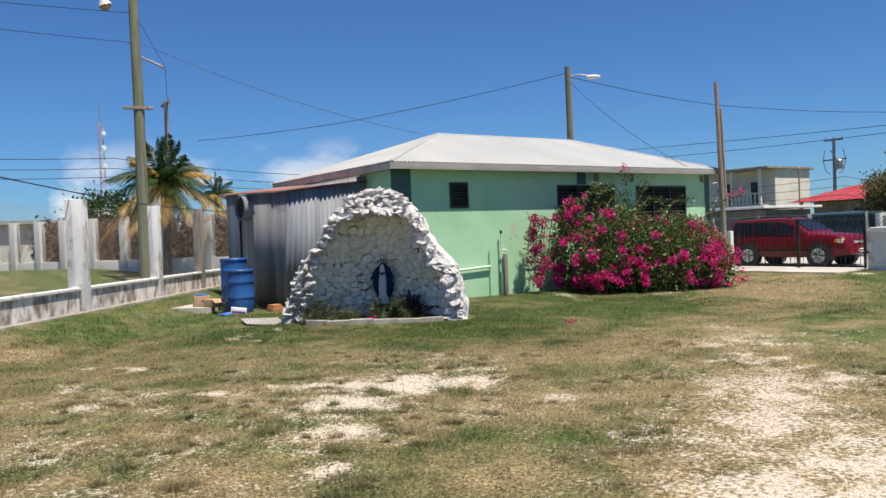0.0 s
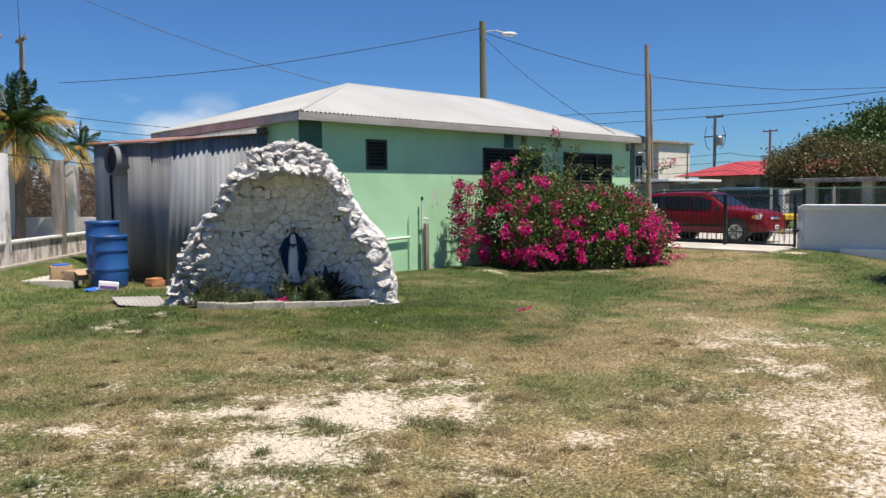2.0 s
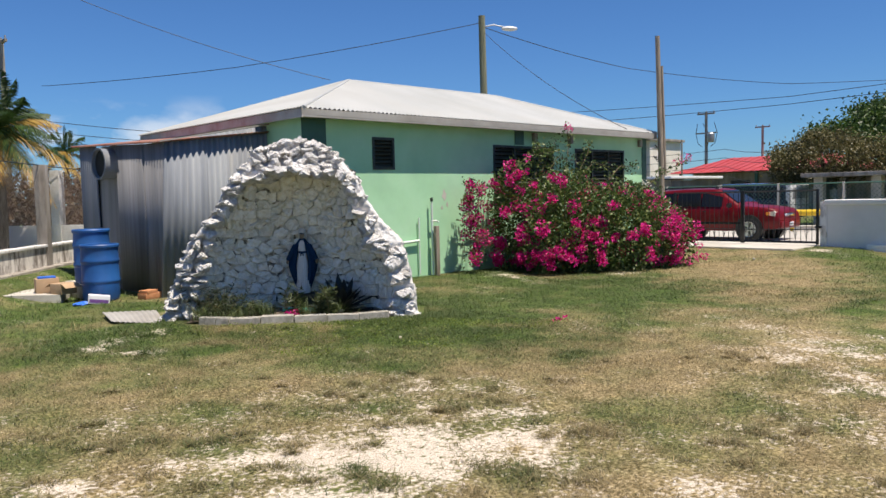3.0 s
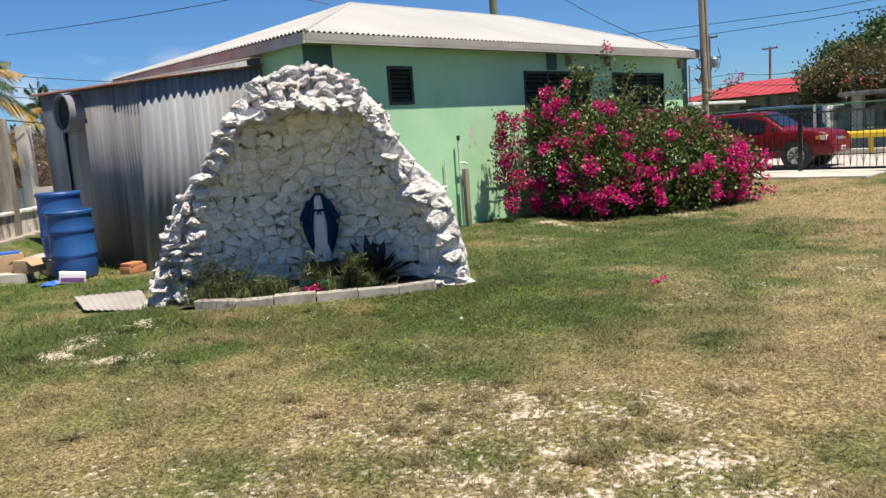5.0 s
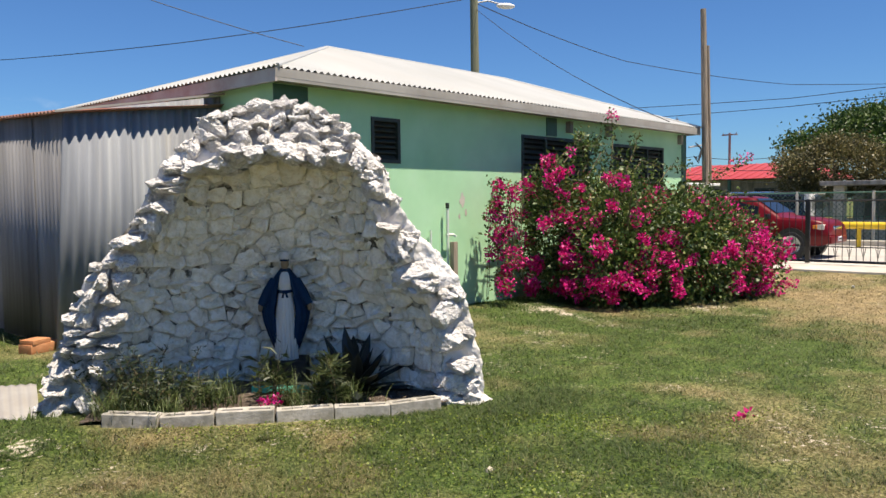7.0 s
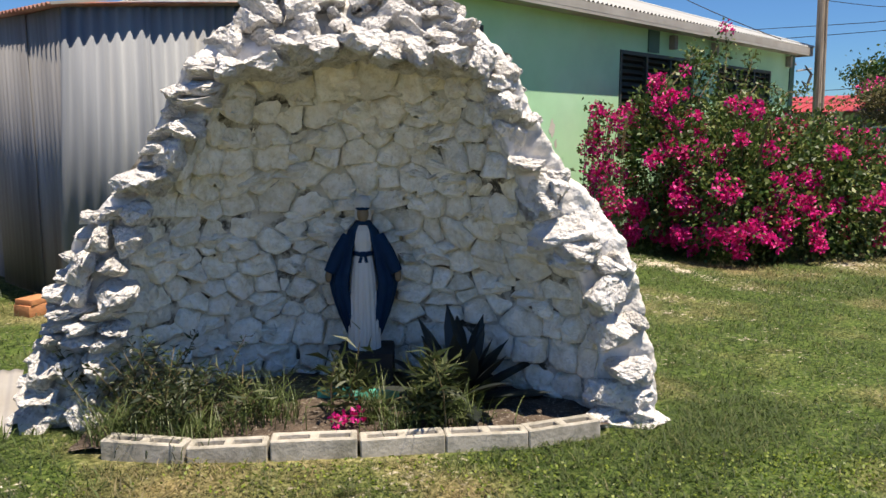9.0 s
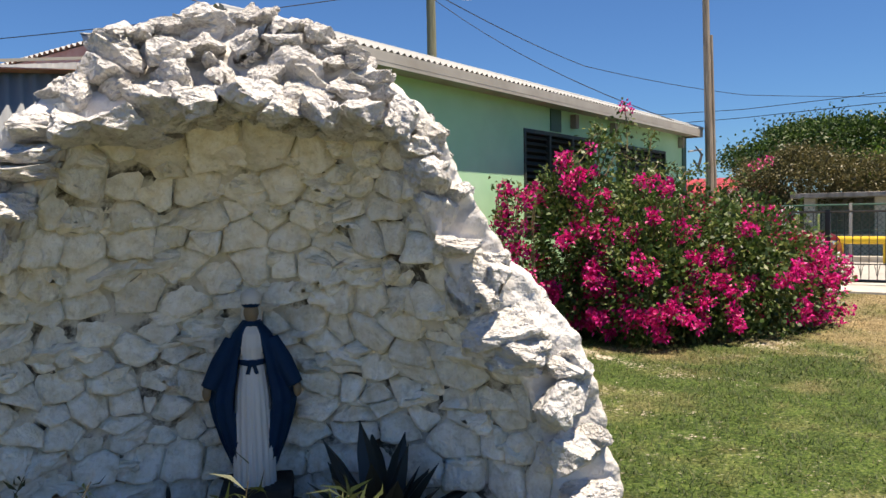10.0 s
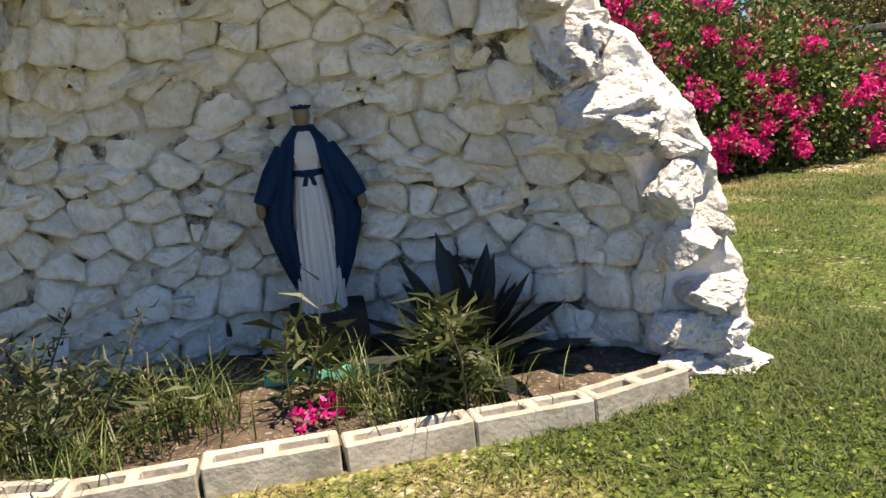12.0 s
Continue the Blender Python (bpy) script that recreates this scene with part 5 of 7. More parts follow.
def statue_mesh():
    """The figure's shapes fused into one skin; each face takes the paint of the shape it came from."""
    bm = bmesh.new()
    slots = {}

    def rings(profile, a0, a1, seg, slot, closed, fold=0.0, inner=0.0):
        """Rings of (z, half width, half depth, y shift) from angle a0 to a1 (0 faces the front); open ones get an inner skin."""
        rows = []
        for z, w, d, sh in profile:
            row = []
            for i in range(seg + (0 if closed else 1)):
                a = a0 + (a1 - a0) * i / seg
                rr = 1 + fold * math.sin(a * 19 + z * 3) * max(0.0, 1 - z / 0.8)
                row.append(Vector((math.sin(a) * w * rr, -math.cos(a) * d * rr + sh, z)))
            if not closed:
                row += [Vector((p.x * (1 - inner / w), (p.y - sh) * (1 - inner / d) + sh, p.z)) for p in reversed(row)]
            rows.append([bm.verts.new(p) for p in row])
        for r0, r1 in zip(rows, rows[1:]):
            for i in range(len(r0)):
                j = (i + 1) % len(r0)
                slots[bm.faces.new((r0[i], r0[j], r1[j], r1[i]))] = slot
        slots[bm.faces.new(rows[-1])] = slot
        slots[bm.faces.new(rows[0][::-1])] = slot

    def ball(c, size, slot):
        r = bmesh.ops.create_uvsphere(bm, u_segments=18, v_segments=12, radius=1, matrix=Matrix.Translation(c) @ Matrix.Diagonal((*size, 1)))
        for f in {f for v in r["verts"] for f in v.link_faces}:
            slots[f] = slot
    robe = [(0.0, 0.092, 0.085, -0.01), (0.08, 0.090, 0.09, -0.012), (0.28, 0.086, 0.09, -0.014), (0.42, 0.078, 0.085, -0.014), (0.52, 0.064, 0.066, -0.008), (0.555, 0.058, 0.058, -0.004), (0.575, 0.058, 0.058, -0.004),
            (0.63, 0.066, 0.068, -0.004), (0.69, 0.062, 0.062, 0), (0.725, 0.036, 0.04, 0.004), (0.75, 0.028, 0.03, 0.006)]
    rings(robe, 0, math.tau, 120, 0, True, 0.08)
    mantle = [(0.05, 0.085, 0.085, 0.03), (0.08, 0.100, 0.095, 0.03), (0.195, 0.146, 0.108, 0.022), (0.31, 0.182, 0.116, 0.014), (0.39, 0.196, 0.118, 0.010), (0.45, 0.182, 0.110, 0.010), (0.50, 0.158, 0.102, 0.010),
              (0.565, 0.142, 0.096, 0.010), (0.63, 0.112, 0.088, 0.010), (0.69, 0.086, 0.076, 0.010), (0.725, 0.056, 0.058, 0.012), (0.745, 0.042, 0.046, 0.012)]
    rings(mantle, 0.50, math.tau - 0.50, 60, 1, False, 0.05, 0.022)
    rings([(0.553, 0.066, 0.066, -0.004), (0.572, 0.066, 0.066, -0.004)], -1.1, 1.1, 20, 1, False, 0.0, 0.012)
    for sx, lean in ((-0.013, 16), (0.015, -16)):
        r = bmesh.ops.create_cube(bm, size=1, matrix=pose(sx, -0.072, 0.538, 0, lean, 0) @ Matrix.Diagonal((0.013, 0.012, 0.05, 1)))
        for f in {f for v in r["verts"] for f in v.link_faces}:
            slots[f] = 1
    ball((0, -0.012, 0.785), (0.034, 0.036, 0.050), 2)
    ball((0, 0.002, 0.846), (0.049, 0.056, 0.046), 0)
    rings([(0.728, 0.046, 0.048, -0.002), (0.742, 0.043, 0.045, -0.002)], -1.2, 1.2, 20, 1, False, 0.0, 0.012)
    rings([(0.812, 0.043, 0.050, 0.0), (0.822, 0.046, 0.053, 0.0)], -1.2, 1.2, 20, 1, False, 0.0, 0.012)
    ball((0, 0.024, 0.775), (0.048, 0.036, 0.066), 0)
    for sg in (-1, 1):
        ball((sg * 0.198, -0.062, 0.435), (0.019, 0.020, 0.036), 2)
        before = set(bm.faces)
        add_tube(bm, [(sg * 0.085, -0.005, 0.66), (sg * 0.140, -0.03, 0.56), (sg * 0.190, -0.05, 0.455)], [0.036, 0.042, 0.036], 14)
        for f in set(bm.faces) - before:
            slots[f] = 1
    for f, slot in slots.items():
        f.material_index = slot
    bmesh.ops.recalc_face_normals(bm, faces=bm.faces)
    raw = new("statue_raw", to_mesh(bm, "statue_raw", [M["robe"], M["mantle"], M["skin"]]))
    md_ = raw.modifiers.new("fuse", "REMESH")
    md_.mode, md_.voxel_size = "VOXEL", 0.005
    fused = bpy.data.meshes.new_from_object(raw.evaluated_get(bpy.context.evaluated_depsgraph_get()))
    raw.modifiers.clear()
    bpy.context.view_layer.update()
    near = [raw.closest_point_on_mesh(f.center)[3] for f in fused.polygons]
    paint = [raw.data.polygons[max(0, i)].material_index for i in near]
    old = raw.data
    bpy.data.objects.remove(raw)
    fused.materials.clear()
    for m in (M["robe"], M["mantle"], M["skin"]):
        fused.materials.append(m)
    fused.polygons.foreach_set("material_index", paint)
    fused.polygons.foreach_set("use_smooth", [True] * len(fused.polygons))
    bpy.data.meshes.remove(old)
    fused.name = "statue"
    return fused


statue = new("statue", statue_mesh())
statue.matrix_basis = GM @ pose(0.045, 0.575, 0.305, 0, 0, 2)
tagged(statue, "painted statue in a white robe and navy blue mantle", "statue")


# ---- plants ----
def leaf_cloud(points, normals, length, width, bend=0.25, rnd=None):
    """Folded leaves, one for each point: arrays of verts and quads."""
    r = rnd or np.random.RandomState(1)
    n = len(points)
    d = normals + r.normal(0, 0.45, (n, 3))
    d /= np.linalg.norm(d, axis=1)[:, None] + 1e-9
    side = np.cross(d, r.normal(0, 1, (n, 3)))
    side /= np.linalg.norm(side, axis=1)[:, None] + 1e-9
    up = np.cross(side, d)
    L = (length * r.uniform(0.65, 1.3, n))[:, None]
    W = (width * r.uniform(0.7, 1.25, n))[:, None]
    p0 = points
    p1 = points + d * L * 0.5 + side * W * 0.5 + up * L * bend * 0.3
    p2 = points + d * L - up * L * bend * 0.3
    p3 = points + d * L * 0.5 - side * W * 0.5 + up * L * bend * 0.3
    verts = np.stack([p0, p1, p2, p3], 1).reshape(-1, 3)
    faces = np.arange(4 * n).reshape(-1, 4)
    return verts, faces


def blob_points(blobs, count, r, shell=(0.72, 1.06)):
    """Points spread through the outer shells of a set of ellipsoids, kept out of one another's insides."""
    out, nor = [], []
    vols = np.array([b[3] * b[4] + b[4] * b[5] + b[3] * b[5] for b in blobs])
    for b, cnt in zip(blobs, (count * vols / vols.sum()).astype(int)):
        d = r.normal(0, 1, (cnt, 3))
        d /= np.linalg.norm(d, axis=1)[:, None]
        lump = 1 + 0.22 * (fbm(np.arctan2(d[:, 1], d[:, 0]) * 2.2 + b[0], d[:, 2] * 3 + b[1], 1.3, 3, 4) - 0.5) * 2
        k = r.uniform(shell[0], shell[1], cnt) * lump
        p = np.array(b[:3]) + d * k[:, None] * np.array(b[3:6])
        keep = np.ones(cnt, bool)
        for o in blobs:
            if o is b:
                continue
            q = (p - np.array(o[:3])) / np.array(o[3:6])
            keep &= (q * q).sum(1) > 0.4
        out.append(p[keep])
        nor.append(d[keep])
    return np.concatenate(out), np.concatenate(nor)


def weed(name, m, label, stems, height, leaf, width, mt, spread=0.15, leaves=16, seed=0, category="plant", droop=0.5):
    r = random.Random(seed)
    t = thing(name, m, label, category)
    bm = bmesh.new()
    pts, nrm = [], []
    for _ in range(stems):
        a = r.uniform(0, math.tau)
        base = Vector((r.uniform(-1, 1) * spread * 0.6, r.uniform(-1, 1) * spread * 0.6, -0.02))
        h = height * r.uniform(0.55, 1.05)
        tip = base + Vector((math.cos(a) * spread * 0.6, math.sin(a) * spread * 0.6, h))
        mid = base.lerp(tip, 0.5) + Vector((r.uniform(-0.02, 0.02), r.uniform(-0.02, 0.02), 0.02))
        add_tube(bm, [base, mid, tip], [0.005, 0.004, 0.002], 5)
        for i in range(leaves):
            k = 0.2 + 0.8 * i / leaves
            q = base.lerp(mid, k * 2) if k < 0.5 else mid.lerp(tip, k * 2 - 1)
            b = i * 2.4 + r.uniform(-0.4, 0.4)
            pts.append(q)
            nrm.append(Vector((math.cos(b), math.sin(b), r.uniform(0.1, 0.9) - droop * 0.3)).normalized())
    part("stem", bm, M["stem"], t)["kind"] = "stuff"
    vs, fs = leaf_cloud(np.array([tuple(p) for p in pts]), np.array([tuple(p) for p in nrm]) * 2.0, leaf, width, 0.5, np.random.RandomState(seed))
    part("foliage", quick_mesh("foliage", vs, fs, mt), None, t)["kind"] = "stuff"
    return t


def tuft(m, label, count, height, mt, spread, seed=0):
    """A clump of long grass."""
    r = np.random.RandomState(seed)
    t = thing("grass_clump", m, label, "grass", kind="stuff")
    vs, fs = [], []
    for i in range(count):
        a = r.uniform(0, math.tau)
        b0 = np.array([r.normal(0, spread * 0.4), r.normal(0, spread * 0.4), -0.01])
        h, lean = height * r.uniform(0.5, 1.1), r.uniform(0.3, 1.3)
        d = np.array([math.cos(a), math.sin(a), 0])
        s = np.array([-math.sin(a), math.cos(a), 0]) * 0.0032
        prev = None
        for k in range(5):
            u = k / 4
            c = b0 + d * lean * h * u * u + np.array([0, 0, h * (u - 0.35 * lean * u * u)])
            w = s * (1 - u) ** 0.6
            vs += [c - w, c + w + 1e-5]
            if prev is not None:
                fs.append((prev, prev + 1, prev + 3, prev + 2))
            prev = len(vs) - 2
    part("grass_blade", raw_mesh("grass_blade", vs, fs, mt), None, t)["kind"] = "stuff"
    return t


weed("oleander_seedling", GM @ pose(0.42, -0.10, 0.08), "narrow-leaved green weed growing in the bed", 9, 0.44, 0.15, 0.018, M["weed"], 0.2, 34, 3)
weed("oleander_seedling", GM @ pose(-0.02, 0.08, 0.08), "narrow-leaved green weed before the statue", 5, 0.45, 0.14, 0.022, M["weed"], 0.14, 20, 4)
weed("low_shrub", GM @ pose(-0.98, 0.05, 0.06), "dark fine-leaved shrub at the foot of the grotto", 40, 0.48, 0.06, 0.013, M["weed_dark"], 0.42, 30, 5, "shrub")
weed("low_shrub", GM @ pose(-0.62, 0.12, 0.06), "olive fine-leaved weeds in the bed", 13, 0.3, 0.09, 0.012, M["weed"], 0.36, 22, 6, "shrub")
for i, (s, d, c, h, sp) in enumerate(((-0.85, -0.1, 120, 0.24, 0.32), (-0.45, 0.06, 130, 0.28, 0.26), (0.25, -0.12, 80, 0.2, 0.18), (0.55, -0.02, 100, 0.24, 0.22),
                                      (0.12, 0.02, 40, 0.34, 0.1), (-0.75, -0.2, 90, 0.16, 0.22), (-1.1, -0.18, 120, 0.25, 0.2))):
    tuft(GM @ pose(s, d, 0.075), "long green grass growing wild in the bed", int(c * 1.7), h * 1.12, M["weed_grass"], sp, 20 + i)


def agave(m):
    t = thing("agave", m, "dark spiky agave rosette in the shade of the niche", "agave")
    r = random.Random(5)
    for i in range(30):
        a, el = i * 2.399, radians(8 + 66 * (i / 30))
        L = 0.46 * (0.75 + 0.3 * r.random())
        d = Vector((math.cos(a) * math.cos(el), math.sin(a) * math.cos(el), math.sin(el)))
        s = Vector((-math.sin(a), math.cos(a), 0))
        u = s.cross(d)
        bm = bmesh.new()
        rows = []
        for k, w in ((0.0, 0.026), (0.25, 0.042), (0.5, 0.046), (0.75, 0.034), (0.93, 0.009), (1.0, 0.001)):
            c = d * L * k - Vector((0, 0, 1)) * 0.10 * k * k * math.cos(el) * L
            rows.append([bm.verts.new(c - s * w), bm.verts.new(c - u * w * 0.35), bm.verts.new(c + s * w)])
        for r0, r1 in zip(rows, rows[1:]):
            for q in (0, 1):
                bm.faces.new((r0[q], r0[q + 1], r1[q + 1], r1[q]))
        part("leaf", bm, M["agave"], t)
    return t


agave(GM @ pose(0.60, 0.30, 0.08) @ Matrix.Scale(1.22, 4))


def bract_cluster(points, r, per, size, spread):
    c = np.repeat(points, per, axis=0)
    d = r.normal(0, 1, c.shape)
    d /= np.linalg.norm(d, axis=1)[:, None]
    p = c + d * spread * r.uniform(0.2, 1.0, (len(c), 1)) ** 0.6
    return leaf_cloud(p, d, size, size * 0.8, 0.5, r)


petals = thing("fallen_bracts", GM @ pose(0.0, -0.08, 0.10), "bunch of fallen magenta bougainvillea on the soil", "flower")
vs, fs = bract_cluster(np.array([[0, 0, 0.03], [0.05, 0.01, 0.03], [-0.05, -0.02, 0.01]]), np.random.RandomState(3), 24, 0.03, 0.03)
part("bract", quick_mesh("bract", vs, fs, M["bract"]), None, petals)["kind"] = "stuff"
petals2 = thing("fallen_bracts", pose(8.43, 11.35, 0.02), "few fallen magenta bracts on the lawn", "flower")
vs, fs = bract_cluster(np.array([[0, 0, 0.0], [0.06, 0.02, 0.0], [0.16, -0.02, 0.0]]), np.random.RandomState(4), 14, 0.035, 0.03)
part("bract", quick_mesh("bract", vs, fs, M["bract"]), None, petals2)["kind"] = "stuff"

# bougainvillea against the house
BUSH = [(13.35, 16.25, 1.05, 0.55, 0.5, 1.15), (14.1, 15.5, 0.85, 1.2, 1.0, 1.12), (14.95, 14.8, 0.72, 1.2, 1.1, 1.0), (15.75, 14.45, 0.55, 0.75, 0.85, 0.75),
        (16.0, 15.4, 0.8, 1.3, 1.0, 0.95), (17.1, 15.9, 0.9, 1.0, 0.75, 0.8), (14.9, 16.2, 1.0, 1.2, 0.6, 1.05), (13.4, 15.2, 0.6, 0.75, 0.65, 0.7), (14.15, 14.75, 0.45, 0.75, 0.55, 0.55)]
bush = thing("bougainvillea_bush", Matrix(), "large bougainvillea bush covered in magenta bracts against the house", "bush")
rs = np.random.RandomState(8)
pts, nor = blob_points(BUSH, 60000, rs, (0.5, 1.08))
ok = (pts[:, 2] > 0.02) & (pts[:, 1] < 16.93)
vs, fs = leaf_cloud(pts[ok], nor[ok] * 0.8 + [0, 0, -0.15], 0.075, 0.05, 0.4, rs)
part("foliage", quick_mesh("foliage", vs, fs, M["leaf_bush"]), None, bush, "dense small green leaves")["kind"] = "stuff"
cp, cn = blob_points(BUSH, 1000, rs, (0.98, 1.10))
cp = cp[(cp[:, 2] > 0.12) & (cp[:, 1] < 16.7)]
want = 0.12 + 0.30 * (1 - smooth(cp[:, 2], 0.6, 1.3)) + 0.30 * smooth(cp[:, 0], 15.0, 16.2) * (1 - smooth(cp[:, 2], 1.0, 1.6)) + 0.4 * (1 - smooth(cp[:, 0], 13.1, 13.6)) * (1 - smooth(cp[:, 2], 1.8, 2.2)) + 0.25 * (fbm(cp[:, 0], cp[:, 2] + cp[:, 1], 1.4, 2, 31) > 0.52)
want = want * (1 - 0.8 * smooth(cp[:, 2], 1.35, 1.7) * smooth(cp[:, 0], 13.6, 14.1))
cp = cp[rs.uniform(0, 1, len(cp)) < want]
size = rs.uniform(0.025, 0.075, len(cp))
bunch = np.repeat(cp, 4, axis=0) + rs.normal(0, 1, (len(cp) * 4, 3)) * np.repeat(size, 4)[:, None]
single, _ = blob_points(BUSH, 70, rs, (0.95, 1.1))
single = single[(single[:, 2] > 0.1) & (single[:, 1] < 16.8)]
vc = np.stack([rs.uniform(12.2, 12.55, 13), rs.uniform(16.25, 16.6, 13), np.linspace(0.3, 1.8, 13)], 1)
vine = np.repeat(vc, 5, axis=0) + rs.normal(0, 0.06, (65, 3))
top_l = np.stack([rs.normal(13.25, 0.14, 13), rs.normal(16.2, 0.12, 13), rs.normal(2.1, 0.14, 13)], 1)
low = np.stack([rs.uniform(14.9, 16.4, 16), rs.uniform(13.55, 14.0, 16), rs.uniform(0.1, 0.9, 16)], 1)
va, fa = bract_cluster(np.concatenate([bunch, vine, top_l, low]), rs, 26, 0.05, 0.07)
vb, fb = bract_cluster(single, rs, 8, 0.045, 0.055)
vs, fs = np.concatenate([va, vb]), np.concatenate([fa, fb + len(va)])
part("bract", quick_mesh("bract", vs, fs, M["bract"]), None, bush, "magenta papery bracts")["kind"] = "stuff"
dp, _ = blob_points(BUSH, 360, rs, (0.95, 1.08))
dp = dp[(dp[:, 2] > 0.3) & (dp[:, 1] < 16.8)]
vs, fs = bract_cluster(dp, rs, 9, 0.042, 0.07)
part("faded_bract", quick_mesh("faded_bract", vs, fs, M["bract_dark"]), None, bush, "dark red fading bracts")["kind"] = "stuff"
wp = np.stack([rs.normal(16.9, 0.2, 8), rs.normal(15.3, 0.12, 8), rs.normal(1.62, 0.12, 8)], 1)
vs, fs = bract_cluster(wp, rs, 26, 0.04, 0.08)
part("white_bract", quick_mesh("white_bract", vs, fs, M["bract_white"]), None, bush, "patch of white bracts")["kind"] = "stuff"
bm = bmesh.new()
rb = random.Random(4)
for i in range(26):
    x, y = rb.uniform(13.2, 16.8), rb.uniform(14.9, 16.3)
    add_tube(bm, [(x, y, -0.05), (x + rb.uniform(-0.3, 0.3), y + rb.uniform(-0.2, 0.2), 0.8), (x + rb.uniform(-0.7, 0.7), y + rb.uniform(-0.5, 0.3), 1.7)], [0.03, 0.02, 0.008], 6)
sprigs = [((15.0, 16.2, 1.9), (15.3, 16.3, 2.6), (15.35, 16.35, 3.08)), ((14.3, 16.3, 2.0), (14.5, 16.2, 2.5), (14.6, 16.1, 2.75)), ((17.9, 15.9, 1.7), (18.3, 15.6, 2.1), (18.7, 15.2, 2.35)),
          ((15.5, 16.2, 2.0), (15.9, 16.2, 2.5), (16.0, 16.2, 2.75)), ((13.6, 16.3, 2.1), (14.0, 16.2, 2.45), (14.5, 16.1, 2.5)), ((13.5, 16.3, 2.2), (14.3, 16.3, 2.62), (15.0, 16.3, 2.5)),
          ((14.4, 16.3, 1.9), (14.9, 16.3, 2.4), (15.5, 16.2, 2.3)), ((15.4, 16.2, 1.8), (16.0, 16.1, 2.3), (16.6, 16.0, 2.15)), ((16.2, 16.1, 1.6), (16.9, 16.0, 2.2), (17.5, 15.9, 2.2)), ((14.0, 16.2, 2.0), (14.2, 16.2, 2.45), (14.0, 16.2, 2.7))]
for s in sprigs:
    add_tube(bm, s, [0.012, 0.009, 0.005], 5)
for i in range(12):
    x, y = rb.uniform(12.15, 12.7), rb.uniform(16.3, 16.6)
    add_tube(bm, [(x + 0.5, y, 1.75), (x + 0.1, y, 1.8), (x, y, 1.4), (x + rb.uniform(-0.05, 0.05), y, 0.3)], [0.008, 0.007, 0.006, 0.004], 5)
part("stem", bm, M["stem"], bush)["kind"] = "stuff"
sp, sn = [], []
for a, b, c in sprigs:
    for i in range(110):
        k = rs.uniform(0, 1)
        q = Vector(a).lerp(Vector(b), k * 2) if k < 0.5 else Vector(b).lerp(Vector(c), k * 2 - 1)
        sp.append(tuple(q + Vector(rs.normal(0, 0.07, 3))))
        sn.append(rs.normal(0, 1, 3))
for v in vine:
    for i in range(9):
        sp.append(tuple(v + rs.normal(0, 0.08, 3)))
        sn.append(rs.normal(0, 1, 3))
vs, fs = leaf_cloud(np.array(sp), np.array(sn), 0.07, 0.045, 0.4, rs)
part("sprig_foliage", quick_mesh("sprig_foliage", vs, fs, M["leaf_bush"]), None, bush)["kind"] = "stuff"
vs, fs = bract_cluster(np.array([(15.33, 16.35, 3.1), (15.36, 16.33, 3.05), (18.7, 15.2, 2.4), (18.6, 15.3, 2.36), (18.45, 15.4, 2.3)]), rs, 26, 0.045, 0.085)
part("sprig_bract", quick_mesh("sprig_bract", vs, fs, M["bract"]), None, bush)["kind"] = "stuff"


# ---- boundary wall, gate and low wall at the street ----
part("wall_street", box_bm((20.3, -14.0, -0.3), (20.5, 12.50, 1.17)), M["wall_grey"])
tagged(bpy.data.objects["wall_street"], "pale grey rendered boundary wall beside the gate", "wall", kind="structure")
bm = bmesh.new()
add_box(bm, (20.24, -14.0, 1.17), (20.56, 12.56, 1.29), 0.025)
for v in bm.verts:
    v.co.z += 0.012 * noise.noise(v.co * 1.7)
part("wall_coping", bm, M["coping"])
tagged(bpy.data.objects["wall_coping"], "white painted coping of the boundary wall", "coping", kind="structure")
part("wall_pier", box_bm((20.28, 12.50, -0.1), (20.52, 12.66, 1.24), 0.015), M["whitewash"])
tagged(bpy.data.objects["wall_pier"], "stained white end pier of the boundary wall", "wall", kind="structure")
part("wall_plinth", box_bm((20.2, -14.0, -0.3), (20.3, 11.6, 0.25), 0.01), M["coping"])
tagged(bpy.data.objects["wall_plinth"], "white painted foot of the boundary wall", "wall", kind="structure")
part("wall_low", box_bm((20.0, 16.62, -0.1), (20.16, 17.05, 1.28), 0.02), M["green_wall"])
tagged(bpy.data.objects["wall_low"], "low mint green wall between house and gate", "wall", kind="structure")
part("gate_pier", box_bm((19.98, 16.5, -0.1), (20.12, 16.62, 1.3), 0.02), M["pvc"])
tagged(bpy.data.objects["gate_pier"], "pale weathered gate pier", "pier", kind="structure")

gate = thing("metal_gate", pose(20.3, 0, 0.25), "black welded steel sliding gate with thin bars", "gate")
GY0, GY1 = 12.72, 16.48
for z, r in ((0.02, 0.03), (0.32, 0.012), (1.27, 0.022)):
    part("rail", tube_bm([(0, GY0, z), (0, GY1, z)], r, 6), M["black"], gate)
for y, w in ((GY0, 0.03), (14.57, 0.045), (GY1, 0.03)):
    part("upright", box_bm((-w / 1.5, y - w, -0.03), (w / 1.5, y + w, 1.3), 0.004), M["black"], gate)
bar_me = to_mesh(tube_bm([(0, 0, 0.02), (0, 0, 1.27)], 0.0075, 5), "bar", M["black"])
hook_me = to_mesh(tube_bm([(0, -0.05, 0.34), (0, -0.02, 0.2), (0, 0, 0.06), (0, 0.02, 0.2), (0, 0.05, 0.34)], 0.006, 5), "scroll", M["black"])
y = GY0 + 0.13
k = 0
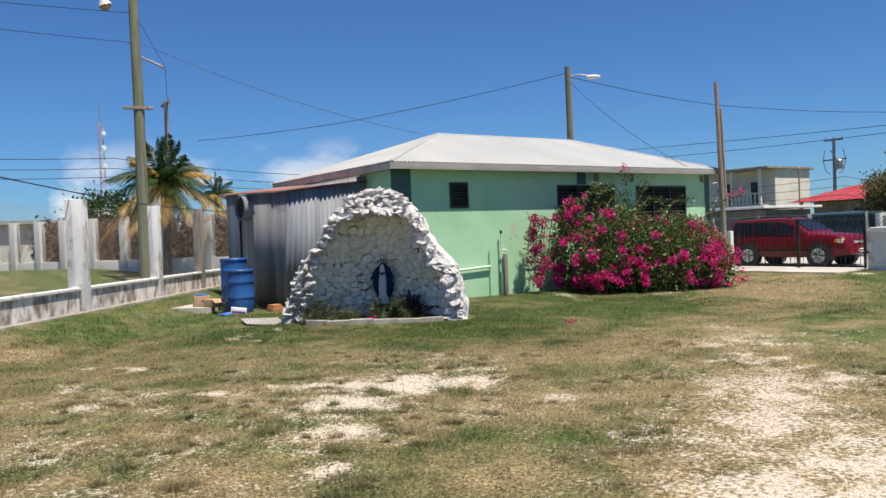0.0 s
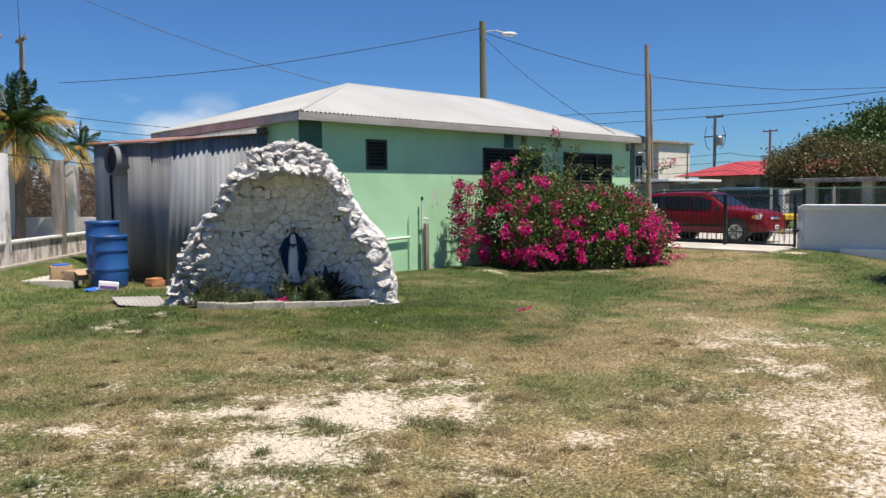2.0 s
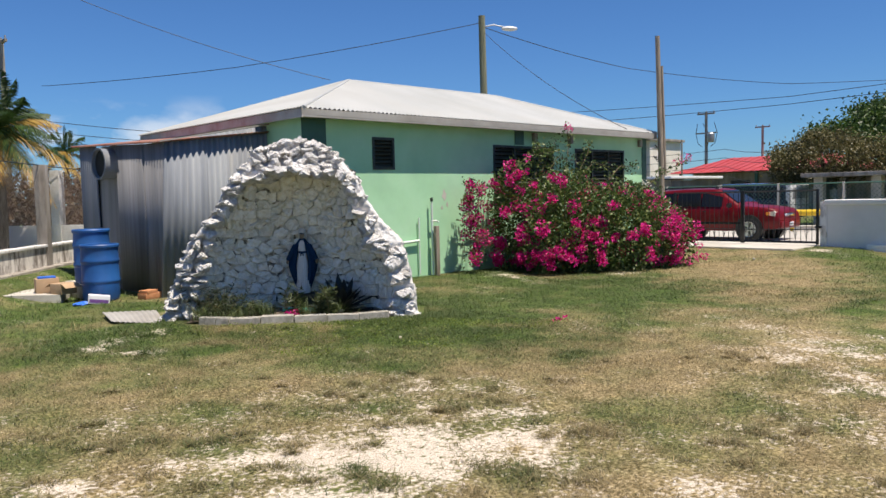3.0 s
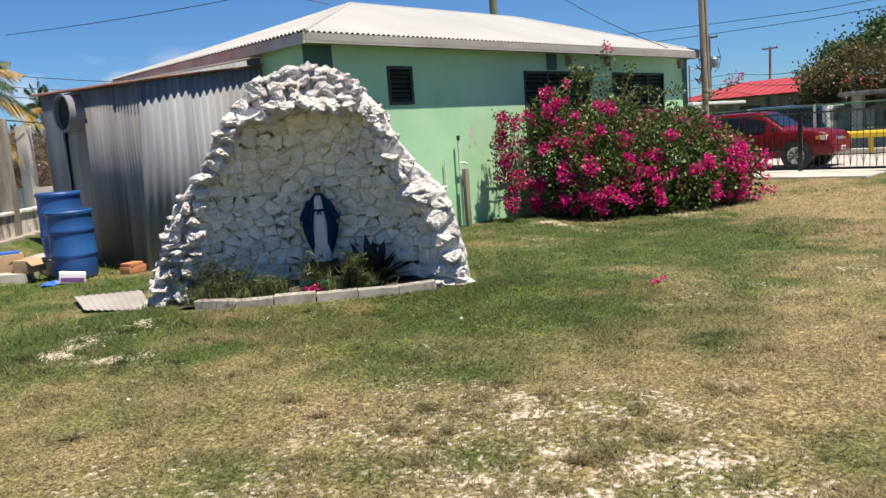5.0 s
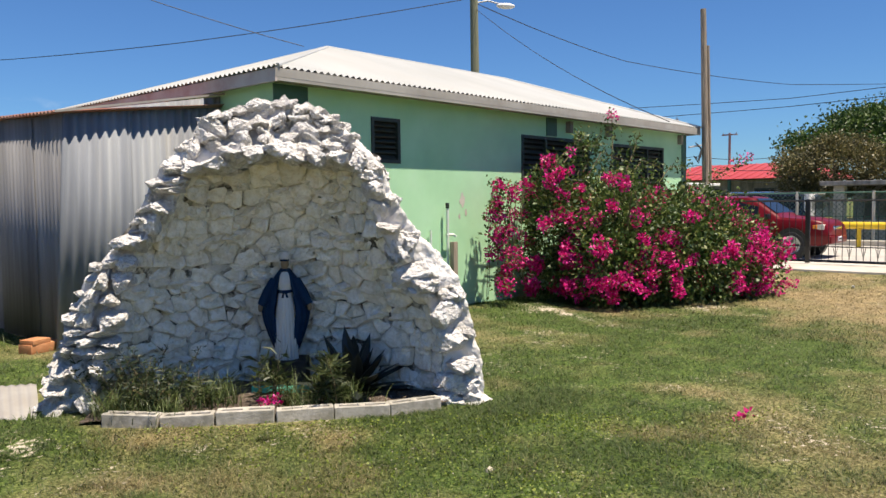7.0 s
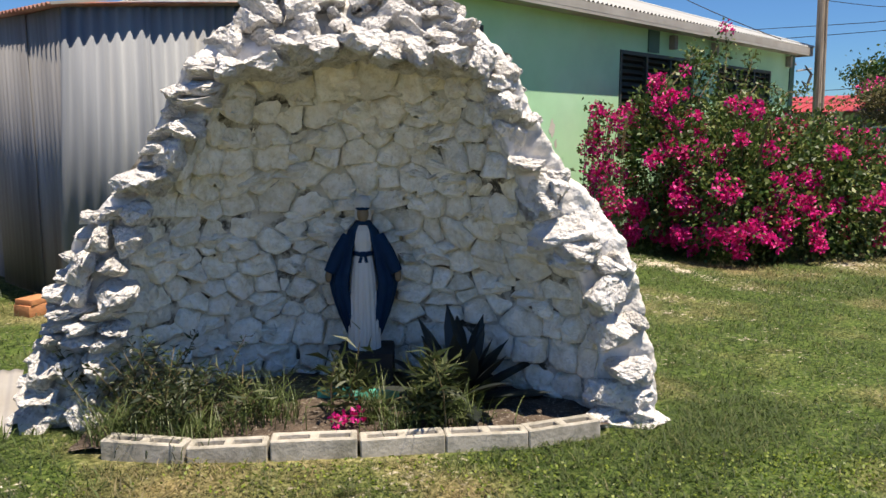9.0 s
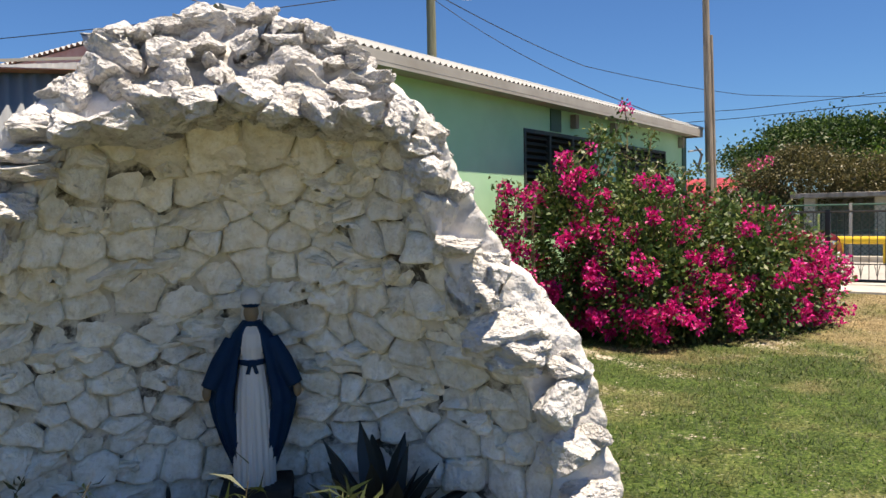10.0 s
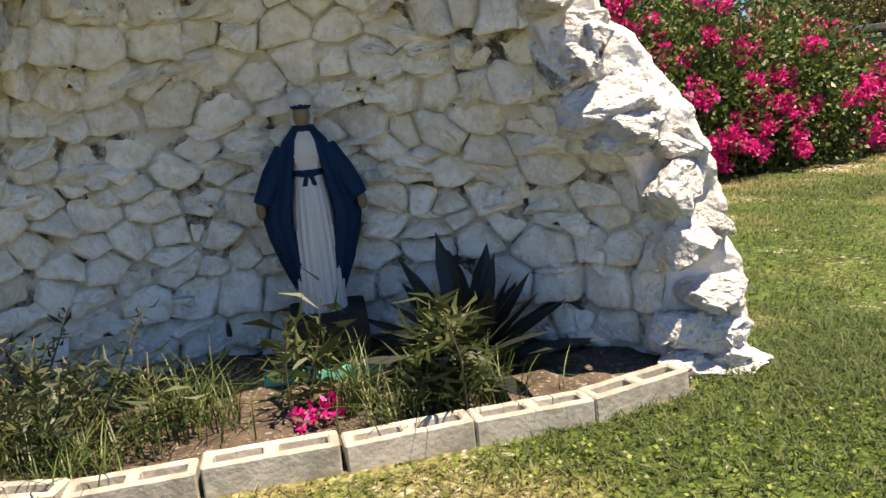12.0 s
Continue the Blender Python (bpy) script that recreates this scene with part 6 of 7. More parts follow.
while y < GY1 - 0.05:
    part("bar", bar_me, None, gate, m=pose(0, y, 0))
    if k % 2:
        part("scroll", hook_me, None, gate, m=pose(0, y, 0))
    y += 0.131
    k += 1
part("latch", box_bm((-0.06, GY0 - 0.1, 0.36), (0.02, GY0 + 0.04, 0.42), 0.008), M["black"], gate)
rail2 = thing("chain_link_fence", pose(31.5, 0, 0.05), "tall green chain-link fence across the street", "fence")
for i in range(18):
    part("post", tube_bm([(0, -8 + i * 2.4, 0), (0, -8 + i * 2.4, 1.75)], 0.05 if i % 3 else 0.09, 6), M["concrete"], rail2)
part("top_rail", tube_bm([(0, -8, 1.7), (0, 33, 1.7)], 0.03, 6), M["dark_green"], rail2)
part("low_rail", tube_bm([(0, -8, 0.9), (0, 33, 0.9)], 0.012, 5), M["dark_green"], rail2)


def wire_net(x0, x1, z0, z1, step, w):
    """Crossing ribbons of a wire net in the xz plane."""
    vs, fs = [], []
    h = z1 - z0
    for sg in (1, -1):
        s = x0 - h
        while s < x1 + h:
            a, b = (s, z0), (s + h * 1, z1)
            if sg < 0:
                a, b = (s, z1), (s + h, z0)
            lo, hi = max(x0, a[0]), min(x1, b[0])
            if hi - lo > 0.01:
                za = a[1] + (b[1] - a[1]) * (lo - a[0]) / h
                zb = a[1] + (b[1] - a[1]) * (hi - a[0]) / h
                n = len(vs)
                vs += [(lo, 0, za - w), (hi, 0, zb - w), (hi, 0.002, zb + w), (lo, 0.002, za + w)]
                fs.append((n, n + 1, n + 2, n + 3))
            s += step
    return vs, fs


vs, fs = wire_net(-8, 33, 0.1, 1.7, 0.16, 0.008)
ob = part("wire_net", raw_mesh("wire_net", vs, fs, M["dark_green"]), None, rail2, m=pose(0, 0, 0, 0, 0, 90))

barrier = thing("yellow_barrier", pose(29.6, 0, 0.05), "yellow tubular road barrier", "barrier")
part("rail", tube_bm([(0, 5.0, 0.66), (0, 17.3, 0.66)], 0.11, 12), M["yellow"], barrier)
y = 5.6
while y < 17.2:
    part("post", tube_bm([(0, y, 0), (0, y, 0.6)], 0.075, 8), M["yellow"], barrier)
    y += 1.15
kerb = part("kerb", box_bm((30.5, -60, -0.2), (30.9, 120, 0.2), 0.03), M["concrete"])
tagged(kerb, "pale concrete kerb across the street", "kerb", kind="structure")


# ---- vehicles ----
def car(name, m, label, stations, paint, glass_spans, shield, wheels, wheel_r, nose, rails=False, group=""):
    """stations: rows of x, half width, bottom, belt, roof, roof half width; x points to the front."""
    t = thing(name, m, label, "car", group)
    bm = bmesh.new()
    rows = []
    for x, w, zb, belt, roof, wr in stations:
        sec = [(w * 0.9, zb), (w * 0.985, zb + 0.1), (w, (zb + belt) / 2), (w * 0.985, belt - 0.05), (w * 0.95, belt), (wr + 0.02, roof - 0.10), (wr - 0.04, roof - 0.03), (wr * 0.6, roof), (0, roof + 0.012)]
        full = [(y, z) for y, z in sec] + [(-y, z) for y, z in sec[-2::-1]]
        rows.append([bm.verts.new((x, y, z)) for y, z in full])
    n = len(rows[0])
    for r0, r1 in zip(rows, rows[1:]):
        for i in range(n):
            bm.faces.new((r0[i], r0[(i + 1) % n], r1[(i + 1) % n], r1[i]))
    bm.faces.new(rows[0])
    bm.faces.new(rows[-1][::-1])
    bmesh.ops.recalc_face_normals(bm, faces=bm.faces)
    part("body", bm, paint, t, sharp=42)
    xs = [s[0] for s in stations]

    def at(x, j):
        return float(np.interp(x, xs, [s[j] for s in stations]))

    def side(x, k, sg, out=0.03):
        w, belt, roof, wr = at(x, 1) * 0.95, at(x, 3), at(x, 4) - 0.10, at(x, 5) + 0.02
        return Vector((x, sg * (w + (wr - w) * k + out), belt + (roof - belt) * k))
    for sg in (-1, 1):
        for a, b in glass_spans:
            bm = bmesh.new()
            q = [bm.verts.new(side(x, k, sg)) for x, k in ((a, 0.08), (b, 0.08), (b - 0.0, 0.95), (a, 0.95))]
            bm.faces.new(q if sg < 0 else q[::-1])
            part("side_window", bm, M["glass_dark"], t, "tinted side window")
            part("door_handle", box_bm((a + 0.05, -0.012, 0), (a + 0.19, 0.012, 0.03), 0.005), M["black"], t, m=pose(0, sg * (at(a, 1) + 0.01), at(a, 3) - 0.12))
        part("side_moulding", box_bm((xs[0] + 0.75, -0.012, 0), (xs[-1] - 0.8, 0.012, 0.07), 0.005), M["black" if paint is M["car_dark"] else "glass_dark"], t, m=pose(0, sg * at(0, 1) * 1.0, 0.52))
        part("side_mirror", box_bm((-0.06, -0.09, 0), (0.06, 0.09, 0.15), 0.03), M["black"], t, m=pose(shield[1] - 0.15, sg * (at(shield[1], 1) + 0.08), at(shield[1], 3) + 0.0))
        part("headlight", box_bm((-0.13, -0.17, -0.075), (0.1, 0.16, 0.075), 0.03), M["headlight"], t, m=pose(nose - 0.2, sg * (at(nose - 0.2, 1) - 0.17), at(nose - 0.2, 3) - 0.12))
        part("indicator", box_bm((-0.06, -0.03, -0.05), (0.06, 0.03, 0.05), 0.015), M["amber"], t, m=pose(nose - 0.33, sg * (at(nose - 0.3, 1) - 0.02), at(nose - 0.3, 3) - 0.13))
        if rails:
            part("roof_rail", tube_bm([(-1.9, sg * 0.55, at(-1.9, 4)), (-1.7, sg * 0.56, at(-1.7, 4) + 0.06), (-0.1, sg * 0.56, at(-0.1, 4) + 0.06), (0.15, sg * 0.55, at(0.1, 4))], 0.02, 6), M["black"], t)
    bm = bmesh.new()
    a, b = shield
    q = [bm.verts.new(p) for p in ((b, -at(b, 5) * 0.9, at(b, 4) + 0.012), (b, at(b, 5) * 0.9, at(b, 4) + 0.012), (a, at(a, 5) * 0.8, at(a, 4) + 0.012), (a, -at(a, 5) * 0.8, at(a, 4) + 0.012))]
    bm.faces.new(q)
    part("windscreen", bm, M["glass_dark"], t, "sloping windscreen")
    part("grille", box_bm((-0.03, -0.36, -0.1), (0.03, 0.36, 0.1), 0.02), M["chrome"], t, m=pose(nose - 0.03, 0, at(nose - 0.05, 3) - 0.08))
    part("bumper", box_bm((-0.12, -0.72, -0.11), (0.06, 0.72, 0.11), 0.05), paint, t, m=pose(nose - 0.02, 0, 0.5))
    part("number_plate", box_bm((-0.01, -0.15, -0.06), (0.01, 0.15, 0.06), 0.003), M["paper"], t, "plain white number plate", m=pose(nose + 0.05, 0, 0.52))
    part("plate_bar", box_bm((-0.004, -0.11, -0.025), (0.004, 0.11, 0.025)), M["black"], t, m=pose(nose + 0.062, 0, 0.52))
    for x in wheels:
        for sg in (-1, 1):
            y = sg * (at(x, 1) - 0.10)
            part("wheel_arch", lathe_bm([(wheel_r + 0.075, -0.11), (wheel_r + 0.075, 0.118), (wheel_r - 0.02, 0.118)], 28, pose(x, y, wheel_r + 0.02, -90 * sg, 0, 0)), M["black"], t)
            wm = pose(x, y, wheel_r, -90 * sg, 0, 0)
            tw = part("wheel", lathe_bm([(0.6 * wheel_r, 0.0), (0.66 * wheel_r, 0.13), (0.9 * wheel_r, 0.135), (wheel_r, 0.1), (wheel_r, -0.1), (0.9 * wheel_r, -0.12), (0.6 * wheel_r, -0.1)], 32), M["tyre"], t, "black tyre on a silver alloy rim", m=wm)
            bm = bmesh.new()
            add_lathe(bm, [(0.62 * wheel_r, 0.125), (0.67 * wheel_r, 0.137), (0.66 * wheel_r, 0.1), (0.6 * wheel_r, 0.06)], 32)
            for k in range(5):
                add_box(bm, (0.0, -0.034, 0.09), (0.63 * wheel_r, 0.034, 0.125), 0.008, pose(0, 0, 0, 0, 0, k * 72))
            add_lathe(bm, [(0.0, 0.13), (0.06, 0.128), (0.07, 0.08)], 16)
            part("rim", bm, M["alloy"], tw)
            part("brake_disc", lathe_bm([(0.0, 0.03), (0.62 * wheel_r, 0.03)], 20), M["dark_hole"], tw)
    return t


SUV = [(-2.25, 0.80, 0.48, 0.98, 1.02, 0.72), (-2.21, 0.88, 0.40, 1.05, 1.16, 0.76), (-2.12, 0.90, 0.36, 1.06, 1.56, 0.73), (-2.0, 0.90, 0.34, 1.06, 1.66, 0.72), (-1.0, 0.91, 0.32, 1.06, 1.70, 0.73),
       (0.0, 0.91, 0.30, 1.05, 1.69, 0.72), (0.22, 0.91, 0.30, 1.05, 1.66, 0.71), (0.90, 0.91, 0.30, 1.06, 1.20, 0.78), (1.0, 0.905, 0.30, 1.06, 1.14, 0.82), (1.7, 0.89, 0.32, 1.03, 1.09, 0.80),
       (2.08, 0.87, 0.36, 0.97, 1.03, 0.78), (2.20, 0.84, 0.40, 0.88, 0.94, 0.74), (2.26, 0.80, 0.44, 0.70, 0.76, 0.70)]
car("red_suv", pose(24.85, 17.38, 0.03, 0, 0, -90) @ Matrix.Scale(0.95, 4), "dark red sport utility car parked across the gate", SUV, M["car_red"], [(-2.0, -1.22), (-1.18, -0.34), (-0.30, 0.42)], (0.27, 0.87), (-1.36, 1.33), 0.365, 2.26, True)
VAN = [(-2.3, 0.8, 0.5, 1.0, 1.5, 0.74), (-2.24, 0.88, 0.4, 1.1, 1.66, 0.76), (-1.8, 0.9, 0.36, 1.1, 1.73, 0.77), (0.5, 0.9, 0.36, 1.1, 1.73, 0.76), (0.85, 0.9, 0.36, 1.1, 1.64, 0.74), (1.6, 0.9, 0.36, 1.08, 1.2, 0.76),
       (2.15, 0.86, 0.4, 0.95, 1.0, 0.7), (2.3, 0.76, 0.45, 0.75, 0.8, 0.6)]
van = car("silver_van", pose(32.95, 20.6, 0.01, 0, 0, 90) @ Matrix.Scale(1.05, 4), "dark van with a pale silver tail parked across the street", VAN, M["car_dark"], [(-2.05, -1.0), (-0.9, 0.05), (0.15, 1.0)], (0.9, 1.58), (-1.4, 1.45), 0.34, 2.3)
part("tail_panel", box_bm((-2.34, -0.87, 0.5), (-2.14, 0.87, 1.66), 0.06), M["lamp_white"], van, "pale silver tail of the van")
# steel grey on the pane stands in for the pale reflection in its glass
part("rear_window", box_bm((-2.352, -0.70, 1.12), (-2.335, 0.70, 1.52), 0.005), M["steel"], van, "rear window, grey for its reflection")

SEDAN = [(-2.15, 0.76, 0.45, 0.86, 0.92, 0.70), (-2.05, 0.84, 0.38, 0.92, 0.98, 0.74), (-1.45, 0.86, 0.34, 0.93, 1.02, 0.72), (-0.85, 0.86, 0.32, 0.93, 1.44, 0.62), (-0.1, 0.86, 0.30, 0.92, 1.48, 0.63),
         (0.3, 0.86, 0.30, 0.92, 1.42, 0.62), (0.95, 0.86, 0.30, 0.92, 1.0, 0.72), (1.85, 0.84, 0.32, 0.84, 0.90, 0.72), (2.08, 0.80, 0.36, 0.74, 0.80, 0.68), (2.18, 0.72, 0.42, 0.62, 0.66, 0.6)]
car("white_car", pose(28.0, 11.55, 0.03, 0, 0, -90), "white saloon car parked behind the boundary wall", SEDAN, M["car_white"], [(-0.8, -0.12), (-0.06, 0.5)], (0.36, 0.92), (-1.3, 1.28), 0.31, 2.18)

# ---- boundary fence beside the shed ----
fence = thing("boundary_fence", Matrix(), "stained white concrete post and low wall fence with chain-link", "fence")
FANG = math.degrees(math.atan2(FENCE_D.y, FENCE_D.x))
FM = pose(FENCE_A.x, FENCE_A.y, 0.30, 0, 0, FANG)
part("footing", box_bm((-16, -0.30, -0.5), (30, 0.14, 0.03), 0.01), M["old_concrete"], fence, m=FM)
posts = [-10.2, -6.8, -3.4, 0.0, 3.44, 6.15, 9.0, 12, 15, 18, 21, 24]
for i, s in enumerate(posts):
    w = 0.16 if i == 3 else 0.12
    part("post", box_bm((s - w, -w * 0.9, 0.0), (s + w, w * 0.9, 2.16), 0.012), M["old_concrete" if i in (5,) else "whitewash"], fence, m=FM)
for a, b in zip(posts, posts[1:]):
    part("low_wall", box_bm((a + 0.12, -0.07, 0.03), (b - 0.12, 0.07, 0.42)), M["wall_wash"], fence, "stained whitewashed low wall", m=FM)
    part("wall_cap", box_bm((a + 0.12, -0.11, 0.42), (b - 0.12, 0.11, 0.48), 0.012), M["whitewash"], fence, m=FM)
    vs, fs = wire_net(a + 0.12, b - 0.12, 0.48, 2.02, 0.075, 0.0022)
    part("wire_net", raw_mesh("wire_net", vs, fs, M["chain"]), None, fence, m=FM)
part("strand", tube_bm([(-10.2, 0, 2.3), (-6, 0, 2.55), (-3.4, 0, 2.5), (0, 0, 2.3), (3.44, 0, 2.16), (9, 0, 2.14)], 0.012, 5), M["cable"], fence, m=FM)

fence2 = thing("back_fence", Matrix(), "far white post fence with rusty chain-link", "fence")
f2 = [(0.3, 39.0), (1.7, 37.2), (3.1, 35.1), (3.8, 34.05), (4.45, 32.95), (5.2, 31.8), (6.0, 30.64), (7.0, 29.37), (8.1, 28.0), (9.3, 26.5), (10.6, 24.9)]
M["net_rust"] = material("rusty_wire_net", [(0.16, 0.09, 0.06), (0.26, 0.16, 0.11)], scale=4, rough=0.8)
for x, y in f2:
    part("post", box_bm((-0.13, -0.13, -0.6), (0.13, 0.13, 1.6), 0.01), M["pale_wash"], fence2, m=pose(x, y, 0.95, 0, 0, 128))
for (xa, ya), (xb, yb) in zip(f2, f2[1:]):
    ln2, an2 = math.hypot(xb - xa, yb - ya), math.degrees(math.atan2(yb - ya, xb - xa))
    part("low_wall", box_bm((0.13, -0.07, -0.7), (ln2 - 0.13, 0.07, 0.12), 0.01), M["pale_wash"], fence2, m=pose(xa, ya, 0.95, 0, 0, an2))
    vs, fs = wire_net(0.13, ln2 - 0.13, 0.14, 1.55, 0.085, 0.008)
    part("wire_net", raw_mesh("wire_net", vs, fs, M["net_rust"]), None, fence2, m=pose(xa, ya, 0.95, 0, 0, an2))

# ---- trees ----


def tree(name, m, label, trunk_h, trunk_r, blobs, count, leaf, mt, seed, category="tree", limbs=7):
    t = thing(name, m, label, category)
    r, rr = random.Random(seed), np.random.RandomState(seed)
    bm = bmesh.new()
    add_tube(bm, [(0, 0, -0.3), (0.03, 0.02, trunk_h * 0.5), (0.0, 0.05, trunk_h)], [trunk_r * 1.3, trunk_r, trunk_r * 0.8], 10)
    for i in range(limbs):
        b = blobs[i % len(blobs)]
        tip = Vector(b[:3]) + Vector((r.uniform(-0.4, 0.4) * b[3], r.uniform(-0.4, 0.4) * b[4], r.uniform(0, 0.4) * b[5]))
        mid = Vector((0, 0, trunk_h)).lerp(tip, 0.5) + Vector((r.uniform(-0.2, 0.2), r.uniform(-0.2, 0.2), 0.2))
        add_tube(bm, [(0, 0, trunk_h * 0.9), mid, tip], [trunk_r * 0.6, trunk_r * 0.35, trunk_r * 0.12], 7)
    part("trunk", bm, M["bark"], t)
    pts, nor = blob_points(blobs, count, rr, (0.55, 1.1))
    cl = pts[rr.randint(0, len(pts), len(pts) // 9)]
    p2 = np.repeat(cl, 8, axis=0) + rr.normal(0, leaf * 1.6, (len(cl) * 8, 3))
    pts, nor = np.concatenate([pts, p2]), np.concatenate([nor, rr.normal(0, 1, p2.shape)])
    vs, fs = leaf_cloud(pts, nor * 0.6 + [0, 0, 0.1], leaf, leaf * 0.6, 0.4, rr)
    part("crown", quick_mesh("crown", vs, fs, mt), None, t)
    return t


tree("street_tree", pose(36.2, 18.3, 0.0), "olive-brown leafy tree beside the street", 1.7, 0.16,
     [(0, 0, 2.75, 1.8, 1.9, 1.05), (-0.4, 1.3, 2.4, 1.0, 1.0, 0.8), (0.2, -1.9, 2.6, 1.4, 1.5, 0.95), (0, 0.1, 3.5, 1.1, 1.1, 0.5), (0.6, -4.0, 2.5, 1.5, 1.7, 0.9), (0.4, 1.7, 3.0, 0.9, 1.0, 0.5)], 14000, 0.12, M["leaf_brown"], 3)
tree("spreading_tree", pose(65.0, 21.5, 0.0), "wide dark green umbrella-shaped tree", 3.4, 0.5,
     [(0, 0, 6.7, 5.0, 5.0, 1.2), (-1.8, 5.0, 5.5, 3.6, 3.0, 0.9), (0, -6.3, 6.4, 4.5, 5.1, 1.3), (1.5, 2.4, 7.3, 3.2, 3.4, 0.8), (0.6, -11.4, 6.6, 4.2, 4.5, 1.5), (-3.3, 0.8, 4.9, 3.3, 4.3, 0.9), (-2.4, -5.4, 4.4, 3.0, 3.9, 1.0)],
     26000, 0.27, M["leaf_tree"], 5)
tree("light_tree", pose(38.5, 15.6, 0.0), "yellowish light green small tree", 1.6, 0.12, [(0, 0, 2.9, 1.4, 1.5, 0.9), (0.3, -1.2, 2.6, 1.2, 1.2, 0.8)], 3500, 0.18, M["leaf_light"], 8)
tree("street_tree", pose(40.0, 8.5, 0.0), "dense dark green tree further down the street", 2.4, 0.25, [(0, 0, 4.4, 3.0, 3.6, 1.7), (0, 3.2, 3.6, 2.2, 2.4, 1.3), (-0.6, -3.2, 4.0, 2.6, 2.8, 1.5)], 8000, 0.24, M["leaf_tree"], 9)
tree("clipped_tree", pose(16.8, 6.95, 0.0), "dark round clipped tree by the boundary wall", 1.5, 0.14, [(0, 0, 2.6, 1.7, 1.6, 1.2), (-0.4, 0.3, 2.1, 1.5, 1.3, 0.75), (0.4, -0.4, 3.3, 1.3, 1.2, 0.8)], 30000, 0.1, M["leaf_hedge"], 12)
tree("distant_tree", pose(7.9, 42.0, 0.0), "small far tree behind the fence", 2.0, 0.15, [(0, 0, 3.0, 1.6, 1.2, 1.0), (1.2, 0, 2.4, 1.2, 1.0, 0.8)], 2500, 0.2, M["leaf_tree"], 14)
tree("distant_tree", pose(-2.0, 33.0, 0.0), "dark bushy tree behind the fence", 1.4, 0.15, [(0, 0, 2.1, 1.5, 1.3, 1.2), (-1.6, 0.5, 2.0, 1.6, 1.3, 1.1)], 3000, 0.2, M["leaf_tree"], 15)
hedge = thing("dry_hedge", Matrix(), "dry brown scrub behind the back fence", "hedge", kind="stuff")
rh = np.random.RandomState(6)
hp = np.stack([rh.uniform(0, 1, 16000), rh.normal(0, 0.5, 16000), rh.uniform(0.2, 2.3, 16000) * rh.uniform(0.6, 1, 16000)], 1)
hx = np.stack([4.2 + hp[:, 0] * 9.5 + hp[:, 1] * 0.6, 35.4 - hp[:, 0] * 12.5 + hp[:, 1] + 1.5, 0.5 + hp[:, 2]], 1)
vs, fs = leaf_cloud(hx, rh.normal(0, 1, hx.shape), 0.2, 0.1, 0.4, rh)
M["leaf_dry"] = leaf_material("dry_scrub_leaves", (0.06, 0.035, 0.02), (0.12, 0.07, 0.04), (0.17, 0.12, 0.06))
part("scrub", quick_mesh("scrub", vs, fs, M["leaf_dry"]), None, hedge)


def palm(name, m, label, height, fronds, length, seed):
    t = thing(name, m, label, "palm tree")
    r = random.Random(seed)
    part("trunk", tube_bm([(0, 0, -0.3), (0.05, 0, height * 0.5), (0, 0, height)], [0.16, 0.13, 0.12], 10), M["bark"], t)
    for i in range(fronds):
        a = i * 2.399 + r.uniform(-0.2, 0.2)
        k = i / fronds
        el = radians(86 - 112 * k + r.uniform(-9, 9))
        if i == 7:
            a, el = radians(-25), radians(38)
        L = length * r.uniform(0.85, 1.1)
        d = Vector((math.cos(a) * math.cos(el), math.sin(a) * math.cos(el), math.sin(el)))
        side = Vector((-math.sin(a), math.cos(a), 0))
        spine = []
        for q in range(15):
            u = q / 14
            spine.append(Vector((0, 0, height)) + d * L * u - Vector((0, 0, 1)) * L * 0.52 * u * u * (0.45 + 0.8 * math.cos(el)))
        vs, fs = [], []
        for q in range(1, 15):
            p, tan = spine[q], (spine[q] - spine[q - 1]).normalized()
            u = q / 14
            ll = 0.62 * math.sin(math.pi * min(1, 0.18 + 0.8 * u)) * length / 1.9
            for sub in range(5):
                pp = spine[q - 1].lerp(p, sub / 5)
                for sg in (-1, 1):
                    tip = pp + side * sg * ll * 0.5 + tan * ll * 0.75 - Vector((0, 0, 1)) * ll * r.uniform(0.3, 0.8)
                    n = len(vs)
                    mid = pp.lerp(tip, 0.5) + Vector((0, 0, 0.03))
                    vs += [pp - tan * 0.015, mid - tan * 0.02, tip, mid + tan * 0.02]
                    fs.append((n, n + 1, n + 2, n + 3))
        for q in range(14):
            n = len(vs)
            w = side * 0.016 * (1.1 - q / 14)
            vs += [spine[q] - w, spine[q] + w, spine[q + 1] + w * 0.9, spine[q + 1] - w * 0.9]
            fs.append((n, n + 1, n + 2, n + 3))
        yellow = k > 0.7 or i in (7, 12)
        part("frond", raw_mesh("frond", vs, fs, M["palm_yellow" if yellow else "palm_green"]), None, t, "dry yellow frond" if yellow else "")
    return t


palm("coconut_palm", pose(6.82, 28.5, 0.2), "coconut palm with green and dry yellow fronds", 3.4, 34, 2.15, 2)
palm("coconut_palm", pose(17.2, 54.4, 0.0), "far coconut palm behind the house", 4.8, 18, 2.0, 5)

# ---- buildings across the street ----
FAR = Vector((0.65, 4.9, 1.55))


def farther(k, m=Matrix()):
    """A pose that puts a thing k times as far off, and as large, as seen from the lawn."""
    return Matrix.Translation(FAR) @ Matrix.Scale(k, 4) @ Matrix.Translation(-FAR) @ m


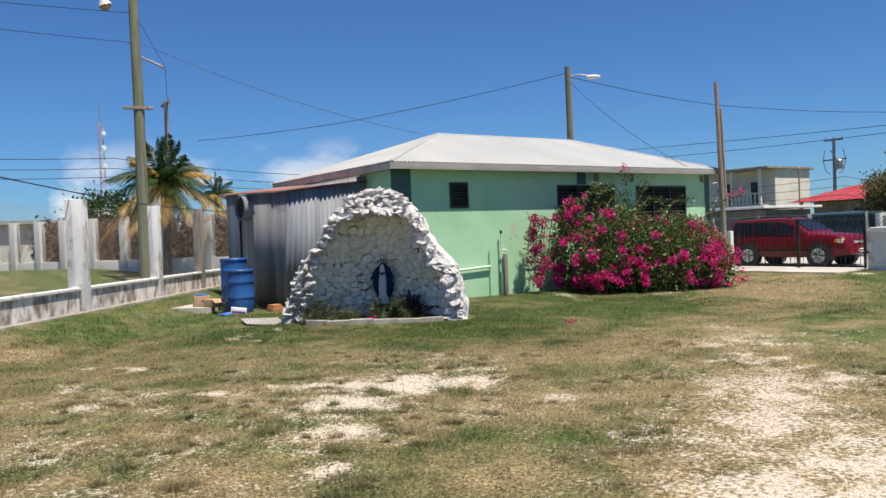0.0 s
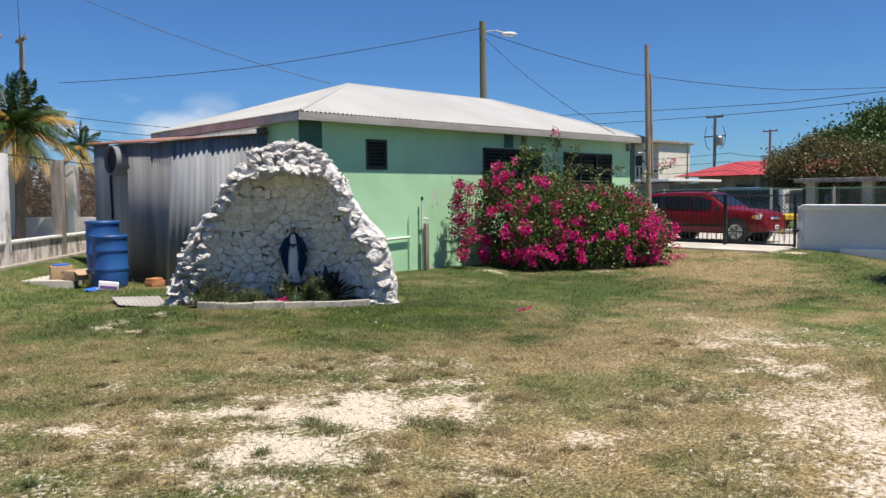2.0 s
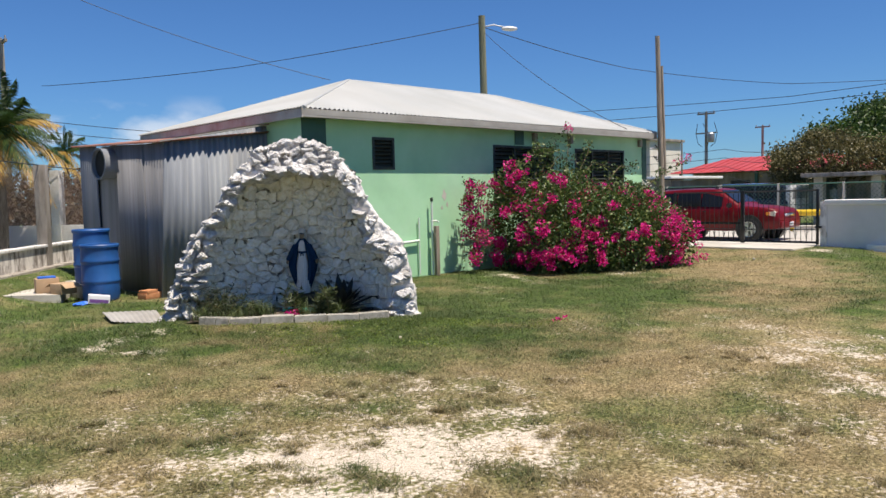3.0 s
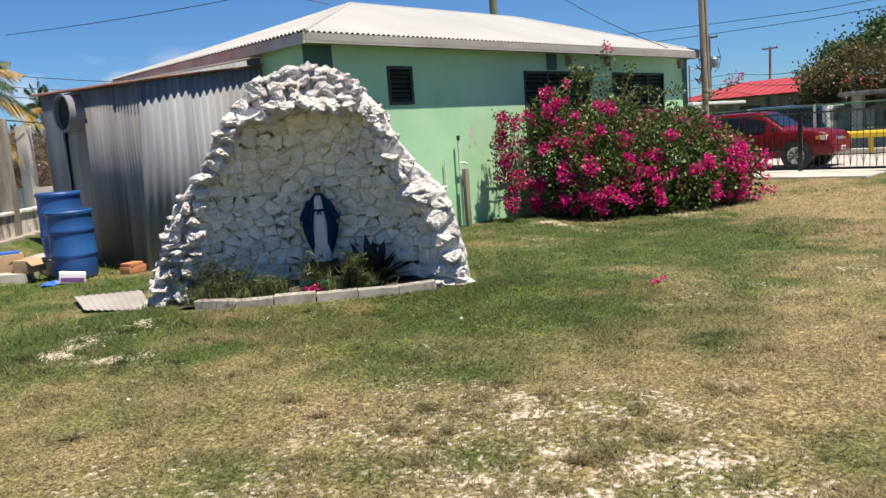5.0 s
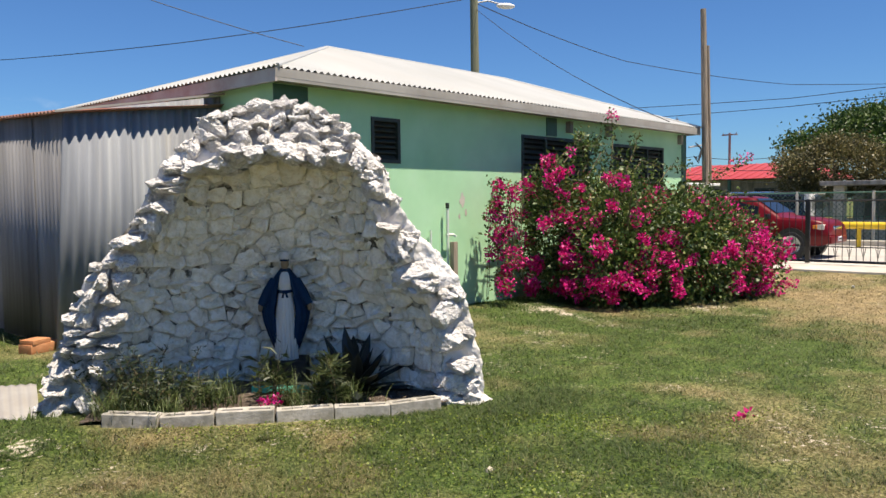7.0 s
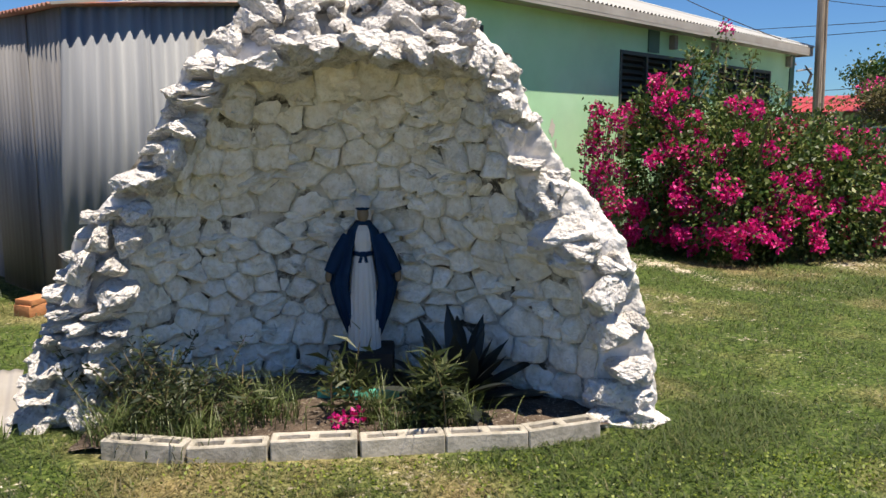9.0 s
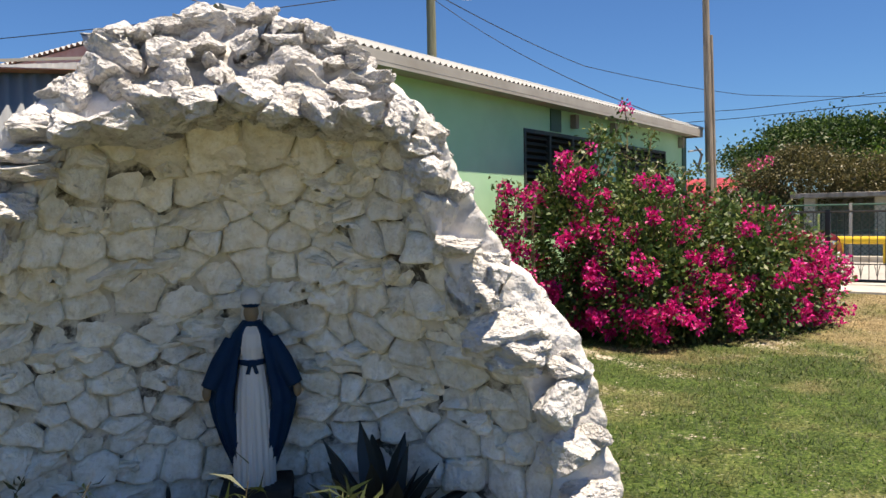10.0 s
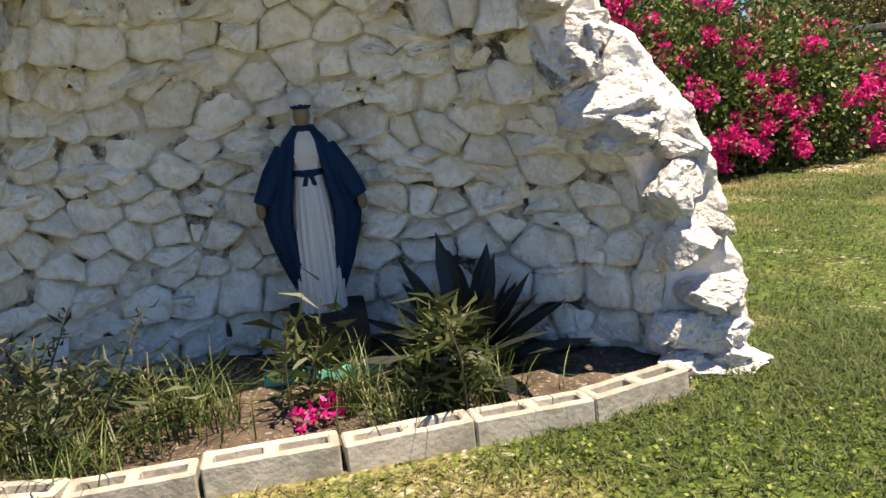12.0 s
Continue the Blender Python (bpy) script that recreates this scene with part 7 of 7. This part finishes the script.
two = thing("apartment_building", farther(1.3, pose(-0.6, 2.3, 0)), "cream two-storey apartment building with a long balcony", "building")
part("wall", box_bm((68.2, 43.6, -0.2), (74.0, 57.0, 6.5)), M["cream"], two)
part("roof", box_bm((66.6, 43.3, 6.5), (74.3, 57.4, 6.75), 0.03), M["old_concrete"], two, "flat dark roof slab")
part("balcony", box_bm((66.7, 44.2, 3.05), (68.2, 57.0, 3.25)), M["concrete"], two)
for i in range(30):
    part("baluster", box_bm((66.72, 44.3 + i * 0.42, 3.25), (66.8, 44.45 + i * 0.42, 4.2)), M["cream"], two)
part("balcony_rail", box_bm((66.7, 44.2, 4.2), (66.85, 57.0, 4.32)), M["cream"], two)
for y in (44.2, 47.2, 50.2, 53.2):
    part("column", box_bm((66.75, y, 0), (67.0, y + 0.25, 6.5)), M["cream"], two)
for y in (45.2, 48.3, 51.4, 54.5):
    for z in (0.3, 3.3):
        w = part("door", box_bm((68.14, y, z), (68.2, y + 0.95, z + 2.1)), M["frame_dark"], two)
part("awning", box_bm((0, -7.0, -0.07), (3.7, 0, 0.07)), M["coping"], two, m=pose(64.5, 57.0, 2.25, -3, 0, 0))

redh = thing("red_roof_house", farther(1.55, pose(-0.25, 0.55, 0)), "low grey house with a red metal hip roof", "house")
part("wall", box_bm((43.0, 20.0, -0.1), (50.0, 27.4, 2.55)), M["old_concrete"], redh)
rbm = bmesh.new()
a = [rbm.verts.new(p) for p in ((41.9, 19.2, 2.58), (51.0, 19.2, 2.58), (51.0, 28.4, 2.58), (41.9, 28.4, 2.58))]
b = [rbm.verts.new(p) for p in ((46.4, 20.6, 3.5), (46.4, 26.8, 3.5))]
for q in ((a[0], a[1], b[0]), (a[1], a[2], b[1], b[0]), (a[2], a[3], b[1]), (a[3], a[0], b[0], b[1]), (a[3], a[2], a[1], a[0])):
    rbm.faces.new(q)
part("roof", rbm, M["red_roof"], redh, "faded red sheet metal hip roof")
for i in range(18):
    q = min(1, (0.25 + i * 0.5) / 1.4, (8.95 - i * 0.5) / 1.6)
    part("roof_seam", tube_bm([(41.9, 19.45 + i * 0.5, 2.60), (41.9 + 4.4 * q, 19.45 + i * 0.5, 2.60 + 0.91 * q)], 0.02, 4), M["red_roof"], redh)
for y in (21.2, 24.0):
    w = part("window", box_bm((42.95, y, 1.0), (43.0, y + 1.1, 2.1)), M["frame_dark"], redh)
    part("pane", box_bm((42.94, y + 0.08, 1.08), (42.95, y + 1.02, 2.02)), M["glass_dark"], w)
for y in (19.6, 23.2, 27.6):
    part("veranda_post", box_bm((42.1, y, 0), (42.25, y + 0.15, 2.58)), M["dark_green"], redh)
kiosk = thing("street_kiosk", Matrix(), "small open concrete kiosk with a flat roof", "kiosk")
for x, y in ((33.0, 17.3), (33.0, 15.2), (33.0, 13.0), (35.5, 17.3), (35.5, 13.0)):
    part("pillar", box_bm((x, y, 0), (x + 0.35, y + 0.35, 2.0)), M["concrete"], kiosk)
part("counter_wall", box_bm((33.1, 13.3, 0), (33.3, 17.3, 0.8)), M["concrete"], kiosk)
part("back_wall", box_bm((35.6, 13.0, 0), (35.8, 17.6, 2.0)), M["old_concrete"], kiosk)
part("roof", box_bm((32.6, 12.5, 2.0), (36.2, 18.0, 2.16), 0.02), M["old_concrete"], kiosk)
store = thing("storage_shed", Matrix(), "grey store shed with a white roof edge", "shed")
part("wall", box_bm((33.2, 24.0, 0), (37.0, 29.0, 2.1)), M["zinc_dark"], store)
part("roof", box_bm((32.5, 23.6, 2.16), (37.4, 29.6, 2.28), 0.02), M["coping"], store)
longw = part("wall_far", box_bm((60, 50, -0.2), (60.3, 130, 2.4)), M["whitewash"])
tagged(longw, "long pale wall in the distance", "wall", kind="structure")
farw = thing("white_store_building", Matrix(), "long low white building beyond the field", "building")
part("wall", box_bm((-14, 52, -0.2), (9, 58, 3.0)), M["whitewash"], farw)
part("roof", box_bm((-14.4, 51.6, 3.0), (9.4, 58.4, 3.2)), M["fascia"], farw)

# ---- poles and wires ----


def cable(name, pts, r, sag=0.0, label="thin black overhead cable", n=14):
    line = []
    for a, b in zip(pts, pts[1:]):
        a, b = Vector(a), Vector(b)
        for i in range(n):
            u = i / n
            line.append(a.lerp(b, u) - Vector((0, 0, sag * 4 * u * (1 - u))))
    line.append(Vector(pts[-1]))
    ob = part(name, tube_bm(line, r * 0.62, 5), M["cable"])
    return tagged(ob, label, "cable", "overhead cables")


lp = thing("utility_pole", pose(5.42, 25.64, 0), "tall weathered wooden utility pole with a street lamp", "utility pole")
part("pole", tube_bm([(0.0, 0, -0.5), (0.03, -0.01, 5.5), (-0.02, 0, 10.0)], [0.17, 0.15, 0.12], 14), M["pole_wood"], lp)
part("crossarm", box_bm((-0.42, -0.05, 5.43), (0.4, 0.03, 5.52), 0.008, pose(0, -0.12, 0, 0, 0, -12)), M["wood_grey"], lp)
part("bracket_arm", tube_bm([(0.16, -0.04, 6.95), (0.75, -0.2, 6.68)], 0.035, 8), M["steel"], lp)
la = part("lamp_arm", tube_bm([(-0.05, 0, 9.4), (-0.35, 0.06, 9.2), (-0.6, 0.12, 8.75)], 0.03, 8), M["steel"], lp)
lamp_head = part("lamp_head", lathe_bm([(0.0, 0.30), (0.05, 0.30), (0.08, 0.22), (0.19, 0.0), (0.17, 0.0), (0.0, 0.05)], 20, pose(-0.72, 0.16, 8.38, 0, -18, 0)), M["lamp_white"], lp, "white cone-shaped street lamp head")
part("lens", lathe_bm([(0.17, 0.0), (0.13, -0.08), (0.05, -0.14), (0.0, -0.15)], 20, pose(-0.72, 0.16, 8.37, 0, -18, 0)), M["lamp_amber"], lamp_head, "amber lamp glass")

mp_ = thing("utility_pole", pose(20.83, 24.02, 0), "wooden utility pole with a street lamp behind the house", "utility pole")
part("pole", tube_bm([(0, 0, -0.5), (0.02, 0, 4), (-0.02, 0, 7.72)], [0.15, 0.13, 0.115], 12), M["pole_wood"], mp_)
part("lamp_arm", tube_bm([(0.05, -0.05, 7.35), (0.3, -0.25, 7.42), (0.62, -0.45, 7.35)], 0.022, 6), M["steel"], mp_)
bm = bmesh.new()
bmesh.ops.create_uvsphere(bm, u_segments=16, v_segments=10, radius=1, matrix=pose(0.78, -0.55, 7.3, 0, 0, -35) @ Matrix.Diagonal((0.29, 0.13, 0.085, 1)))
part("lamp_head", bm, M["lamp_white"], mp_, "pale street lamp head")

rp = thing("wooden_pole", pose(19.64, 16.52, 0, 0, 0, 0), "slim leaning weathered wooden pole at the house corner", "pole")
part("pole", tube_bm([(0.08, -0.03, -0.3), (0.0, 0.0, 2.7), (-0.06, 0.04, 5.68)], [0.08, 0.072, 0.06], 10), M["wood_grey"], rp)
part("splint", tube_bm([(0.10, -0.07, 2.0), (0.035, -0.03, 4.9)], [0.045, 0.035], 8), M["wood_grey"], rp)


def street_pole(m, h, drum_on, label):
    t = thing("utility_pole", m, label, "utility pole")
    part("pole", tube_bm([(0, 0, -0.5), (0, 0, h)], [0.16, 0.11], 10), M["old_concrete"], t)
    part("crossarm", box_bm((-0.06, -0.75, h - 0.2), (0.06, 0.75, h - 0.08)), M["wood_grey"], t)
    for y in (-0.65, 0, 0.65):
        part("insulator", tube_bm([(0, y, h - 0.08), (0, y, h + 0.08)], 0.045, 6), M["steel"], t)
    if drum_on:
        part("crossarm", box_bm((-0.06, -0.9, h - 1.75), (0.06, 0.9, h - 1.65)), M["wood_grey"], t)
        part("transformer", lathe_bm([(0.0, -2.45), (0.27, -2.45), (0.29, -2.4), (0.29, -1.8), (0.2, -1.7), (0, -1.68)], 16, pose(-0.1, -0.45, h)), M["steel"], t)
        for y0, y1 in ((0.75, 0.9), (0.3, -0.2), (-0.7, -0.95)):
            part("jumper", tube_bm([(0, y0, h - 0.9), (0, y1, h - 1.7), (0, y1 * 0.8, h - 2.5), (0, y1 * 0.4, h - 2.8)], 0.025, 5), M["cable"], t)
    return t


street_pole(farther(1.42, pose(60.8, 36.55, -0.35)), 8.3, True, "distant utility pole with a transformer")
street_pole(pose(78.0, 39.67, 0), 7.9, False, "distant dark utility pole with a crossarm")
street_pole(pose(11.73, 45.7, 0), 9.3, False, "far utility pole behind the palm")
ant = thing("steel_mast", pose(53.86, 38.12, 0.0), "thin dark steel mast in the distance", "mast")
part("mast", tube_bm([(6.0, 0.2, 0), (6.0, 0.2, 5.8)], 0.06, 6), M["wood_grey"], ant)

tower = thing("radio_tower", pose(23.0, 120.0, 0), "far red and white lattice radio tower with dishes", "tower")
for k in range(3):
    a = k * math.tau / 3
    part("leg", tube_bm([(0.55 * math.cos(a), 0.55 * math.sin(a), 0), (0.3 * math.cos(a), 0.3 * math.sin(a), 19.0)], 0.05, 5), M["tower_red"], tower)
for i in range(24):
    z = 1 + i * 0.75
    part("brace", tube_bm([(0.5, 0, z), (-0.25, 0.45, z + 0.75), (-0.25, -0.45, z + 0.2), (0.5, 0, z + 0.75)], 0.035, 4), M["tower_red" if (i // 4) % 2 else "lamp_white"], tower)
part("mast_top", tube_bm([(0, 0, 19), (0, 0, 22.3)], 0.06, 5), M["steel"], tower)
for z in (13.0, 15.5, 17.5):
    part("dish", lathe_bm([(0, 0), (0.2, 0.04), (0.32, 0.13)], 14, pose(0.3, -0.4, z, 80, 0, 20)), M["lamp_white"], tower)

cable("overhead_cable", [(20.83, 24.0, 7.5), (14.9, 30.2, 6.25), (11.6, 40, 6.5)], 0.02, 0.06)
cable("overhead_cable", [(20.85, 24.0, 7.35), (30.65, 24.53, 6.95), (40.5, 21.6, 6.75), (62, 14, 8.5)], 0.022, 0.1)
cable("overhead_cable", [(39.5, 52.0, 7.3), (40.0, 38.3, 6.71), (40.46, 21.66, 6.13), (39.5, 2.0, 6.6)], 0.025, 0.04)
cable("overhead_cable", [(39.5, 52.0, 6.4), (40.0, 34.1, 5.88), (40.45, 21.67, 5.76), (39.5, 2.0, 6.2)], 0.025, 0.04)
cable("overhead_cable", [(20.83, 24.0, 7.2), (18.4, 16.75, 3.2)], 0.014, 0.25)
cable("overhead_cable", [(5.42, 25.6, 8.2), (-6, 27, 8.4)], 0.016, 0.1)
cable("overhead_cable", [(5.42, 25.6, 7.35), (-8, 23, 7.0)], 0.014, 0.1)
cable("overhead_cable", [(5.5, 25.5, 8.0), (6.18, 25.4, 6.68), (6.2, 25.4, 5.2)], 0.012, 0.0)
cable("overhead_cable", [(5.5, 25.6, 7.4), (11.6, 20.2, 4.3)], 0.012, 0.25)
for z in (6.4, 7.0, 7.7):
    cable("overhead_cable", [(-20, 60, z + 0.8), (12, 60, z), (40, 62, z - 0.6), (75, 64, z)], 0.035, 0.6, n=8)
for z in (2.8, 3.5, 4.2, 4.9):
    cable("overhead_cable", [(75, 64, z + 1.0), (61.5, 35.4, z), (42, 20, z - 1)], 0.03, 0.4, n=8)
hw = thing("service_bracket", pose(19.95, 16.9, 2.75), "small service bracket with looped cables on the house corner", "bracket")
part("arm", tube_bm([(-0.08, 0.1, 0), (0.25, -0.05, 0.05)], 0.02, 6), M["steel"], hw)
for k in range(3):
    part("loop", tube_bm([(0.05, 0, 0.1), (0.22 + 0.05 * k, -0.05, -0.05), (0.15, -0.02, -0.25 - 0.05 * k), (0.0, 0.02, -0.2)], 0.012, 5), M["cable"], hw)

# ---- grass, pebbles ----
rs = np.random.RandomState(17)


def scatter(n, x0, x1, y0, y1):
    return rs.uniform(x0, x1, n), rs.uniform(y0, y1, n)


def free_ground(x, y):
    s, d = grotto_xy(x, y)
    ok = ~((np.abs(s + 0.05) < 1.75) & (d > -0.02) & (d < 0.9))
    ok &= ~((s > -1.3) & (s < 1.35) & (d > -0.45 + 0.32 * np.clip(s - 0.3, 0, 1)) & (d < 0.5))
    ok &= ~((x > 8.6) & (y > 16.97)) & ~((x > 6.6) & (y > 18.1))
    ok &= ~((x > 18.95) & (y > 12.7)) & (x < 20.3)
    ok &= fence_off(x, y) > 0.35
    ok &= ~((np.abs((x - 5.2) * 0.87 + (y - 15.9) * -0.48) < 0.4) & (np.abs((x - 5.2) * 0.48 + (y - 15.9) * 0.87) < 0.6))
    return ok


def blades(n, box, height, width, clumps=0):
    x, y = scatter(n, *box)
    if clumps:
        cx, cy = scatter(clumps, *box)
        edge = bare_at(cx, cy)
        near = (edge > 0.3) & (edge < 1.0) & (track_at(cx, cy) < 0.3)
        cx, cy, cr = cx[near], cy[near], rs.uniform(0.03, 0.13, near.sum())
        pick = rs.randint(0, len(cx), n)
        x, y = cx[pick] + rs.normal(0, 0.5, n) * cr[pick], cy[pick] + rs.normal(0, 0.5, n) * cr[pick]
    bare, green = bare_at(x, y), green_at(x, y)
    thick = fbm(x, y, 2.6, 3, 40)
    bare = smooth(bare + 0.9 * (fbm(x, y, 14.0, 2, 15) - 0.5), 0.55, 0.9)
    keep = free_ground(x, y) & (rs.uniform(0, 1, n) > bare * (0.1 if clumps else 0.93)) & (rs.uniform(0, 1, n) < 0.35 + thick)
    x, y, green, thick = x[keep], y[keep], green[keep], thick[keep]
    n = len(x)
    a = rs.uniform(0, math.tau, n)
    h = height * rs.uniform(0.4, 1.25, n) * (0.55 + 0.9 * thick) * (0.75 + 0.5 * green)
    lean = rs.uniform(0.5, 2.5, n)
    w = width * rs.uniform(0.7, 1.3, n)
    z = ground_z(x, y)
    dx, dy, sx, sy = np.cos(a), np.sin(a), -np.sin(a), np.cos(a)
    base = np.stack([x, y, z - 0.003], 1)
    side = np.stack([sx * w, sy * w, 0 * w], 1)
    mid = base + np.stack([dx * h * lean * 0.4, dy * h * lean * 0.4, h * 0.5], 1)
    tip = base + np.stack([dx * h * lean, dy * h * lean, h * (1.1 - 0.28 * lean)], 1)
    verts = np.stack([base - side, base + side, mid + side * 0.7, tip, mid - side * 0.7], 1).reshape(-1, 3)
    k = np.arange(n) * 5
    tri = np.concatenate([np.stack([k, k + 1, k + 2], 1), np.stack([k, k + 2, k + 4], 1), np.stack([k + 4, k + 2, k + 3], 1)])
    return verts, tri, np.repeat(np.clip(green * 1.2 + rs.normal(0, 0.22, n) - 0.1, 0, 1), 5)


sets, start = [], 0
for n, box, h, w, cl in ((240000, (0.0, 8.5, 5.0, 15.5), 0.032, 0.0026, 0), (90000, (-3.5, 12.5, 3.2, 18.0), 0.034, 0.0034, 0), (60000, (6.5, 13.5, 9.0, 17.0), 0.036, 0.0032, 0),
                     (45000, (12.0, 20.3, 5.0, 17.0), 0.042, 0.006, 0), (22000, (-3.0, 7.0, 14.0, 23.0), 0.07, 0.004, 0),
                     (26000, (4.9, 8.2, 12.4, 15.6), 0.04, 0.0022, 0), (42000, (-1.0, 8.0, 5.0, 14.5), 0.055, 0.0022, 1100)):
    sets.append(blades(n, box, h, w, cl))
vs, fs, gr, base = [], [], [], 0
for v, f, g in sets:
    vs.append(v)
    fs.append(f + base)
    gr.append(g)
    base += len(v)
grass_me = quick_mesh("grass", np.concatenate(vs), np.concatenate(fs), M["blade"])
at_ = grass_me.attributes.new("green", "FLOAT", "POINT")
at_.data.foreach_set("value", np.concatenate(gr).astype(np.float32))
tagged(new("grass", grass_me), "short half-dry lawn grass", "grass", kind="stuff")

# clover before the blocks
x, y = scatter(60000, 5.0, 9.0, 11.2, 15.4)
gs_, gd_ = grotto_xy(x, y)
keep = free_ground(x, y) & (gd_ < -0.42) & (rs.uniform(0, 1, len(x)) < 1.5 * (fbm(x, y, 1.3, 3, 61) - 0.42) + 0.25 * np.exp(-(gd_ + 0.7) ** 2 * 3)) & (gd_ > -1.9 - 0.6 * fbm(x, y, 1.0, 2, 7))
x, y = x[keep], y[keep]
cp_ = np.stack([x, y, ground_z(x, y) + rs.uniform(0.006, 0.03, len(x))], 1)
vs, fs = leaf_cloud(cp_, np.stack([rs.normal(0, 1, len(x)), rs.normal(0, 1, len(x)), 0.3 + 0 * x], 1), 0.016, 0.015, 0.3, rs)
tagged(new("clover", quick_mesh("clover", vs, fs, M["clover"])), "low yellow-green clover in the lawn before the grotto", "clover", kind="stuff")

# loose limestone pebbles on the bare patches
x, y = scatter(60000, -2.0, 11.0, 3.0, 15.0)
b = smooth(bare_at(x, y), 0.5, 0.95)
keep = (rs.uniform(0, 1, len(x)) < b * 0.6 + 0.006) & free_ground(x, y)
x, y = x[keep][:16000], y[keep][:16000]
n = len(x)
z = ground_z(x, y)
r = 0.006 * rs.uniform(0.5, 1.0, n) ** 0.5 * np.exp(rs.normal(0, 0.55, n))
d = rs.normal(0, 0.25, (n, 6))
oct_ = np.array([(1, 0, 0), (0, 1, 0), (-1, 0, 0), (0, -1, 0), (0, 0, 0.7), (0, 0, -0.5)], float)
verts = np.stack([x, y, z], 1)[:, None, :] + oct_[None] * (r[:, None] * (1 + d))[:, :, None]
k = (np.arange(n) * 6)[:, None]
tri = np.concatenate([k + np.array(t) for t in ((0, 1, 4), (1, 2, 4), (2, 3, 4), (3, 0, 4), (1, 0, 5), (2, 1, 5), (3, 2, 5), (0, 3, 5))])
M["pebble"] = leaf_material("limestone_pebbles", (0.38, 0.33, 0.26), (0.58, 0.52, 0.43), (0.78, 0.73, 0.65), rough=0.9, through_light=0.0)
tagged(new("pebbles", quick_mesh("pebbles", verts.reshape(-1, 3), tri, M["pebble"])), "loose pale limestone pebbles", "gravel", kind="stuff")
loose = rock_mesh(99)
for i, (px, py, s) in enumerate(((3.92, 6.14, 0.07), (17.3, 12.9, 0.09), (1.6, 9.8, 0.05), (2.9, 14.6, 0.06))):
    ob = new("loose_stone", loose)
    ob.matrix_basis = pose(px, py, float(ground_z(np.array([px]), np.array([py]))[0]) + s * 0.15, 10, 5, 40 * i) @ Matrix.Diagonal((s, s * 0.8, s * 0.6, 1))
    tagged(ob, "loose pale stone lying in the grass", "stone", "loose stones")
